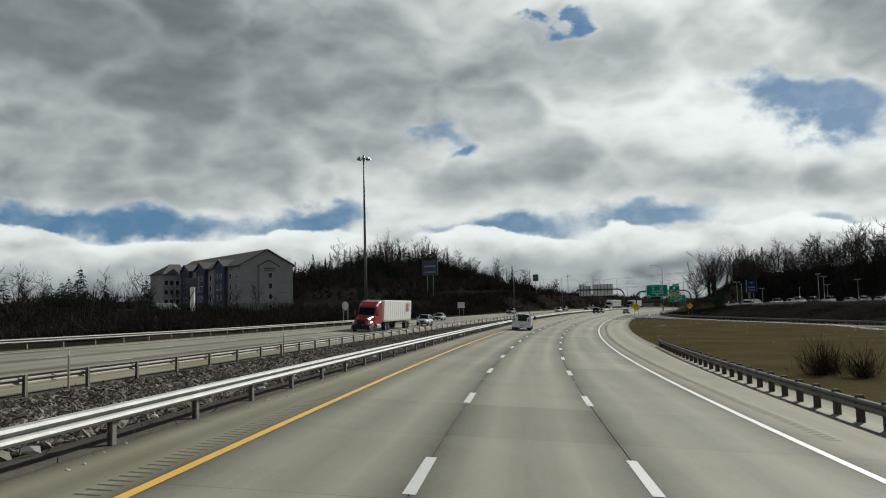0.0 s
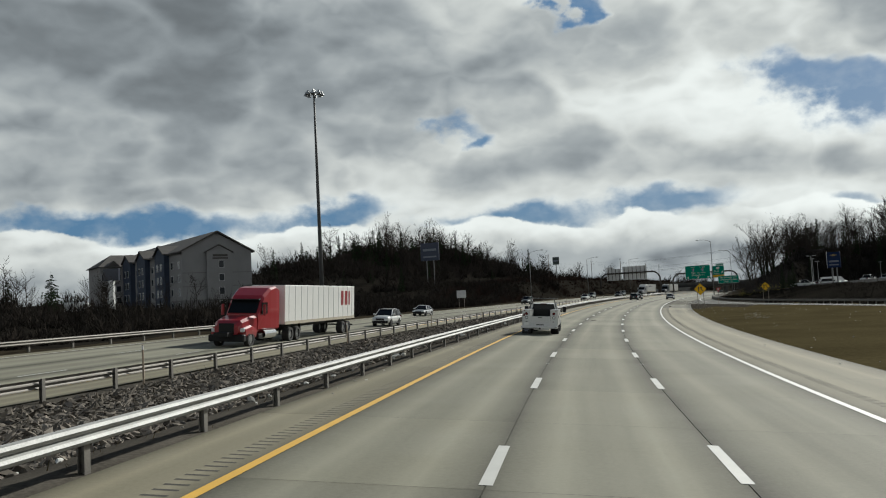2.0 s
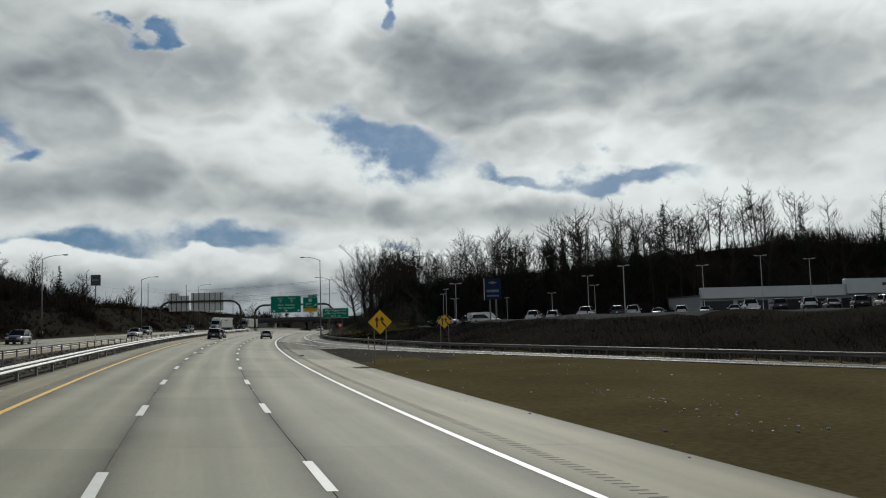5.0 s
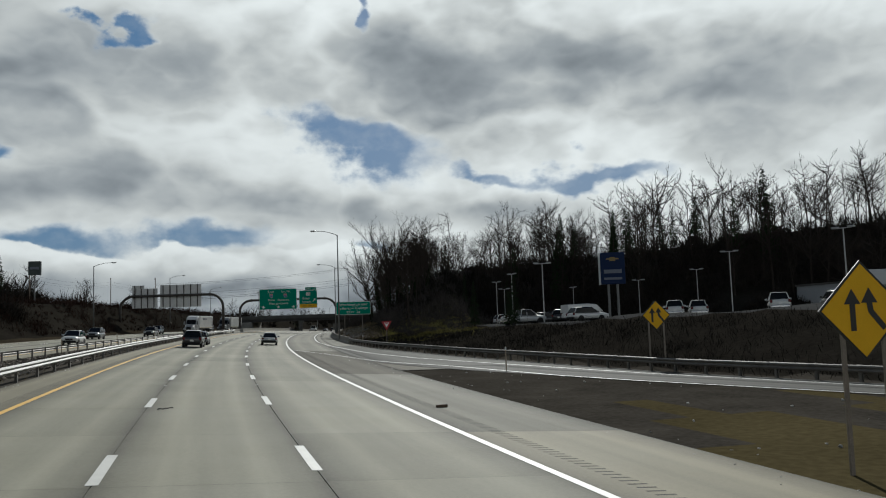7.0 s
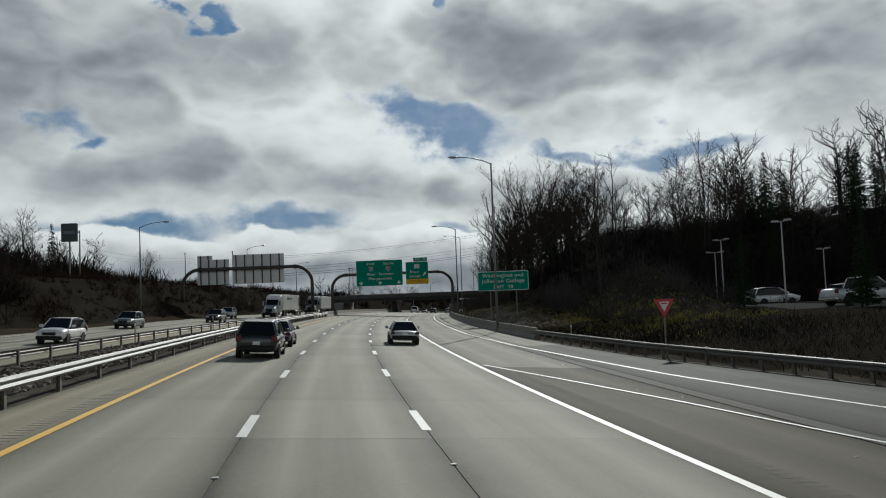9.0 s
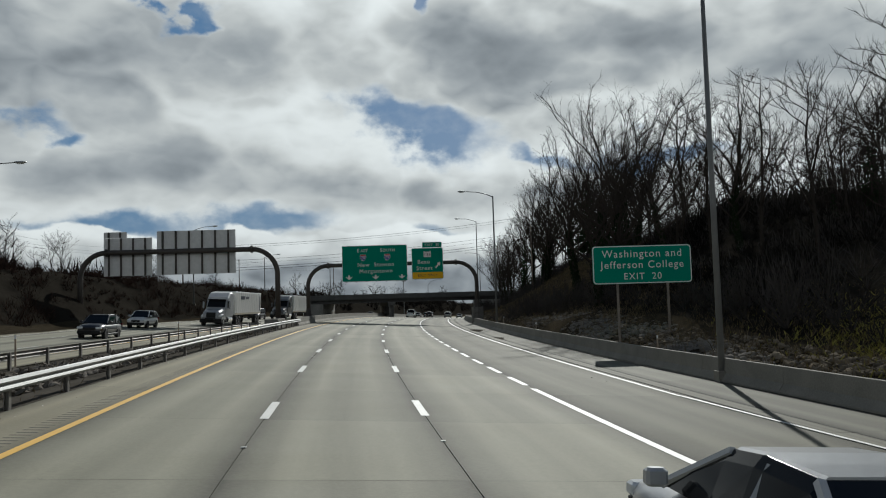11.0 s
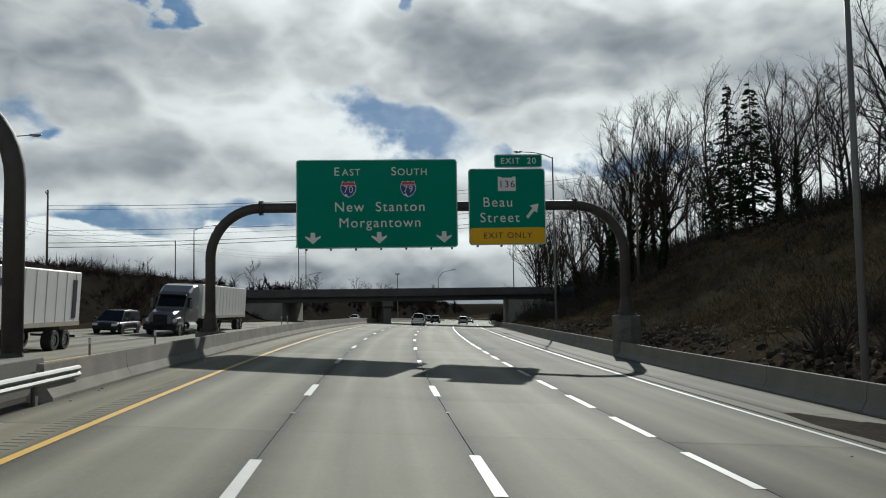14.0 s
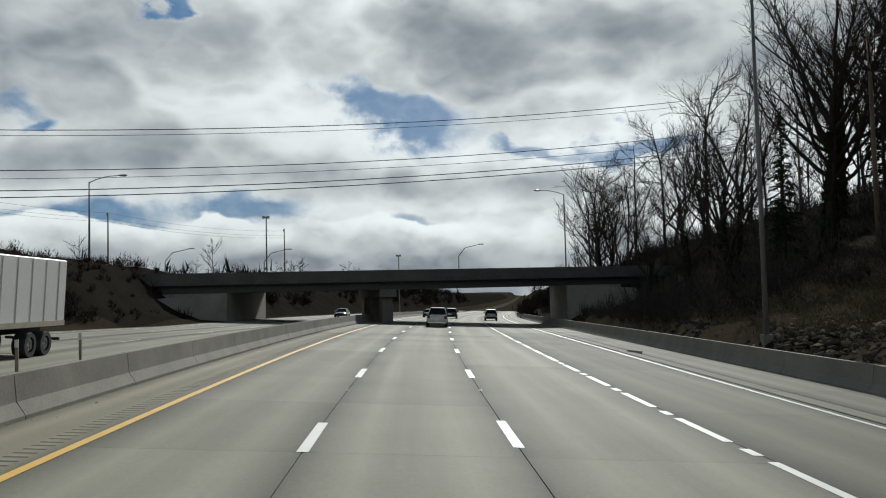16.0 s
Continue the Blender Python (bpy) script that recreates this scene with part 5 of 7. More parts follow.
    part("trunk", wood, [BARK], root, smooth=True)
    part("crown", fine, [TWIG], root)
    part("ivy", ivy, [IVY], root, "dark green ivy")
    return root


def conifer(seed, h, w):
    rng = random.Random(seed)
    wood, fine = Mesh(), Mesh()
    wood.tube([(0, 0, -0.5), (0, 0, h * 0.5), (0, 0, h)], [0.013 * h, 0.008 * h, 0.01], 7)
    tiers = int(h * 1.65)
    for k in range(tiers):
        t = k / tiers
        z = h * (0.10 + 0.88 * t)
        r = w * (1 - t) ** 0.85 * rng.uniform(0.75, 1.1) + 0.15
        n = max(5, int(10 * (1 - t)) + 3)
        for b in range(n):
            a = rng.uniform(0, 6.28)
            rr = r * rng.uniform(0.65, 1.05)
            c, sn = math.cos(a), math.sin(a)
            z = h * (0.10 + 0.88 * t) + rng.uniform(-0.3, 0.3)
            tip = Vector((c * rr, sn * rr, z - rr * rng.uniform(0.0, 0.5)))
            fine.tube([(0, 0, z), tip], [0.03, 0.008], 3, caps=False)
            for q in range(4):
                f = 0.25 + 0.75 * (q + rng.random()) / 4
                p = Vector((0, 0, z)).lerp(tip, f)
                s_ = rng.choice((-1, 1))
                ln = 0.55 * (1.15 - f) * rr * 0.5 + 0.18
                e = p + Vector((-sn * s_ * ln + c * ln * 0.5, c * s_ * ln + sn * ln * 0.5, -rng.uniform(0.0, 0.25)))
                side = (e - p).cross(Vector((0, 0, 1))).normalized() * 0.13
                dn = Vector((0, 0, -0.16))
                fine.add([p - side, p + side, e + side * 0.5, e - side * 0.5], [(0, 1, 2, 3)])
                fine.add([p, p + dn, e + dn * 0.5, e], [(0, 1, 2, 3)])
    root = thing("conifer", "dark green conifer with drooping branches", "tree", "conifers")
    part("trunk", wood, [BARK], root, smooth=True)
    part("crown", fine, [NEEDLE], root)
    return root


rng = random.Random(5)
KINDS = [bare_tree(11, 17, 0.36, thick=1.25), bare_tree(12, 19, 0.34, thick=1.25), bare_tree(13, 16, 0.40, thick=1.25), bare_tree(14, 20, 0.33, 17), bare_tree(15, 15, 0.42), bare_tree(16, 18, 0.30)]
FAR = [bare_tree(41, 17, 0.38, 11, 0.05, 4, 3, 2.2), bare_tree(42, 18, 0.36, 12, 0.05, 4, 3, 2.2), bare_tree(43, 15, 0.42, 11, 0.05, 4, 3, 2.2), bare_tree(44, 16, 0.38, 10, 0.05, 4, 3, 2.2)]
OAKS = [bare_tree(21, 13, 0.42, 14, 0.02, 5, 5), bare_tree(22, 12, 0.45, 14, 0.02, 5, 5)]
BROAD = [spreading_tree(51, 17, 0.40, 900), spreading_tree(52, 16, 0.44, 260), spreading_tree(53, 18, 0.38, 420)]
TALL = {o.name: h for o, h in zip(KINDS + FAR + BROAD, (17, 19, 16, 20, 15, 18, 17, 18, 15, 16, 17, 16, 18))}
PINES = [conifer(61, 9, 3.6), conifer(62, 8, 3.2)]
SPRUCE = [conifer(31, 15, 2.9), conifer(32, 13, 3.2), conifer(33, 17, 2.6)]


class Planter:
    def __init__(self, kinds):
        self.kinds, self.used, self.wood = kinds, set(), []

    def put(self, kind, s, u, size, dz=0.0, turn=0.0):
        ob = kind
        m = stand(s, u, dz, turn)
        if kind.name in self.used and kind in FAR:
            self.wood.append((kind, m @ Matrix.Diagonal((size, size, size * rng.uniform(0.94, 1.08), 1))))
            return None
        if kind.name in self.used:
            ob = copy_thing(kind, m)
        self.used.add(kind.name)
        ob.matrix_basis = m @ Matrix.Diagonal((size, size, size * rng.uniform(0.94, 1.08), 1))
        return ob


plant = Planter(KINDS)
# hillside right of the road
n = 0
while n < 150:
    s = rng.uniform(288, 520)
    d = 8 + 115 * rng.random() ** 1.7
    u = float(edge_right(s)) + d
    if s < 332 and 30 < u < 72 or 356 < s < 424 and d < 21 or 420 < s < 475 and d < 15:
        continue
    if d < 11 + 4 * step(420, 330, s):
        if rng.random() < 0.75:
            continue
    kind = rng.choice((KINDS + BROAD) if d < 32 else KINDS if d < 45 else FAR)
    top = rng.uniform(21, 26) + 4 * float(step(410, 430, s)) + 0.09 * max(d - 25, 0)
    size = min(max((top - float(rise(s, u))) / TALL[kind.name], 0.5), 1.1)
    plant.put(kind, s, u, min(size, 0.75) if s < 332 and d < 40 else size, 0, rng.uniform(0, 360))
    n += 1
# wood behind the car lot
for _ in range(85):
    u = rng.uniform(60, 215)
    s = 292 + rng.uniform(-12, 60) - 12 * step(120, 200, u) + 40 * step(88, 70, u)
    plant.put(rng.choice(FAR), s, u, rng.uniform(0.72, 1.0), 0, rng.uniform(0, 360))
for s, u, k in ((332, 50, 0.5), (338, 64, 0.6), (334, 78, 0.6), (306, 88, 0.9), (303, 93, 1.0), (316, 100, 1.0), (326, 40, 0.45), (460, 48, 1.1), (298, 120, 0.9), (306, 132, 1.0), (300, 150, 1.0)):
    plant.put(rng.choice(SPRUCE), s, u, k, 0, rng.uniform(0, 360))
for _ in range(16):
    plant.put(rng.choice(SPRUCE), rng.uniform(324, 356), rng.uniform(52, 100), rng.uniform(0.5, 0.8), 0, rng.uniform(0, 360))
# near trees on the slope by the bridge: station, offset, height over the road
for s, u, top in ((341, 26, 24), (350, 27, 25), (357, 25, 24), (366, 34, 26), (375, 37, 24), (386, 38, 23), (398, 39, 22), (420, 36, 28), (427, 31, 28), (432, 28, 29), (437, 31, 29), (441, 34, 31), (447, 27, 23), (454, 25, 18), (460, 22.5, 13), (336, 29, 23), (330, 33, 22), (322, 30, 18), (404, 38, 26), (414, 40, 29), (436, 23, 18)):
    kind = rng.choice(BROAD)
    plant.put(kind, s, u, max((top - float(rise(s, u))) / TALL[kind.name], 0.45), 0, rng.uniform(0, 360))
for s, u, k in ((276.5, 31.5, 0.42), (262.5, 32.5, 0.36), (263.5, 33.5, 0.40), (428, 40, 1.2), (413, 37, 1.25), (436, 27, 0.7)):
    plant.put(rng.choice(SPRUCE), s, u, k, 0, rng.uniform(0, 360))
# left hill
for _ in range(8):
    plant.put(rng.choice(SPRUCE), 392 + rng.uniform(-60, 50), -118 + rng.uniform(-22, 22), rng.uniform(0.5, 0.8), 0, rng.uniform(0, 360))
for _ in range(110):
    s, u = 385 + rng.gauss(0, 48), -140 + min(rng.gauss(0, 26), 60)
    plant.put(rng.choice(FAR if rng.random() < 0.72 else SPRUCE), s, u, rng.uniform(0.55, 0.85), 0, rng.uniform(0, 360))
for _ in range(26):
    plant.put(rng.choice(FAR + SPRUCE), 392 + rng.gauss(0, 22), -136 + rng.gauss(0, 12), rng.uniform(0.75, 1.0), 0, rng.uniform(0, 360))
plant.put(BROAD[0], 383.4, -144.9, 1.12, 0, 30)
plant.put(BROAD[2], 400.8, -131.9, 1.1, 0, 80)
for _ in range(34):
    s, u = rng.uniform(255, 345), rng.uniform(-105, -52)
    plant.put(rng.choice(FAR + SPRUCE[:1]), s, u, rng.uniform(0.35, 0.62), 0, rng.uniform(0, 360))
for _ in range(22):
    plant.put(rng.choice(PINES), 385 + rng.gauss(0, 45), -125 + rng.uniform(-25, 25), rng.uniform(0.7, 1.1), 0, rng.uniform(0, 360))
# round the hotel and the far left skyline
for s, u, k in ((180, -109, 1.0), (176, -105, 0.62), (186, -126, 0.8), (175, -131, 0.6), (168, -118, 1.15), (160, -116, 0.95), (150, -110, 0.8), (171, -124, 1.0), (140, -112, 0.9)):
    plant.put(rng.choice(PINES), s, u, k, 0, rng.uniform(0, 360))
for _ in range(34):
    u = rng.uniform(-260, -95)
    s = rng.uniform(120, 190) + (rng.uniform(80, 150) if rng.random() < 0.4 else 0)
    if 195 < s < 290 and u > -150:
        continue
    plant.put(rng.choice(OAKS[:1] + FAR), s, u, rng.uniform(0.38, 0.62), 0, rng.uniform(0, 360))
for _ in range(46):
    s, u = rng.uniform(55, 205), rng.uniform(-125, -50)
    if s > 150 and -112 < u < -86:
        continue
    plant.put(rng.choice(FAR), s, u, rng.uniform(0.26, 0.44), 0, rng.uniform(0, 360))
# bank top on the left and beyond the bridge
for s, u, k in ((352, -52, 0.55), (362, -58, 0.6), (385, -50, 0.6), (398, -55, 0.65), (418, -48, 0.55), (436, -52, 0.6), (344, -64, 0.6), (372, -66, 0.55), (450, -60, 0.5)):
    plant.put(rng.choice(OAKS), s, u, k, 0, rng.uniform(0, 360))
for _ in range(46):
    s = rng.uniform(660, 900)
    u = rng.choice((rng.uniform(13, 90), rng.uniform(-110, -27)))
    plant.put(rng.choice(FAR), s, u, rng.uniform(0.45, 0.75), 0, rng.uniform(0, 360))
for _ in range(40):
    s = rng.uniform(525, 700)
    u = rng.choice((rng.uniform(18, 75), rng.uniform(-85, -34)))
    plant.put(rng.choice(FAR), s, u, rng.uniform(0.4, 0.75), 0, rng.uniform(0, 360))


def far_wood():
    """The distant trees, joined: trunks and twigs in one mesh."""
    V, F, K, n = [], [], [], 0
    for kind, m in plant.wood:
        for q, ob in enumerate(sorted(kind.children, key=lambda o: o.name, reverse=True)):
            me = ob.data
            co = np.empty(len(me.vertices) * 3)
            me.vertices.foreach_get("co", co)
            mm = np.array(m)
            V.append(co.reshape(-1, 3) @ mm[:3, :3].T + mm[:3, 3])
            F.extend(tuple(n + i for i in p.vertices) for p in me.polygons)
            K.extend([q] * len(me.polygons))
            n += len(me.vertices)
    me = bpy.data.meshes.new("distant_trees")
    me.from_pydata(np.concatenate(V).tolist(), [], F)
    me.materials.append(BARK), me.materials.append(TWIG)
    me.polygons.foreach_set("material_index", K)
    return tagged(new("distant_trees", me), "leafless woodland of many grey-brown trees", "trees", kind="stuff")


far_wood()


def thicket(name, label, count, spot, height, material, seed, width=0.035, lean=0.5, clump=6):
    """Many upright stems and twigs, each a thin crossed blade."""
    g = np.random.default_rng(seed)
    s, u = spot(g, count // clump)
    s, u = np.repeat(s, clump) + g.normal(0, 0.5, len(s) * clump), np.repeat(u, clump) + g.normal(0, 0.5, len(u) * clump)
    hh = np.repeat(height * g.uniform(0.45, 1.15, len(s) // clump), clump) * g.uniform(0.5, 1.1, len(s))
    P0 = at(s, u, -0.15)
    d = np.stack([g.normal(0, lean, len(s)), g.normal(0, lean, len(s)), np.ones(len(s))], -1) * hh[:, None]
    start = np.where(g.random(len(s)) < 0.5, 0.0, g.uniform(0, 0.6, len(s)))[:, None]
    a = g.uniform(0, math.pi, len(s))
    w = np.stack([np.cos(a), np.sin(a), 0 * a], -1) * (width * g.uniform(0.6, 1.4, len(s)))[:, None]
    A = P0 + d * start
    V = np.stack([A - w, A + w, A + d * 0.7 + w * 0.5, A + d * 0.7 - w * 0.5], 1).reshape(-1, 3)
    me = bpy.data.meshes.new(name)
    me.from_pydata(V.tolist(), [], np.arange(len(V)).reshape(-1, 4).tolist())
    me.materials.append(material)
    return tagged(new(name, me), label, "brush", kind="stuff")


def bushes(name, label, count, spot, height, material, seed, width=0.03, clump=45, wide=0.62):
    """Rounded bare bushes: stems fan out from a root, twigs fill a ragged dome; each a pointed blade."""
    g = np.random.default_rng(seed)
    s, u = spot(g, count // clump)
    n = len(s)
    H = height * g.uniform(0.45, 1.15, n) * (0.8 + 0.4 * np.sin(s / 7.0 + u / 11.0))
    W = H * wide * g.uniform(0.75, 1.3, n)
    root = np.repeat(at(s, u, -0.12), clump, 0)
    H, W = np.repeat(H, clump), np.repeat(W, clump)
    k = n * clump
    a, c = g.uniform(0, 2 * math.pi, k), g.uniform(0.06, 1.0, k)
    q = np.sqrt(1 - c * c)
    tip = np.stack([W * q * np.cos(a), W * q * np.sin(a), H * c], -1) * g.uniform(0.72, 1.10, k)[:, None]
    stem = g.random(k) < 0.3
    tip = tip + g.normal(0, 0.10, (k, 3)) * H[:, None]
    tip[:, 2] = np.maximum(tip[:, 2], 0.05)
    start = tip * np.where(stem, 0.0, g.uniform(0.30, 0.75, k))[:, None] + np.where(stem, 0.0, 0.09)[:, None] * g.normal(0, 1, (k, 3)) * H[:, None]
    start[:, 2] = np.maximum(start[:, 2], 0.0)
    b = g.uniform(0, math.pi, k)
    w = np.stack([np.cos(b), np.sin(b), 0 * b], -1) * (width * g.uniform(0.6, 1.4, k))[:, None]
    V = np.stack([root + start - w, root + start + w, root + tip], 1).reshape(-1, 3)
    me = bpy.data.meshes.new(name)
    me.from_pydata(V.tolist(), [], np.arange(len(V)).reshape(-1, 3).tolist())
    me.materials.append(material)
    return tagged(new(name, me), label, "brush", kind="stuff")


def slope_right(g, n):
    s = g.uniform(276, 520, n)
    u = edge_right(s) + 3 + 5.5 * step(350, 335, s) + 19 * step(360, 376, s) * step(428, 412, s) + 60 * g.random(n) ** 1.5
    return np.where((s < 316) & (u > 36), s + 60, s), u


def slope_foot(g, n):
    s = g.uniform(280, 500, n)
    return s, edge_right(s) + 2.0 + (12 + 8 * step(345, 365, s)) * g.random(n)


def lot_bank(g, n):
    s = g.uniform(120, 285, n)
    return s, edge_right(s) + 1.2 + 15 * g.random(n) * np.interp(s, [240, 285], [1.0, 0.6])


def wood_edge(g, n):
    u = g.uniform(45, 215, n)
    return 284 + 40 * step(84, 66, u) + 40 * g.random(n) + 4 * np.sin(u / 7) - 10 * step(120, 200, u), u


def far_verge(g, n):
    s = g.uniform(-60, 300, n)
    return s, outer(s) - 6 - 42 * g.random(n) ** 1.2


def far_bank(g, n):
    s = g.uniform(235, 470, n)
    return s, outer(s) - 3.0 - 26 * g.random(n)


def hill_left(g, n):
    return 392 + np.clip(g.normal(0, 62, n), -130, 150), -140 + np.clip(g.normal(0, 34, n), -90, 62)


def beyond(g, n):
    s = 500 + 480 * g.random(n)
    return s, np.where(g.random(n) < 0.5, 14.5 + 70 * g.random(n) ** 1.4, -27 - 70 * g.random(n) ** 1.4)


bushes("hillside_brush", "dense dark leafless brush covering the hillside", 150000, slope_right, 3.2, BRUSH, 1, 0.034, 50, 0.62)
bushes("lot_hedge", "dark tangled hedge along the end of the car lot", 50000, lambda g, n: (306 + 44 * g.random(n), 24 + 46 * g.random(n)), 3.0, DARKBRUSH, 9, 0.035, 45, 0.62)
bushes("slope_scrub", "low dark scrub in patches on the open slope", 14000, lambda g, n: (lambda s, c: (s, edge_right(s) + 3 + 20 * g.random(n) ** 0.8))(352 + 76 * (np.floor(g.random(n) * 19) + 0.5 + g.normal(0, 0.12, n)) / 19, 0), 0.9, BRUSH, 13, 0.02, 35, 0.8)
thicket("slope_grass", "brown dead grass on the open slope", 54000, lambda g, n: (lambda s: (s, edge_right(s) + 3.5 + 19 * g.random(n)))(g.uniform(362, 428, n)), 0.45, DRYGRASS, 10, 0.022, 0.7, 14)
thicket("slope_weeds", "dry brown weeds on the slope foot", 34000, slope_foot, 0.55, DRYGRASS, 2, 0.02, 0.6)
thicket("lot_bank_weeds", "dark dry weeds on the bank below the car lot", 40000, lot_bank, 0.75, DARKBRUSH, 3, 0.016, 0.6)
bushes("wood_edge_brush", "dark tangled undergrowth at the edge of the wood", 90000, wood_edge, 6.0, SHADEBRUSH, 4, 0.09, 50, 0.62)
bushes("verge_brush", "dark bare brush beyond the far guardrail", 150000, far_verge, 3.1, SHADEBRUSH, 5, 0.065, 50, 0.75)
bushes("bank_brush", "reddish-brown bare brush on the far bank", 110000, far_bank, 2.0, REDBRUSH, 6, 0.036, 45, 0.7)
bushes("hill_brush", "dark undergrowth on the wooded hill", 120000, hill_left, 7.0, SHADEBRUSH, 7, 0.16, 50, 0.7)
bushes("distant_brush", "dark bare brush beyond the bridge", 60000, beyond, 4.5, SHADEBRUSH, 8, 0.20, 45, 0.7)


def skyline(g, n):
    s, u = g.uniform(95, 196, n), g.uniform(-215, -108, n)
    return np.where((s > 172) & (u > -122), s - 50, s), u


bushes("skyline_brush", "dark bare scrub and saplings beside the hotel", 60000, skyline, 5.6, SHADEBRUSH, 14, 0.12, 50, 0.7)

# ---- vehicles ----
TYRE = mat("tyre_rubber", (0.018, 0.018, 0.018), 0.85, var=0.2)
RIM = mat("wheel_rim", (0.35, 0.36, 0.37), 0.35, 0.7, var=0.1)
CAR_GLASS = mat("car_glass", (0.008, 0.009, 0.010), 0.08, var=0.1, spec=0.18)
HEADLAMP = mat("headlamp", (0.6, 0.62, 0.63), 0.12, var=0.05)
TAIL = mat("tail_lamp", (0.09, 0.006, 0.008), 0.25, var=0.1)
TRIM = mat("black_plastic_trim", (0.014, 0.014, 0.014), 0.6, var=0.15, spec=0.2)
CHROME = mat("chrome", (0.6, 0.6, 0.6), 0.15, 1.0, var=0.05)


def paint(name, c, rough=0.32):
    return mat(name, c, rough, var=0.07, scale=0.8, fine=10, coat=0.5)


PAINTS = {"white": paint("white_paint", (0.54, 0.54, 0.53)), "black": paint("black_car_paint", (0.014, 0.014, 0.016)), "silver": paint("silver_paint", (0.33, 0.34, 0.35)), "grey": paint("grey_paint", (0.10, 0.105, 0.11)),
          "red": paint("red_paint", (0.26, 0.015, 0.02)), "blue": paint("blue_paint", (0.02, 0.04, 0.10)), "tan": paint("tan_paint", (0.24, 0.20, 0.15))}


def wheel(root, x, y, r, w=0.24, side=1):
    t = part("wheel", Mesh().wheel((x, y, r), r, w, 22, 0, r * 0.60), [TYRE], root)
    rim = Mesh().wheel((x, y, r), r * 0.60, w * 0.7, 18)
    for k in range(5):
        a = k * 2 * math.pi / 5
        rim.box((x + side * w * 0.38, y + math.cos(a) * r * 0.32, r + math.sin(a) * r * 0.32), (0.03, 0.07 + 0.10 * abs(math.cos(a)), 0.07 + 0.10 * abs(math.sin(a))))
    part("rim", rim, [RIM], t)
    return t


def rounded(x, z0, z1, y, k=0.12, bulge=0.03):
    """Half-width x from z0 to z1, corners eased: a closed ring across the car at y."""
    pts = [(-x + k, z0), (x - k, z0), (x, z0 + k), (x + bulge, (z0 + z1) / 2), (x, z1 - k), (x - k, z1), (-x + k, z1), (-x, z1 - k), (-x - bulge, (z0 + z1) / 2), (-x, z0 + k)]
    return [(a, y, b) for a, b in pts]


def ring(y, z0, z1, x, p=3.4):
    """A closed, softly squared ring across the car at y."""
    out = []
    for k in range(16):
        a = (k + 0.5) * math.pi / 8
        c, sn = math.cos(a), math.sin(a)
        out.append((x * math.copysign(abs(c) ** (2 / p), c), y, (z0 + z1) / 2 + (z1 - z0) / 2 * math.copysign(abs(sn) ** (2 / p), sn)))
    return out


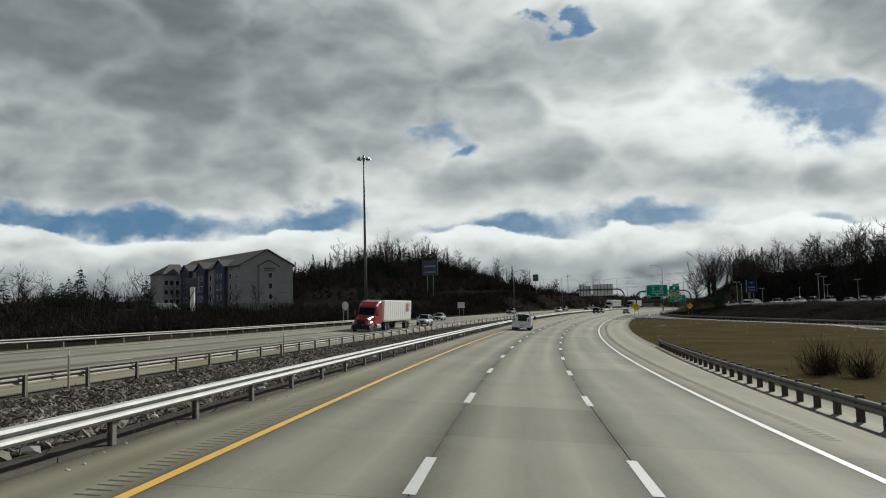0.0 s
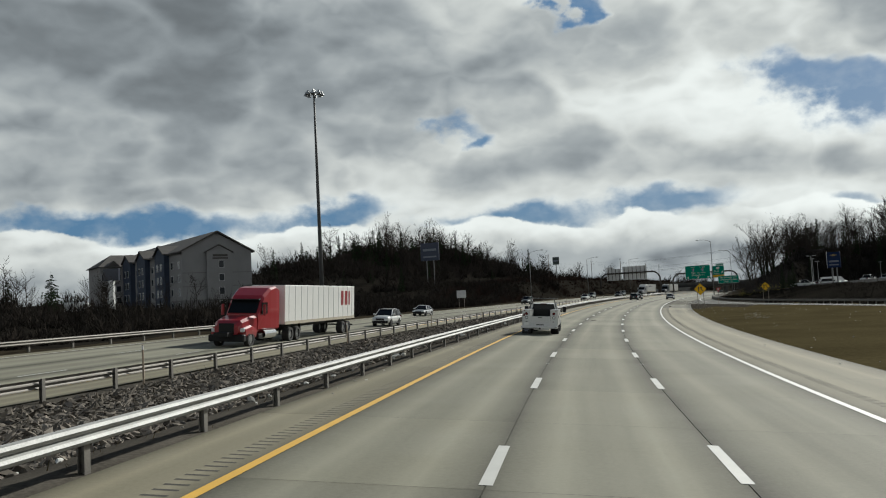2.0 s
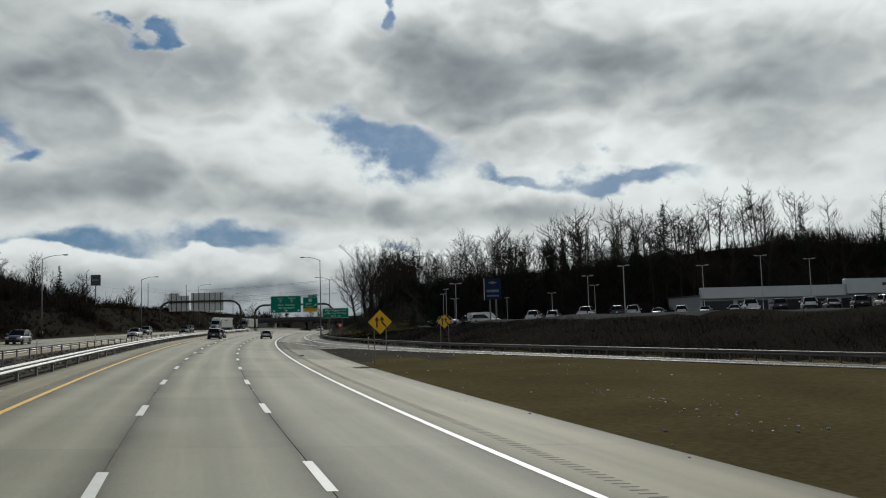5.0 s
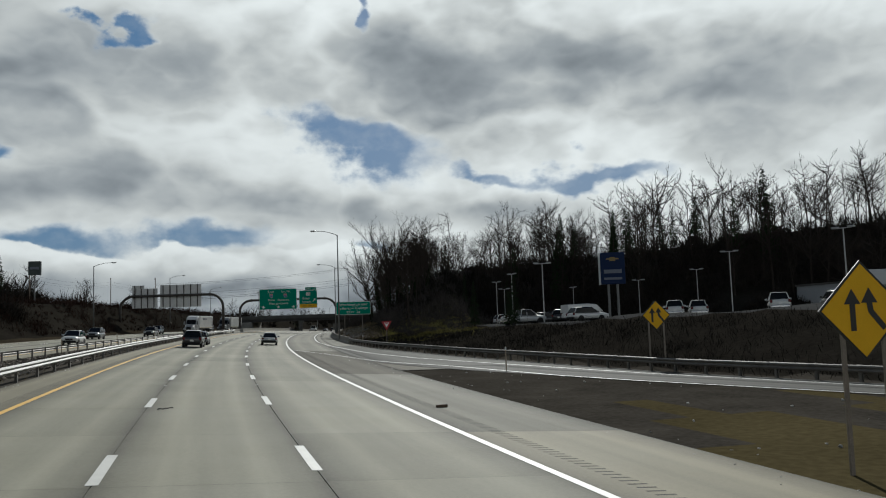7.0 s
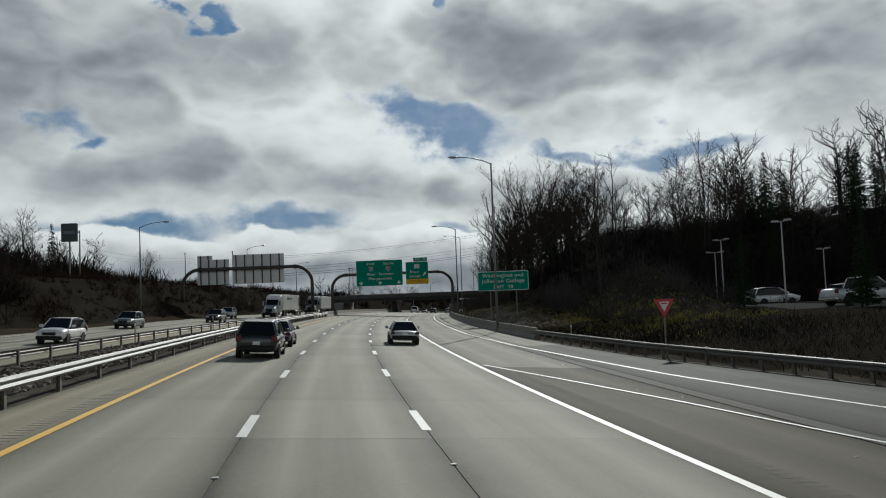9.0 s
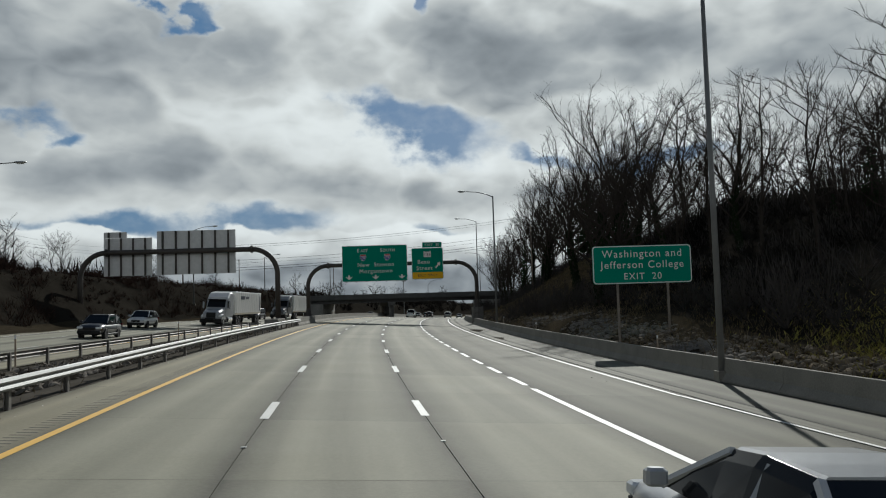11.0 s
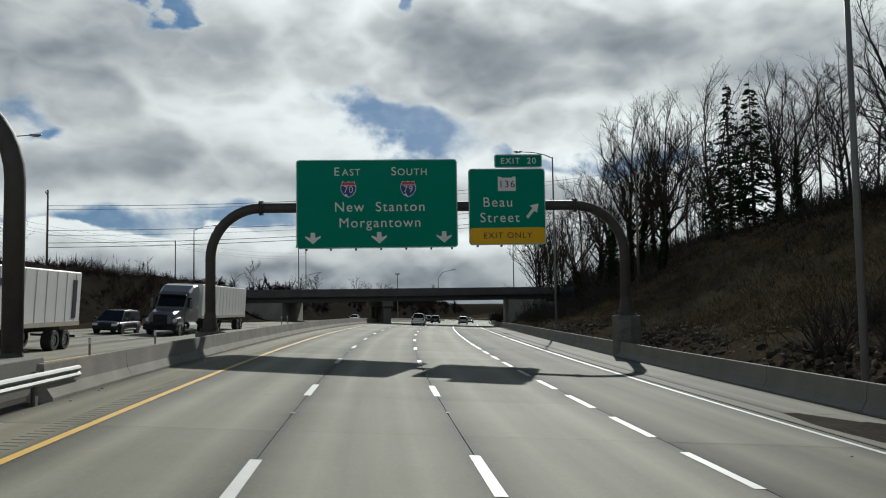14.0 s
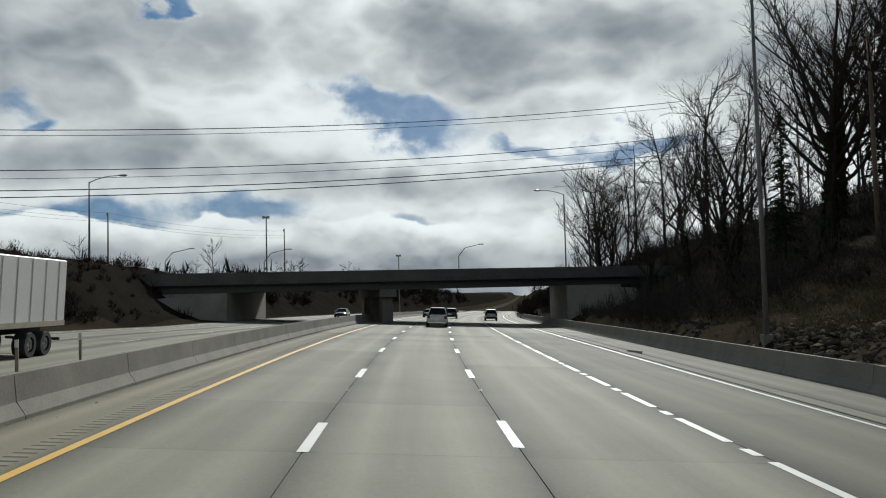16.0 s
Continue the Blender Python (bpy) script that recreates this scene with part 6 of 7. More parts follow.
def car(kind, colour, label):
    """kind: suv, sedan, pickup, van. The nose looks along +y."""
    spec = {"suv": (4.75, 1.88, 1.72, 0.34), "sedan": (4.75, 1.84, 1.45, 0.32), "pickup": (5.75, 1.98, 1.88, 0.39), "van": (5.15, 1.98, 1.76, 0.34), "cargo": (5.9, 2.05, 2.25, 0.36)}[kind]
    L_, W_, H_, R_ = spec
    root = thing({"suv": "suv", "sedan": "car", "pickup": "pickup_truck", "van": "minivan", "cargo": "cargo_van"}[kind], label, {"suv": "car", "sedan": "car", "pickup": "pickup truck", "van": "minivan", "cargo": "van"}[kind], "vehicles")
    hw, f, b = W_ / 2, L_ / 2, -L_ / 2
    belt = {"suv": 1.10, "sedan": 0.92, "pickup": 1.16, "van": 1.02, "cargo": 1.25}[kind]
    hood = {"suv": 1.08, "sedan": 0.86, "pickup": 1.14, "van": 0.96, "cargo": 1.15}[kind]
    z0 = 0.30
    tail = belt if kind != "sedan" else belt - 0.03
    rings = [ring(b, z0 + 0.20, tail * 0.86, hw * 0.80), ring(b + 0.07, z0 + 0.08, tail * 0.95, hw * 0.90), ring(b + 0.30, z0 - 0.02, tail, hw * 0.975), ring(b + 0.95, z0 - 0.06, belt + 0.01, hw), ring(0, z0 - 0.08, belt, hw),
             ring(f - 1.55, z0 - 0.06, belt - 0.01, hw), ring(f - 1.20, z0 - 0.05, hood + 0.03, hw * 0.995), ring(f - 0.60, z0 - 0.04, hood, hw * 0.975), ring(f - 0.20, z0 - 0.01, hood * 0.92, hw * 0.92), ring(f - 0.05, z0 + 0.05, hood * 0.80, hw * 0.85), ring(f, z0 + 0.14, hood * 0.68, hw * 0.76)]
    part("body", Mesh().loft(rings, True, True), [colour], root, smooth=True)
    # cabin: stations of y, half width at the belt, roof height
    cab = {"suv": ((b + 0.12, belt, 0.88), (b + 0.50, H_ - 0.08, 0.76), (b + 1.4, H_, 0.78), (0.30, H_ - 0.02, 0.78), (1.20, belt, 0.88)),
           "sedan": ((b + 0.65, belt, 0.84), (b + 1.45, H_ - 0.04, 0.68), (-0.15, H_, 0.70), (0.35, H_ - 0.04, 0.70), (1.3, belt, 0.84)),
           "pickup": ((-0.75, belt, 0.86), (-0.55, H_ - 0.05, 0.76), (0.2, H_, 0.77), (0.75, H_ - 0.03, 0.76), (1.55, belt, 0.86)),
           "van": ((b + 0.12, belt, 0.88), (b + 0.4, H_ - 0.06, 0.78), (-0.6, H_, 0.78), (0.7, H_ - 0.05, 0.76), (1.75, belt, 0.86)),
           "cargo": ((b + 0.03, belt, 0.95), (b + 0.08, H_ - 0.08, 0.88), (0.0, H_, 0.88), (1.2, H_ - 0.12, 0.84), (2.0, belt, 0.88))}[kind]
    sec = []
    for y, z, k in cab:
        hz_ = max(z, belt + 0.01)
        wt = hw * k
        wb = hw * (0.93 if kind != "cargo" else 0.98)
        sec.append([(-wb, y, belt - 0.03), (wb, y, belt - 0.03), (wb if hz_ < belt + 0.05 else wt + 0.04, y, max(belt, hz_ - 0.10)), (wt - 0.05, y, hz_), (-wt + 0.05, y, hz_), (-wb if hz_ < belt + 0.05 else -wt - 0.04, y, max(belt, hz_ - 0.10))])
    part("cabin", Mesh().loft(sec, True, True), [colour if kind == "cargo" else CAR_GLASS], root)
    # roof skin and pillars over the glass
    rf = [[(-s_[3][0] - 0.03, s_[3][1], s_[3][2] - 0.04), (s_[3][0] + 0.03, s_[3][1], s_[3][2] - 0.04), (s_[3][0] - 0.06, s_[3][1], s_[3][2] + 0.022), (-s_[3][0] + 0.06, s_[3][1], s_[3][2] + 0.022)] for s_ in sec[1:4]]
    part("roof", Mesh().loft(rf, True, True), [colour], root)
    for sx in (-1, 1):
        for i, j in ((0, 1), (3, 4)):
            p0 = Vector((sx * hw * 0.935, sec[i][0][1], belt - 0.02)) if i == 0 else Vector((sx * (sec[3][3][0] + 0.01), sec[3][0][1], sec[3][3][2] - 0.02))
            p1 = Vector((sx * (sec[1][3][0] + 0.01), sec[1][0][1], sec[1][3][2] - 0.02)) if i == 0 else Vector((sx * hw * 0.935, sec[4][0][1], belt - 0.02))
            part("pillar", Mesh().tube([p0, p1], 0.05, 5), [colour], root)
        ym = (sec[1][0][1] + sec[3][0][1]) / 2
        part("pillar", Mesh().tube([(sx * hw * 0.945, ym, belt - 0.02), (sx * (sec[2][3][0] + 0.015), ym, H_ - 0.06)], 0.04, 5), [colour if kind != "suv" else TRIM], root)
        m_ = part("mirror", Mesh().slab((sx * (hw + 0.12), cab[4][0] - 0.25, belt + 0.10), (0.22, 0.14, 0.18), 0.03), [colour], root)
        part("headlight", Mesh().slab((sx * hw * 0.70, f - 0.10, hood * 0.74), (0.40, 0.22, 0.16), 0.03), [HEADLAMP], root)
        part("tail_light", Mesh().slab((sx * hw * 0.82, b + 0.06, belt * 0.83), (0.26, 0.16, 0.30 if kind != "sedan" else 0.18), 0.03), [TAIL], root)
        part("sill", Mesh().slab((sx * (hw - 0.03), 0, z0), (0.10, L_ * 0.5, 0.16), 0.03), [TRIM], root)
        part("door_seam", Mesh().box((sx * (hw + 0.022), ym, (belt + z0) / 2), (0.012, 0.02, belt - z0 - 0.25)), [TRIM], root)
        for y in (f - 0.95, b + 0.98):
            part("wheel_arch", Mesh().wheel((sx * (hw - 0.10), y, R_), R_ + 0.07, 0.235, 20, 0, 0.0), [TRIM], root)
            wheel(root, sx * (hw - 0.09), y, R_, 0.24, sx)
    part("bumper", Mesh().slab((0, f - 0.04, 0.46), (W_ * 0.88, 0.20, 0.24), 0.05), [TRIM], root)
    part("bumper", Mesh().slab((0, b + 0.04, 0.48), (W_ * 0.88, 0.20, 0.24), 0.05), [CHROME if kind == "pickup" else TRIM], root)
    part("grille", Mesh().slab((0, f - 0.03, hood * 0.66), (W_ * 0.46, 0.10, 0.20), 0.02), [TRIM], root)
    part("plate", Mesh().box((0, b - 0.03, 0.72), (0.32, 0.02, 0.15)), [SIGN_WHITE], root, "plain number plate")
    if kind == "pickup":
        part("bed", Mesh().slab((0, b + 1.05, belt + 0.005), (W_ * 0.80, 1.75, 0.02), 0.004), [TRIM], root, "dark open cargo bed")
    return root


def park(ob, s, u, turn=0.0, dz=0.0):
    """On the road or ground, leaning with it."""
    a, b = Vector(at(s - 1, u)), Vector(at(s + 1, u))
    c, d = Vector(at(s, u - 0.8)), Vector(at(s, u + 0.8))
    y, x = (b - a).normalized(), (d - c).normalized()
    z = x.cross(y).normalized()
    x = y.cross(z)
    m = Matrix(((x.x, y.x, z.x, 0), (x.y, y.y, z.y, 0), (x.z, y.z, z.z, 0), (0, 0, 0, 1)))
    ob.matrix_basis = Matrix.Translation(at(s, u, dz)) @ m @ Matrix.Rotation(radians(-turn), 4, "Z")
    return ob


def again(ob, s, u, turn=0.0):
    return park(copy_thing(ob, Matrix()), s, u, turn)


suv_black = park(car("suv", PAINTS["black"], "black suv with dark windows on the highway"), 254.0, -3.6)
sedan_dark = park(car("sedan", PAINTS["grey"], "dark grey sedan on the highway"), 263.5, -3.7)
sedan_silver = park(car("sedan", PAINTS["silver"], "silver four-door sedan on the highway"), 268.0, 3.9)
suv_grey = park(car("suv", PAINTS["grey"], "grey suv on the road ahead"), 540.0, -2.8)
suv_white = park(car("suv", PAINTS["white"], "white suv on the far carriageway"), 273.0, -19.3, 180)
pick_white = park(car("pickup", PAINTS["white"], "white pickup truck on the road ahead"), 456.0, 0.6)
again(suv_white, 500.0, 7.4)
again(sedan_dark, 520.0, -3.4)
again(suv_black, 512.0, 1.0)
again(sedan_silver, 552.0, 7.6)
again(suv_white, 129.0, -22.0, 180)
again(sedan_silver, 158.0, -26.2, 180)
again(suv_grey, 301.0, -23.2, 180)
again(suv_black, 324.0, -19.4, 180)
again(suv_grey, 228.0, -24.6, 180)
again(sedan_silver, 500.0, -15.5, 180)
park(car("van", PAINTS["black"], "black minivan on the far carriageway"), 392.0, -20.6, 180)
again(suv_white, 345.0, -22.6, 180)
# parked in the lot
lot_kinds = [suv_white, pick_white, suv_black, sedan_silver, suv_grey, sedan_dark]
lr = random.Random(9)
for k, (s, u, t_) in enumerate(((258.5, 41, 80), (249.7, 47.9, 30), (251.8, 51.9, 30), (237, 52.4, 30), (233, 55.8, 30), (236, 59.7, 30), (239.0, 65.3, 30), (238.3, 68.8, 30), (236.4, 72.0, 30), (232.9, 75.1, 30), (222.4, 71.5, 30), (220.4, 74.7, 30), (217.5, 77.5, 30), (216.8, 80.6, 30), (213.9, 82.8, 30), (212.0, 85.4, 30), (210.2, 88.3, 30),
                              (207.5, 91.5, 30), (266.0, 40.5, 30), (287.6, 39.4, 80), (267.5, 35.8, 80), (263.5, 53.5, 75), (282, 44, 75), (205, 94.6, 30))):
    kind = [0, 1, 1, 1, 2, 1, 3, 0, 3, 3, 1, 2, 0, 3, 2, 0, 4, 0, 2, 0, 1, 3, 2, 1][k]
    o = again(lot_kinds[kind], s, u, t_ + lr.uniform(-5, 5))
    tagged(o, ("white suv", "white pickup truck", "black suv", "silver sedan", "grey suv", "dark grey sedan")[kind] + " parked in the car lot", group="parked cars")
for s, u in ((263.0, 42.5),):
    v = park(car("cargo", PAINTS["white"], "white cargo van parked at the edge of the lot"), s, u, 80)
    tagged(v, group="parked cars")
park(car("cargo", PAINTS["white"], "white cargo van parked beside the hotel"), 181.0, -103.0, 70)


def service_truck(s, u):
    root = thing("service_truck", "white crew-cab utility truck with a service body and ladder rack", "utility truck")
    W = PAINTS["white"]
    L_, hw = 6.9, 1.0
    b = 0.0
    # service body, open in the middle, from y=0 to 2.75
    for sx in (-1, 1):
        cab_ = part("tool_cabinet", Mesh().slab((sx * 0.94, 1.38, 1.12), (0.50, 2.74, 1.02), 0.02), [W], root, "white side tool cabinet")
        for y0, y1, za, zb in ((0.06, 0.72, 0.70, 1.52), (0.76, 1.90, 1.12, 1.52), (1.94, 2.68, 0.70, 1.52)):
            d = part("cabinet_door", Mesh().slab((sx * 1.20, (y0 + y1) / 2, (za + zb) / 2), (0.03, y1 - y0, zb - za), 0.012), [W], cab_)
            part("latch", Mesh().slab((sx * 1.225, y0 + 0.14, (za + zb) / 2 + 0.1), (0.02, 0.09, 0.16), 0.008), [TRIM], cab_)
        part("cabinet_lid", Mesh().slab((sx * 0.94, 1.38, 1.645), (0.54, 2.78, 0.04), 0.012), [W], cab_)
        rear = part("rear_panel", Mesh().slab((sx * 0.94, -0.01, 1.06), (0.50, 0.05, 1.14), 0.012), [W], root)
        part("tail_light", Mesh().tube([(sx * 0.92, -0.035, 1.40), (sx * 0.92, -0.06, 1.40)], 0.10, 16), [TAIL], rear)
        part("reverse_light", Mesh().tube([(sx * 0.92, -0.035, 1.14), (sx * 0.92, -0.06, 1.14)], 0.10, 16), [TRIM], rear)
        part("lens", Mesh().tube([(sx * 0.92, -0.06, 1.14), (sx * 0.92, -0.068, 1.14)], 0.07, 16), [HEADLAMP], rear)
        part("marker", Mesh().box((sx * 1.05, -0.04, 1.60), (0.12, 0.03, 0.04)), [TAIL], rear)
        for y, z in ((0.02, 0.86), (0.02, 0.74)):
            part("tie_slot", Mesh().slab((sx * 0.90, -0.035, z), (0.14, 0.02, 0.035), 0.008), [TRIM], rear)
        # rack
        part("rack_post", Mesh().tube([(sx * 0.92, 2.62, 1.65), (sx * 0.90, 2.60, 1.80), (sx * 0.80, 2.34, 2.36), (sx * 0.72, 2.30, 2.42)], 0.036, 8), [GREY_POLE], root)
        part("mirror", Mesh().slab((sx * 1.38, 4.72, 1.62), (0.26, 0.14, 0.42), 0.04), [TRIM], root)
        part("mirror_arm", Mesh().tube([(sx * 0.98, 4.72, 1.42), (sx * 1.32, 4.72, 1.52)], 0.03, 6), [TRIM], root)
        for y, dual in ((1.35, True), (5.55, False)):
            xw = 1.05 if dual else 0.93
            part("wheel_arch", Mesh().wheel((sx * (xw - 0.09), y, 0.42), 0.50, 0.40, 22, 0, 0.0), [TRIM], root)
            wheel(root, sx * xw, y, 0.42, 0.27, sx)
            if dual:
                wheel(root, sx * 0.76, y, 0.42, 0.25, sx)
    part("rack_bar", Mesh().slab((0, 2.30, 2.43), (2.1, 0.13, 0.045), 0.015), [GREY_POLE], root)
    part("bed_floor", Mesh().slab((0, 1.38, 0.80), (1.40, 2.70, 0.08), 0.01), [TRIM], root, "dark bed floor")
    # bulkhead coloured black for the shade deep inside the bed
    part("bulkhead", Mesh().slab((0, 2.70, 1.25), (1.42, 0.06, 0.85), 0.01), [TRIM], root)
    tg_ = part("tailgate", Mesh().slab((0, -0.02, 1.02), (1.36, 0.06, 0.42), 0.012), [W], root)
    part("rib", Mesh().slab((0, -0.05, 0.86), (1.36, 0.03, 0.03), 0.008), [W], tg_)
    part("handle", Mesh().slab((0, -0.055, 1.14), (0.26, 0.02, 0.05), 0.008), [TRIM], tg_)
    part("rear_apron", Mesh().slab((0, -0.02, 0.64), (2.36, 0.08, 0.34), 0.012), [W], root)
    part("step_slot", Mesh().slab((0.0, -0.07, 0.66), (0.50, 0.02, 0.06), 0.01), [TRIM], root)
    part("plate", Mesh().box((-0.92, -0.055, 0.72), (0.30, 0.02, 0.15)), [SIGN_WHITE], root, "plain number plate")
    bmp = part("bumper", Mesh().loft([[(x, y, z) for y, z in ((-0.02, 0.44), (-0.26 + d, 0.43 + e), (-0.28 + d, 0.50 + e), (-0.26 + d, 0.575 + e), (-0.02, 0.58))] for x, d, e in ((-1.27, 0.10, 0.03), (-1.18, 0.0, 0.0), (-0.75, 0.015, -0.02), (-0.42, 0.03, -0.015), (-0.40, -0.03, 0.0), (0.0, 0.0, 0.0), (0.7, 0.0, -0.005), (1.14, 0.0, 0.0), (1.20, 0.06, 0.01))], True, True), [W], root, "dented white step bumper")
    part("marker", Mesh().slab((1.06, -0.285, 0.50), (0.14, 0.02, 0.08), 0.01), [CHROME], bmp)
    part("hitch_bar", Mesh().tube([(-0.42, -0.12, 0.36), (0.62, -0.12, 0.36)], 0.05, 8), [W], root, "white hitch receiver tube")
    part("tail_light", Mesh().slab((-1.08, -0.045, 1.32), (0.11, 0.03, 0.17), 0.02), [TAIL], root)
    part("hitch", Mesh().box((0, -0.30, 0.42), (0.10, 0.25, 0.10)), [TRIM], root)
    for sx in (-1, 1):
        if sx < 0:
            flap = part("mud_flap", Mesh().box((-0.92, -0.06, 0.26), (0.56, 0.02, 0.40)), [TRIM], root)
            for w_, z_ in ((0.38, 0.34), (0.22, 0.25)):
                part("bar", Mesh().box((-0.92, -0.075, z_), (w_, 0.006, 0.06)), [PALE_BARS], flap)
    part("frame", Mesh().slab((0, 3.0, 0.56), (0.9, 5.9, 0.18), 0.02), [TRIM], root)
    # crew cab and nose
    rings = [rounded(0.97, 0.45, 1.36, 2.80), rounded(0.99, 0.42, 1.38, 3.2), rounded(0.99, 0.42, 1.38, 4.9), rounded(0.98, 0.44, 1.34, 5.3), rounded(0.96, 0.48, 1.28, 6.1), rounded(0.90, 0.55, 1.15, 6.55, 0.14)]
    part("body", Mesh().loft(rings, True, True), [W], root)
    sec = []
    for y, z, k in ((2.80, 1.36, 0.93), (2.92, 2.02, 0.80), (3.4, 2.08, 0.81), (4.35, 2.05, 0.80), (5.15, 1.36, 0.92)):
        z = max(z, 1.37)
        w_ = k if z > 1.5 else 0.93
        sec.append([(-0.93, y, 1.34), (0.93, y, 1.34), (w_, y, max(1.36, z - 0.10)), (w_ - 0.06, y, z), (-w_ + 0.06, y, z), (-w_, y, max(1.36, z - 0.10))])
    part("cabin", Mesh().loft(sec, True, True), [CAR_GLASS], root)
    rf = [[(-q[3][0] - 0.05, q[3][1], q[3][2] - 0.10), (q[3][0] + 0.05, q[3][1], q[3][2] - 0.10), (q[3][0] - 0.02, q[3][1], q[3][2] + 0.03), (-q[3][0] + 0.02, q[3][1], q[3][2] + 0.03)] for q in sec[1:4]]
    part("roof", Mesh().loft(rf, True, True), [W], root)
    part("brake_light", Mesh().box((0, 2.86, 2.04), (0.45, 0.06, 0.05)), [TAIL], root)
    for sx in (-1, 1):
        for p0, p1 in (((sx * 0.935, 2.80, 1.34), (sx * 0.77, 2.92, 2.02)), ((sx * 0.92, 3.85, 1.34), (sx * 0.80, 3.85, 2.02)), ((sx * 0.78, 4.35, 2.03), (sx * 0.93, 5.15, 1.34))):
            part("pillar", Mesh().tube([p0, p1], 0.06, 6), [W], root)
        for y in (3.85, 2.95):
            part("door_seam", Mesh().box((sx * 1.022, y, 0.92), (0.012, 0.02, 0.8)), [TRIM], root)
            part("door_handle", Mesh().slab((sx * 1.035, y + 0.22, 1.22), (0.03, 0.20, 0.05), 0.01), [TRIM], root)
        part("headlight", Mesh().slab((sx * 0.74, 6.50, 1.0), (0.36, 0.2, 0.28), 0.03), [HEADLAMP], root)
    return park(root, s, u, 0)


service_truck(103.7, -3.74)


def semi(s, u, cab_paint, label, trailer_label, bars):
    """Oncoming tractor with a box trailer; the nose looks along +y, tail of the trailer at y=0."""
    root = thing("semi_truck", label, "semi truck", "semi trucks")
    box = TRAILER
    tl = 15.2
    tr = part("trailer", Mesh().slab((0, tl / 2, 2.62), (2.55, tl, 2.78), 0.03), [box], root, trailer_label)
    for k in range(13):
        for sx in (-1, 1):
            part("panel_rib", Mesh().box((sx * 1.28, 0.7 + k * 1.15, 2.66), (0.02, 0.05, 2.6)), [SHOW_WHITE], tr)
    for sx in (-1, 1):
        part("lower_rail", Mesh().box((sx * 1.285, tl / 2, 1.32), (0.03, tl, 0.22)), [mat("dusty_rail", (0.36, 0.32, 0.25), 0.7, var=0.25)] if sx < -2 else [RAIL_DUST], tr)
        for x0, z0_, w_, h_ in bars:
            part("bar", Mesh().box((sx * 1.29, x0, z0_), (0.02, w_, h_)), [bars_mat], tr)
        part("leg", Mesh().box((sx * 0.8, 11.4, 0.75), (0.14, 0.14, 1.0)), [TRIM], tr)
    part("chassis", Mesh().slab((0, tl / 2, 1.05), (1.0, tl - 1.0, 0.28), 0.02), [TRIM], tr)
    part("underride_bar", Mesh().box((0, 0.1, 0.62), (2.3, 0.1, 0.12)), [TRIM], tr)
    for y in (1.6, 2.9, 12.9, 14.2):
        for sx in (-1, 1):
            wheel(root, sx * 1.05, y, 0.51, 0.52, sx)
    # tractor from y=14.6 to 21.5
    y0 = tl + 0.9
    part("tractor_frame", Mesh().slab((0, y0 + 1.6, 0.85), (0.95, 9.0, 0.26), 0.02), [TRIM], root)
    cab_ = part("cab", Mesh().loft([rounded(1.22, 0.95, 3.75, y0, 0.12), rounded(1.24, 0.95, 3.92, y0 + 0.5, 0.12), rounded(1.24, 0.95, 3.80, y0 + 1.4, 0.14), rounded(1.20, 0.95, 3.30, y0 + 2.3, 0.16), rounded(1.14, 0.95, 2.10, y0 + 3.15, 0.12)], True, True), [cab_paint], root, smooth=False)
    part("hood", Mesh().loft([rounded(1.10, 0.80, 2.05, y0 + 3.0, 0.14), rounded(1.05, 0.75, 1.92, y0 + 4.0, 0.16), rounded(0.94, 0.75, 1.72, y0 + 5.0, 0.18), rounded(0.80, 0.80, 1.45, y0 + 5.3, 0.16)], True, True), [cab_paint], root)
    part("windshield", Mesh().loft([[(-1.02, y0 + 3.13, 2.14), (1.02, y0 + 3.13, 2.14), (1.02, y0 + 3.19, 2.14), (-1.02, y0 + 3.19, 2.14)], [(-0.98, y0 + 2.52, 3.0), (0.98, y0 + 2.52, 3.0), (0.98, y0 + 2.60, 3.0), (-0.98, y0 + 2.60, 3.0)]], True, True), [CAR_GLASS], root)
    part("grille", Mesh().slab((0, y0 + 5.28, 1.18), (1.05, 0.14, 0.72), 0.04), [TRIM], root, "dark grille with chrome edge")
    part("bumper", Mesh().slab((0, y0 + 5.15, 0.60), (2.45, 0.45, 0.45), 0.06), [TRIM], root)
    for sx in (-1, 1):
        part("fender", Mesh().loft([rounded(0.22, 0.55, 1.15, y0 + 3.5, 0.08), rounded(0.24, 0.75, 1.40, y0 + 4.2, 0.10), rounded(0.20, 0.65, 1.25, y0 + 5.0, 0.10)], True, True), [cab_paint], root).location.x = sx * 0.98
        part("headlight", Mesh().slab((sx * 0.95, y0 + 5.05, 1.10), (0.36, 0.22, 0.26), 0.04), [HEADLAMP], root)
        part("side_window", Mesh().box((sx * 1.235, y0 + 2.35, 2.45), (0.03, 0.85, 0.75)), [CAR_GLASS], root)
        part("mirror", Mesh().slab((sx * 1.50, y0 + 2.95, 2.35), (0.20, 0.12, 0.75), 0.04), [cab_paint], root)
        part("fuel_tank", Mesh().tube([(sx * 1.02, y0 + 0.6, 0.72), (sx * 1.02, y0 + 2.4, 0.72)], 0.32, 14), [CHROME], root)
        part("step", Mesh().slab((sx * 1.08, y0 + 2.9, 0.62), (0.3, 0.6, 0.3), 0.03), [TRIM], root)
        wheel(root, sx * 1.05, y0 + 4.25, 0.51, 0.32, sx)
    part("visor", Mesh().slab((0, y0 + 2.72, 3.02), (2.1, 0.30, 0.10), 0.03), [TRIM], root)
    return park(root, s, u, 180)


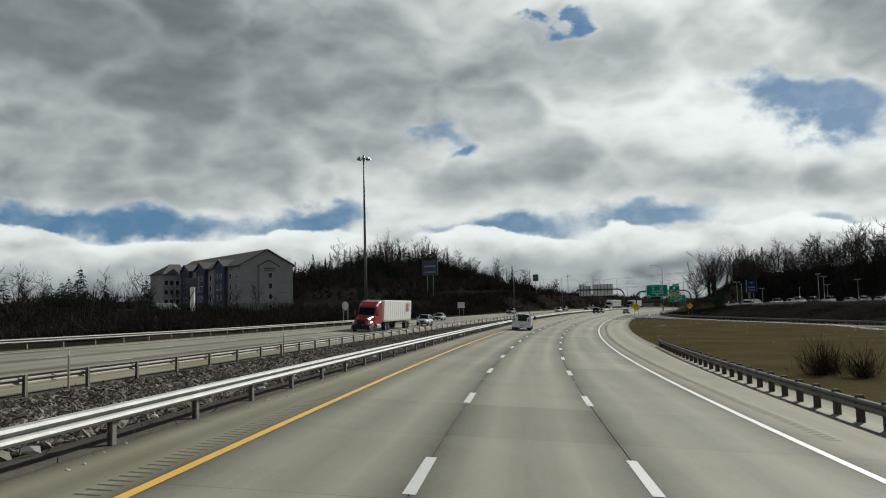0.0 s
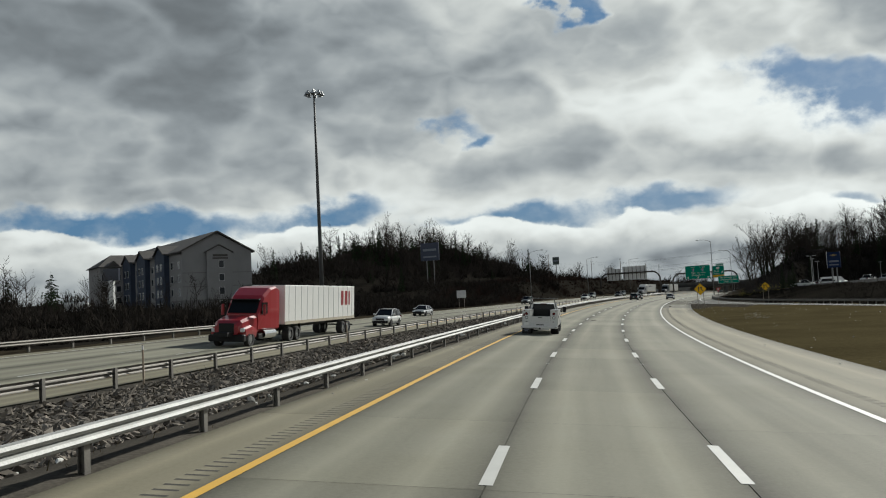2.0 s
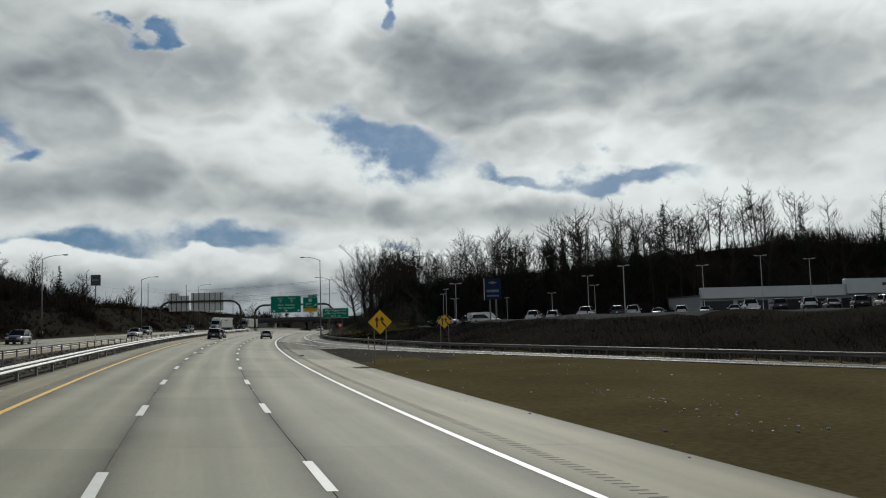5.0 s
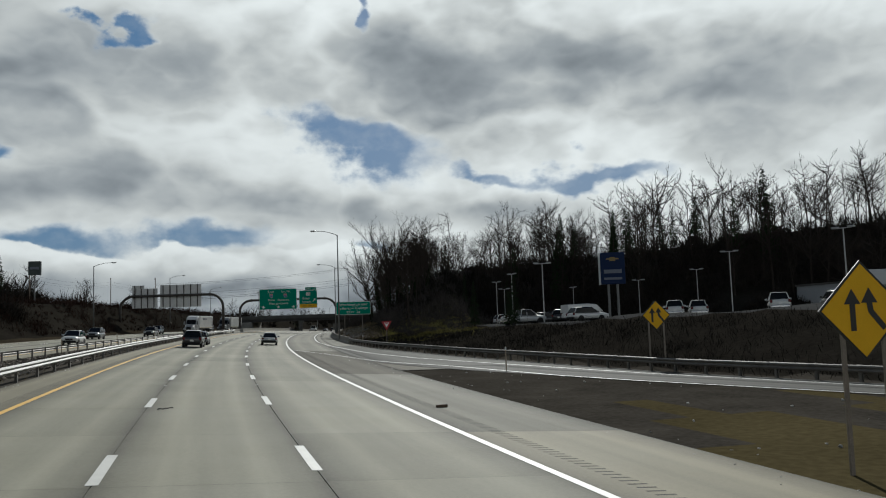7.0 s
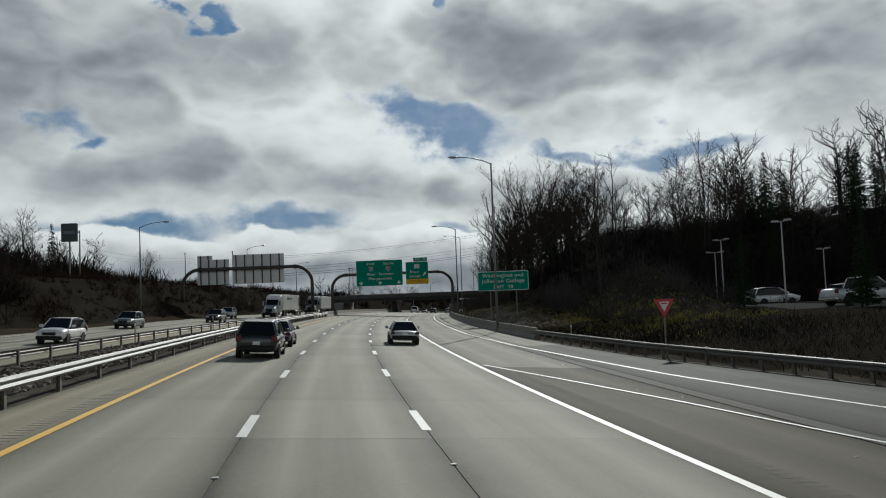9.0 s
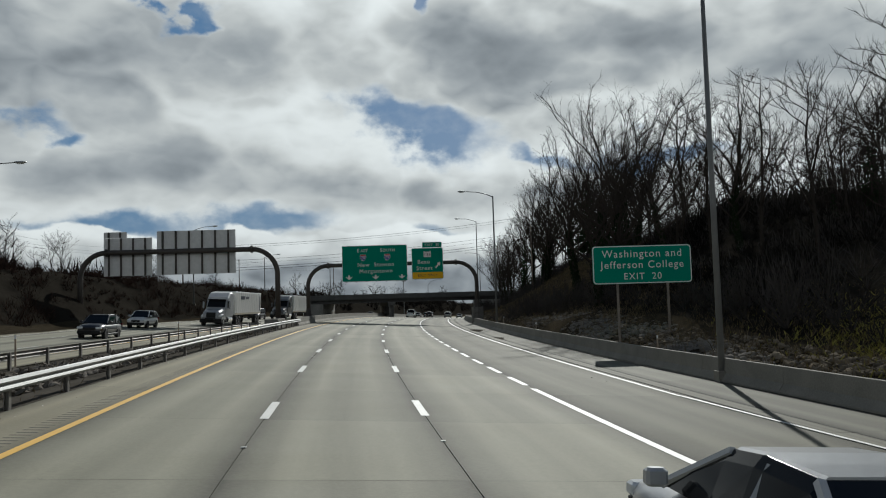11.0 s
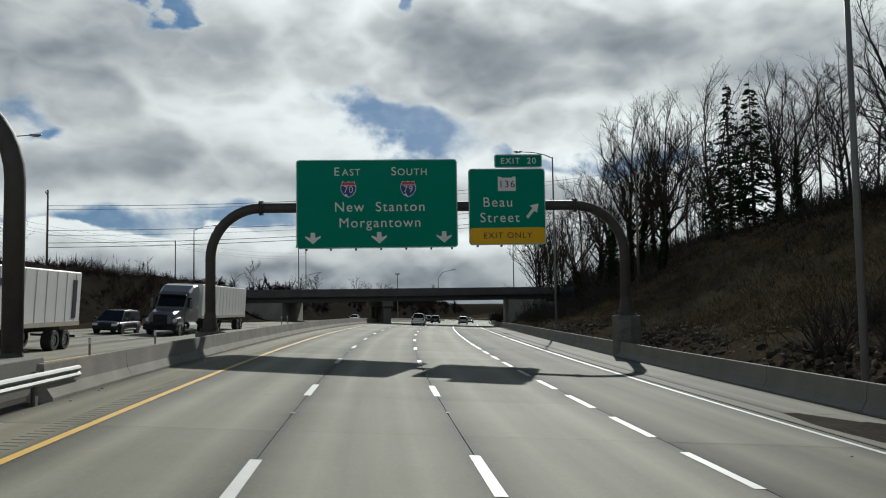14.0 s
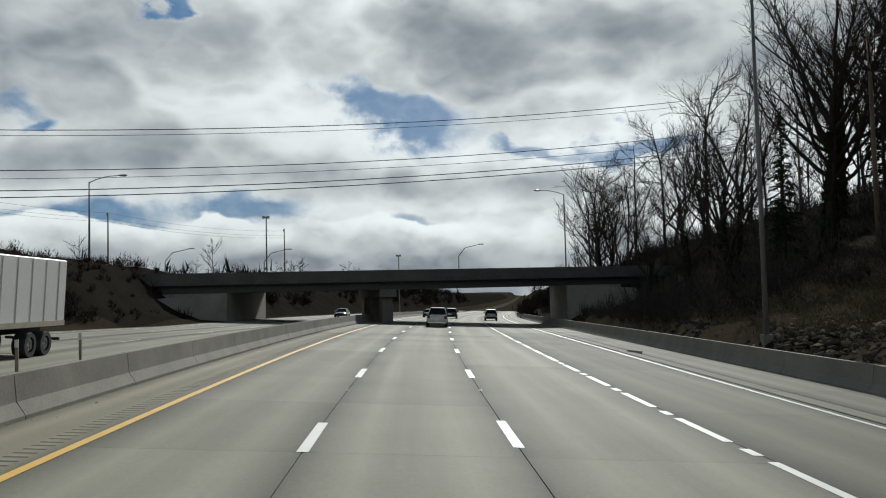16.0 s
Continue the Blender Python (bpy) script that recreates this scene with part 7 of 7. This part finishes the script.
TRAILER = paint("trailer_white", (0.70, 0.70, 0.68), 0.4)
RAIL_DUST = mat("dusty_trailer_rail", (0.36, 0.32, 0.25), 0.7, var=0.25)
bars_mat = PAINTS["red"]
semi(117.5, -22.8, PAINTS["red"], "red semi tractor with a white box trailer", "white ribbed box trailer with red bars", ((2.2, 3.0, 0.6, 1.2), (3.2, 3.0, 0.55, 1.2), (1.4, 3.0, 0.28, 1.2)))
bars_mat = DARK_FACE
semi(374.5, -17.6, PAINTS["silver"], "silver semi tractor with a plain pale trailer", "pale box trailer with dark bars", ((11.2, 3.3, 2.2, 0.42), (8.6, 3.3, 1.6, 0.30), (0.8, 2.6, 0.5, 2.0)))
semi(411.5, -16.75, PAINTS["grey"], "grey semi tractor with a weathered white trailer", "weathered white box trailer", ())
# ---- stones, litter, reflectors ----
def stones(name, label, count, spot, r0, r1, material, seed, sink=0.3, plain=False):
    """Many broken stones, each a jittered block."""
    g = np.random.default_rng(seed)
    s, u = spot(g, count)
    P = at(s, u, 0.0)
    t = (1 + 5 ** 0.5) / 2
    ico = np.array([(-1, t, 0), (1, t, 0), (-1, -t, 0), (1, -t, 0), (0, -1, t), (0, 1, t), (0, -1, -t), (0, 1, -t), (t, 0, -1), (t, 0, 1), (-t, 0, -1), (-t, 0, 1)]) / 1.9
    F = np.array([(0, 11, 5), (0, 5, 1), (0, 1, 7), (0, 7, 10), (0, 10, 11), (1, 5, 9), (5, 11, 4), (11, 10, 2), (10, 7, 6), (7, 1, 8), (3, 9, 4), (3, 4, 2), (3, 2, 6), (3, 6, 8), (3, 8, 9), (4, 9, 5), (2, 4, 11), (6, 2, 10), (8, 6, 7), (9, 8, 1)])
    r = r0 + (r1 - r0) * g.random(count) ** 2
    if plain:
        ico = np.array([(1, 0, 0), (-1, 0, 0), (0, 1, 0), (0, -1, 0), (0, 0, 1), (0, 0, -1)]) * 1.1
        F = np.array([(0, 2, 4), (2, 1, 4), (1, 3, 4), (3, 0, 4), (2, 0, 5), (1, 2, 5), (3, 1, 5), (0, 3, 5)])
    c_ = len(ico)
    V = ico[None] * g.uniform(0.6, 1.35, (count, c_, 1)) * np.stack([r * g.uniform(0.7, 1.4, count), r * g.uniform(0.7, 1.4, count), r * g.uniform(0.45, 0.9, count)], -1)[:, None]
    if plain:
        V = V * np.array([1.45, 0.85, 0.62])
        for i, j in ((0, 2), (1, 2)):
            a = g.normal(0, 0.55, count)
            c, sn = np.cos(a)[:, None], np.sin(a)[:, None]
            vi, vj = V[..., i] * c - V[..., j] * sn, V[..., i] * sn + V[..., j] * c
            V[..., i], V[..., j] = vi, vj
    a = g.uniform(0, 6.28, count)
    c, sn = np.cos(a)[:, None], np.sin(a)[:, None]
    V = np.stack([V[..., 0] * c - V[..., 1] * sn, V[..., 0] * sn + V[..., 1] * c, V[..., 2]], -1) + P[:, None] + np.stack([0 * r, 0 * r, r * sink], -1)[:, None]
    me = bpy.data.meshes.new(name)
    me.from_pydata(V.reshape(-1, 3).tolist(), [], (F[None] + c_ * np.arange(count)[:, None, None]).reshape(-1, 3).tolist())
    me.materials.append(material)
    return tagged(new(name, me), label, "stones", kind="stuff")


def island_mat(name, a, b, rough=0.9):
    m = bpy.data.materials.new(name)
    m.use_nodes = True
    N, L = m.node_tree.nodes, m.node_tree.links
    bs = N["Principled BSDF"]
    bs.inputs["Roughness"].default_value, bs.inputs["Specular IOR Level"].default_value = rough, 0.0
    geo = N.new("ShaderNodeNewGeometry")
    nz = N.new("ShaderNodeTexNoise")
    nz.inputs["Scale"].default_value = 9.0
    L.new(geo.outputs["Position"], nz.inputs["Vector"])
    ad = N.new("ShaderNodeMath")
    ad.operation = "MULTIPLY_ADD"
    ad.inputs[1].default_value, ad.inputs[2].default_value = 0.7, 0.0
    L.new(geo.outputs["Random Per Island"], ad.inputs[0])
    a2 = N.new("ShaderNodeMath")
    a2.operation = "MULTIPLY_ADD"
    a2.inputs[1].default_value = 0.4
    L.new(nz.outputs[0], a2.inputs[0]), L.new(ad.outputs[0], a2.inputs[2])
    mx = N.new("ShaderNodeMix")
    mx.data_type = "RGBA"
    mx.inputs[6].default_value, mx.inputs[7].default_value = (*a, 1), (*b, 1)
    L.new(a2.outputs[0], mx.inputs[0]), L.new(mx.outputs[2], bs.inputs["Base Color"])
    return m


STONE = island_mat("broken_stone", (0.030, 0.027, 0.024), (0.27, 0.24, 0.205))
LITTER = island_mat("litter", (0.10, 0.09, 0.07), (0.65, 0.64, 0.60))
LEDGE = island_mat("ledge_rock", (0.014, 0.013, 0.012), (0.075, 0.066, 0.055))
ROCK = island_mat("slope_rock", (0.030, 0.026, 0.022), (0.20, 0.17, 0.13))


def median_spot(lo, hi):
    def spot(g, n):
        s = lo + (hi - lo) * g.random(n) ** 1.3
        a, b = -9.0, inner(s) + 0.9
        return s, a + (b - a) * g.random(n)
    return spot


stones("median_stones", "broken grey-brown stones filling the median ditch", 40000, median_spot(2, 96), 0.04, 0.125, STONE, 1, 0.3, True)
stones("median_gravel", "grey-brown stones along the median ditch", 14000, median_spot(94, 345), 0.07, 0.17, STONE, 2, 0.3, True)
stones("slope_rocks", "dark broken rocks at the foot of the slope", 7000, lambda g, n: (lambda s: (s, edge_right(s) + 1.0 + 5.5 * g.random(n) ** 1.4))(288 + 130 * g.random(n) ** 1.3), 0.04, 0.22, ROCK, 3, 0.0)
PALE_ROCK = island_mat("pale_weathered_rock", (0.085, 0.078, 0.068), (0.19, 0.175, 0.155))
stones("pale_rocks", "pale weathered shale spilling down the slope foot", 2600, lambda g, n: (lambda c: (np.array([296.0, 301.0, 311.0, 316.0, 322.0, 331.0, 339.0])[c] + g.normal(0, 1.7, n), edge_right(np.array([296.0, 301.0, 311.0, 316.0, 322.0, 331.0, 339.0])[c]) + np.array([2.6, 3.4, 4.6, 3.0, 3.8, 5.2, 3.6])[c] + g.normal(0, 0.8, n)))(g.integers(0, 7, n)), 0.05, 0.26, PALE_ROCK, 17, 0.0)
stones("slope_ledge", "dark broken ledge of rock low on the open slope", 1500, lambda g, n: (lambda s: (s, edge_right(s) + 1.6 + 2.8 * g.random(n) + 0.8 * np.sin(s / 5.0)))(350 + 84 * g.random(n)), 0.08, 0.30, LEDGE, 8, -0.1)
stones("roadside_litter", "small pale bits of litter in the grass", 170, lambda g, n: (lambda s: (s, 11.2 + (ramp_in(s) - 11.5) * g.random(n) ** 1.5))(g.uniform(70, 215, n)), 0.02, 0.075, LITTER, 4, 0.1)
stones("shoulder_litter", "scattered grit and scraps along the shoulders", 500, lambda g, n: (lambda s, k: (s, np.where(k, -7.45 + 0.5 * g.random(n), 9.3 + 1.5 * g.random(n))))(g.uniform(5, 440, n), g.random(n) < 0.6), 0.015, 0.05, LITTER, 5, 0.1)


def gore_grass(g, n):
    s = 60 + 128 * g.random(n) ** 0.9
    return s, 11.3 + (ramp_in(np.maximum(s, 100)) - 11.6) * g.random(n) ** 1.2


thicket("gore_grass", "short brown and olive winter grass between road and ramp", 44000, gore_grass, 0.10, mat("short_grass", (0.10, 0.080, 0.038), 0.95, var=0.4, scale=0.3, fine=3, hue=(0.034, 0.033, 0.015), spec=0.0), 11, 0.012, 0.9)
thicket("median_weeds", "thin dry weeds along the median edges", 9000, lambda g, n: (lambda s, k: (s, np.where(k, -8.0 - 0.8 * g.random(n), inner(s) + 0.6 + 1.4 * g.random(n))))(g.uniform(0, 345, n), g.random(n) < 0.4), 0.28, DRYGRASS, 12, 0.010, 0.7)

for k, (s, u, h) in enumerate(((43.5, 14.6, 1.9), (45.2, 15.6, 1.5), (42.0, 16.2, 1.7))):
    bush = bushes("roadside_bush", "brown leafless bush in the grass behind the guardrail", 700, lambda g, n: (np.full(n, s) + g.normal(0, 0.25, n), np.full(n, u) + g.normal(0, 0.25, n)), h, REDBRUSH, 60 + k, 0.014, 70, 0.7)
    tagged(bush, category="bush", kind="stuff")
stones("verge_litter", "pale scraps of paper and plastic caught in the grass", 70, lambda g, n: (lambda c: (np.array([145.5, 153.1, 149.4, 140.6, 143.0, 147.0])[c] + g.normal(0, 1.0, n), np.array([15.6, 16.4, 17.0, 15.9, 15.7, 18.0])[c] + g.normal(0, 0.5, n)))(g.integers(0, 6, n)), 0.02, 0.075, LITTER, 6, 0.0)
stones("median_litter", "pale scraps and broken plates among the stones", 90, lambda g, n: (lambda s: (s, -8.2 - 2.6 * g.random(n) ** 2))(g.uniform(6, 130, n)), 0.03, 0.16, LITTER, 7, 0.5)
thicket("bank_grass", "sunlit yellow-green grass on the bank behind the yield sign", 16000, lambda g, n: (284.0 + g.normal(0, 8.0, n), 25.5 + g.normal(0, 3.0, n)), 0.40, mat("yellow_green_grass", (0.30, 0.26, 0.07), 0.95, var=0.35, scale=0.5, fine=5.0, hue=(0.10, 0.10, 0.03), spec=0.0), 14, 0.03, 0.7, 10)
# marker stakes on the rails and barriers
STAKE = mat("marker_stake", (0.30, 0.24, 0.18), 0.8, var=0.2)
for s, u, h in ([(28 + 24.4 * k, float(inner(28 + 24.4 * k)) + 0.75, 1.45) for k in range(13)] + [(355, -8.4, 1.3), (362, -8.5, 1.3), (394, -8.6, 1.5), (397.5, -8.7, 1.5), (300, 15.0, 1.3), (352, 15.2, 1.3), (212.0, 16.0, 1.4), (268, 15.2, 1.2), (330, 15.0, 1.2)]):
    st_ = thing("marker_stake", "thin upright delineator stake beside the rail", "delineator", "delineator stakes", m=stand(s, u, 0, 0))
    part("stake", Mesh().box((0, 0, h / 2 - 0.1), (0.07, 0.03, h + 0.2)), [STAKE], st_)
    part("reflector", Mesh().box((0, -0.02, h - 0.1), (0.075, 0.02, 0.16)), [SIGN_WHITE], st_)

# ---- pavement slabs ----
def slab_mat(name, base, dark, spec=0.15):
    """Concrete with tyre-polished tracks, a dark oil strip, streaks along the lane and a tone of its own for each slab."""
    m = bpy.data.materials.new(name)
    m.use_nodes = True
    N, L = m.node_tree.nodes, m.node_tree.links
    bs = N["Principled BSDF"]
    bs.inputs["Roughness"].default_value, bs.inputs["Specular IOR Level"].default_value = 0.8, spec

    def calc(op, a, b=0.0, c=0.0):
        n = N.new("ShaderNodeMath")
        n.operation = op
        for k, v in enumerate((a, b, c)):
            if hasattr(v, "is_linked"):
                L.new(v, n.inputs[k])
            else:
                n.inputs[k].default_value = v
        return n.outputs[0]

    def tex(vec, scale, detail=4.0):
        n = N.new("ShaderNodeTexNoise")
        n.inputs["Scale"].default_value, n.inputs["Detail"].default_value = scale, detail
        L.new(vec, n.inputs["Vector"])
        return n.outputs[0]

    at_ = N.new("ShaderNodeAttribute")
    at_.attribute_name = "lane"
    sp = N.new("ShaderNodeSeparateXYZ")
    L.new(at_.outputs["Vector"], sp.inputs[0])
    u, s, v = sp.outputs
    st_ = N.new("ShaderNodeCombineXYZ")
    L.new(calc("MULTIPLY", v, 1.5), st_.inputs[0]), L.new(calc("MULTIPLY", s, 0.05), st_.inputs[1])
    streak = tex(st_.outputs[0], 1.0, 5.0)
    geo = N.new("ShaderNodeNewGeometry").outputs["Position"]
    blot, grain, speck = tex(geo, 0.35, 4.0), tex(geo, 14.0, 4.0), tex(geo, 90.0, 2.0)
    rnd = N.new("ShaderNodeObjectInfo").outputs["Random"]
    edge = calc("POWER", calc("ABSOLUTE", calc("DIVIDE", u, 1.83)), 4.0)
    edge = calc("MINIMUM", edge, 1.0)
    track = calc("SUBTRACT", 1.0, calc("MINIMUM", calc("MULTIPLY", calc("ABSOLUTE", calc("SUBTRACT", calc("ABSOLUTE", u), 0.85)), 2.2), 1.0))
    oil = calc("SUBTRACT", 1.0, calc("MINIMUM", calc("MULTIPLY", calc("ABSOLUTE", u), 2.4), 1.0))
    k = calc("MULTIPLY_ADD", rnd, 0.22, 0.93)
    k = calc("ADD", k, calc("MULTIPLY", calc("SUBTRACT", streak, 0.5), 0.60))
    k = calc("ADD", k, calc("MULTIPLY", calc("SUBTRACT", blot, 0.5), 0.55))
    k = calc("ADD", k, calc("MULTIPLY", calc("SUBTRACT", grain, 0.5), 0.30))
    k = calc("ADD", k, calc("MULTIPLY", calc("SUBTRACT", speck, 0.5), 0.25))
    k = calc("SUBTRACT", k, calc("MULTIPLY", edge, calc("MULTIPLY_ADD", streak, 1.1, 0.10)))
    k = calc("ADD", k, calc("MULTIPLY", track, 0.20))
    k = calc("SUBTRACT", k, calc("MULTIPLY", calc("MULTIPLY", oil, calc("MULTIPLY_ADD", blot, 1.4, -0.3)), 0.14))
    sc = N.new("ShaderNodeVectorMath")
    sc.operation = "SCALE"
    warm = N.new("ShaderNodeMix")
    warm.data_type = "RGBA"
    warm.inputs[6].default_value, warm.inputs[7].default_value = (*base, 1), (*dark, 1)
    L.new(blot, warm.inputs[0])
    L.new(warm.outputs[2], sc.inputs[0]), L.new(k, sc.inputs["Scale"])
    L.new(sc.outputs[0], bs.inputs["Base Color"])
    bp = N.new("ShaderNodeBump")
    bp.inputs["Strength"].default_value, bp.inputs["Distance"].default_value = 0.25, 0.01
    L.new(speck, bp.inputs["Height"]), L.new(bp.outputs[0], bs.inputs["Normal"])
    return m


SLAB = slab_mat("lane_concrete", (0.212, 0.202, 0.150), (0.168, 0.165, 0.134))
RAMP_SLAB = slab_mat("ramp_concrete", (0.080, 0.079, 0.070), (0.062, 0.062, 0.057), 0.05)
GORE_SLAB = slab_mat("stained_gore_concrete", (0.098, 0.088, 0.066), (0.074, 0.068, 0.054), 0.05)
AUX_SLAB = slab_mat("merge_lane_concrete", (0.156, 0.149, 0.114), (0.125, 0.122, 0.100), 0.10)
SHOULDER_SLAB = slab_mat("shoulder_slab_concrete", (0.205, 0.184, 0.126), (0.160, 0.150, 0.112))


def slab_data(cells, dz=0.0):
    """Slabs with a flat top and short sides; a cell is (s0, s1, ua, ub), the offsets numbers or functions."""
    V, F, A = [], [], []
    for s0, s1, ua, ub in cells:
        n = max(1, int(round((s1 - s0) / 3.1)))
        ss = np.linspace(s0, s1, n + 1)
        a = ua(ss) if callable(ua) else np.full(n + 1, ua)
        b = ub(ss) if callable(ub) else np.full(n + 1, ub)
        w = (b - a) / 2
        o = len(V)
        for uu, zz, side in ((a, -0.022, -1), (a, 0.0, -1), (b, 0.0, 1), (b, -0.022, 1)):
            for p, q, h in zip(at(ss, uu, zz + dz), ss, uu):
                V.append(tuple(p))
                A.append((side * 1.83, q, h))
        for r in range(3):
            for i in range(n):
                x = o + r * (n + 1) + i
                F.append((x, x + n + 1, x + n + 2, x + 1))
    return V, F, A


def slab_piece(name, cells, material, parent, dz=0.0):
    V, F, A = slab_data(cells, dz)
    me = bpy.data.meshes.new(name)
    me.from_pydata(V, [], F)
    me.attributes.new("lane", "FLOAT_VECTOR", "POINT").data.foreach_set("vector", [c for p in A for c in p])
    me.materials.append(material)
    ob = new(name, me)
    ob.parent = parent
    return ob


G = 0.014
LANES = ((-5.49, -1.83), (-1.83, 1.83), (1.83, 6.08))
for ua, ub in LANES:
    for k in range(74):
        s0 = -7.0 + 6.1 * k
        slab_piece("slab", [(s0 + G * 0.5, s0 + 6.1 - G * 0.5, ua + G * 0.7, ub - G * 0.7)], SLAB, road)
for ua, ub in ((-7.5, -5.49), (6.08, 10.75)):
    for k in range(37):
        s0 = -7.0 + 12.2 * k
        slab_piece("slab", [(s0 + G, s0 + 12.2 - G, ua + G, ub - G)], SHOULDER_SLAB if ub < 7 or s0 < 180 else GORE_SLAB if 206 < s0 < 248 else AUX_SLAB, road)
rest = [(s0 + G, s0 + 12.2 - G, ua + G, ub - G) for ua, ub in LANES + ((-7.5, -5.49), (6.08, 10.75)) for s0 in list(np.arange(-7.0 - 12.2 * 4, -8, 12.2)) + list(np.arange(-7.0 + 6.1 * 74, 715, 12.2))]
tagged(slab_piece("distant_slabs", rest, SLAB, road), kind="stuff")


def far_at(f):
    return lambda s: inner(s) + (outer(s) - inner(s)) * f


cuts = (0.0, 0.13, 0.37, 0.62, 0.90, 1.0)
for j in range(5):
    for k in range(40):
        s0 = -10 + 12.2 * k
        slab_piece("slab", [(s0 + G, s0 + 12.2 - G, far_at(cuts[j + 1]), far_at(cuts[j]))], SHOULDER_SLAB if j in (0, 4) else SLAB, road_far)
tagged(slab_piece("distant_slabs", [(s0 + G, s0 + 12.2 - G, far_at(cuts[j + 1]), far_at(cuts[j])) for j in range(5) for s0 in list(np.arange(-58.8, -11, 12.2)) + list(np.arange(-10 + 12.2 * 40, 715, 12.2))], SLAB, road_far), kind="stuff")

for s0 in np.arange(108.0, 440.0, 12.2):
    for fa, fb in ((ramp_left, ramp_mid), (ramp_mid, lambda s: edge_right(s) - 0.15)):
        slab_piece("slab", [(s0 + G, s0 + 12.2 - G, lambda s: fa(s) + G, lambda s: fb(s) - G)], RAMP_SLAB if s0 < 258 else AUX_SLAB, road_ramp, 0.012)
tagged(slab_piece("distant_slabs", [(s0 + G, s0 + 12.2 - G, fa, fb) for fa, fb in ((ramp_left, ramp_mid), (ramp_mid, lambda s: edge_right(s) - 0.15)) for s0 in np.arange(440.4, 705, 12.2)], SLAB, road_ramp, 0.012), kind="stuff")

# stained paving in the gore
for s0 in (216.5, 222.5):
    slab_piece("slab", [(s0 + G, s0 + 6.0 - G, 10.765, lambda s: np.maximum(ramp_in(s) - 0.03, 10.78))], GORE_SLAB, road, 0.006)

GROOVE = mat("rumble_groove", (0.045, 0.042, 0.036), 0.95, var=0.2)


def rumble(name, s0, s1, uf, w=0.38):
    mb = Mesh()
    for s in np.arange(s0, s1, 0.305):
        u = float(uf(s)) if callable(uf) else uf
        ribbon(mb, s, s + 0.075, u - w / 2, u + w / 2, 0.003, 1.0)
    return tagged(part(name, mb, [GROOVE], road, "row of shallow rumble grooves"), kind="stuff")


rumble("rumble_strip", 0, 460, -5.98)
rumble("rumble_strip", 20, 246, lambda s: wline(s) + 1.0)
rumble("rumble_strip", 290, 460, 11.25)
# raised markers between the lanes
MARKER = mat("raised_marker", (0.32, 0.32, 0.30), 0.4, var=0.1)
rm = Mesh().slab((0, 0, 0.012), (0.10, 0.11, 0.018), 0.006).data("raised_marker", [MARKER])
for u, ph in ((-1.83, 8.0), (1.83, 8.9)):
    for k in range(0, 18):
        ob = part("raised_marker", rm, None, road)
        ob.matrix_basis = stand(ph + 24.38 * k, u)


# scraps of tyre and a broken block on the pavement
SCRAP = mat("rubber_scrap", (0.02, 0.019, 0.018), 0.9, var=0.3)
for s, u, k in ((193.8, -1.3, 0.8), (130.8, -1.0, 0.9)):
    sc = thing("tyre_scrap", "curled black scrap of tyre on the pavement", "debris", "tyre scraps", m=stand(s, u, 0.0, 70))
    pts = [(0.05 * k * math.sin(a * 2.1), k * 0.6 * (a / 3 - 0.5), 0.02 + 0.03 * abs(math.sin(a * 3))) for a in np.linspace(0, 3, 12)]
    part("strip", Mesh().tube(pts, [0.018 * k * (0.4 + abs(math.sin(j))) for j in range(12)], 5), [SCRAP], sc)
bk = thing("wood_block", "weathered brown wooden block on the shoulder", "debris", m=stand(194.4, 7.4, 0.0, 80))
part("block", Mesh().slab((0, 0, 0.05), (0.12, 0.40, 0.10), 0.012), [mat("brown_wood", (0.09, 0.06, 0.035), 0.8, var=0.3, scale=4)], bk)
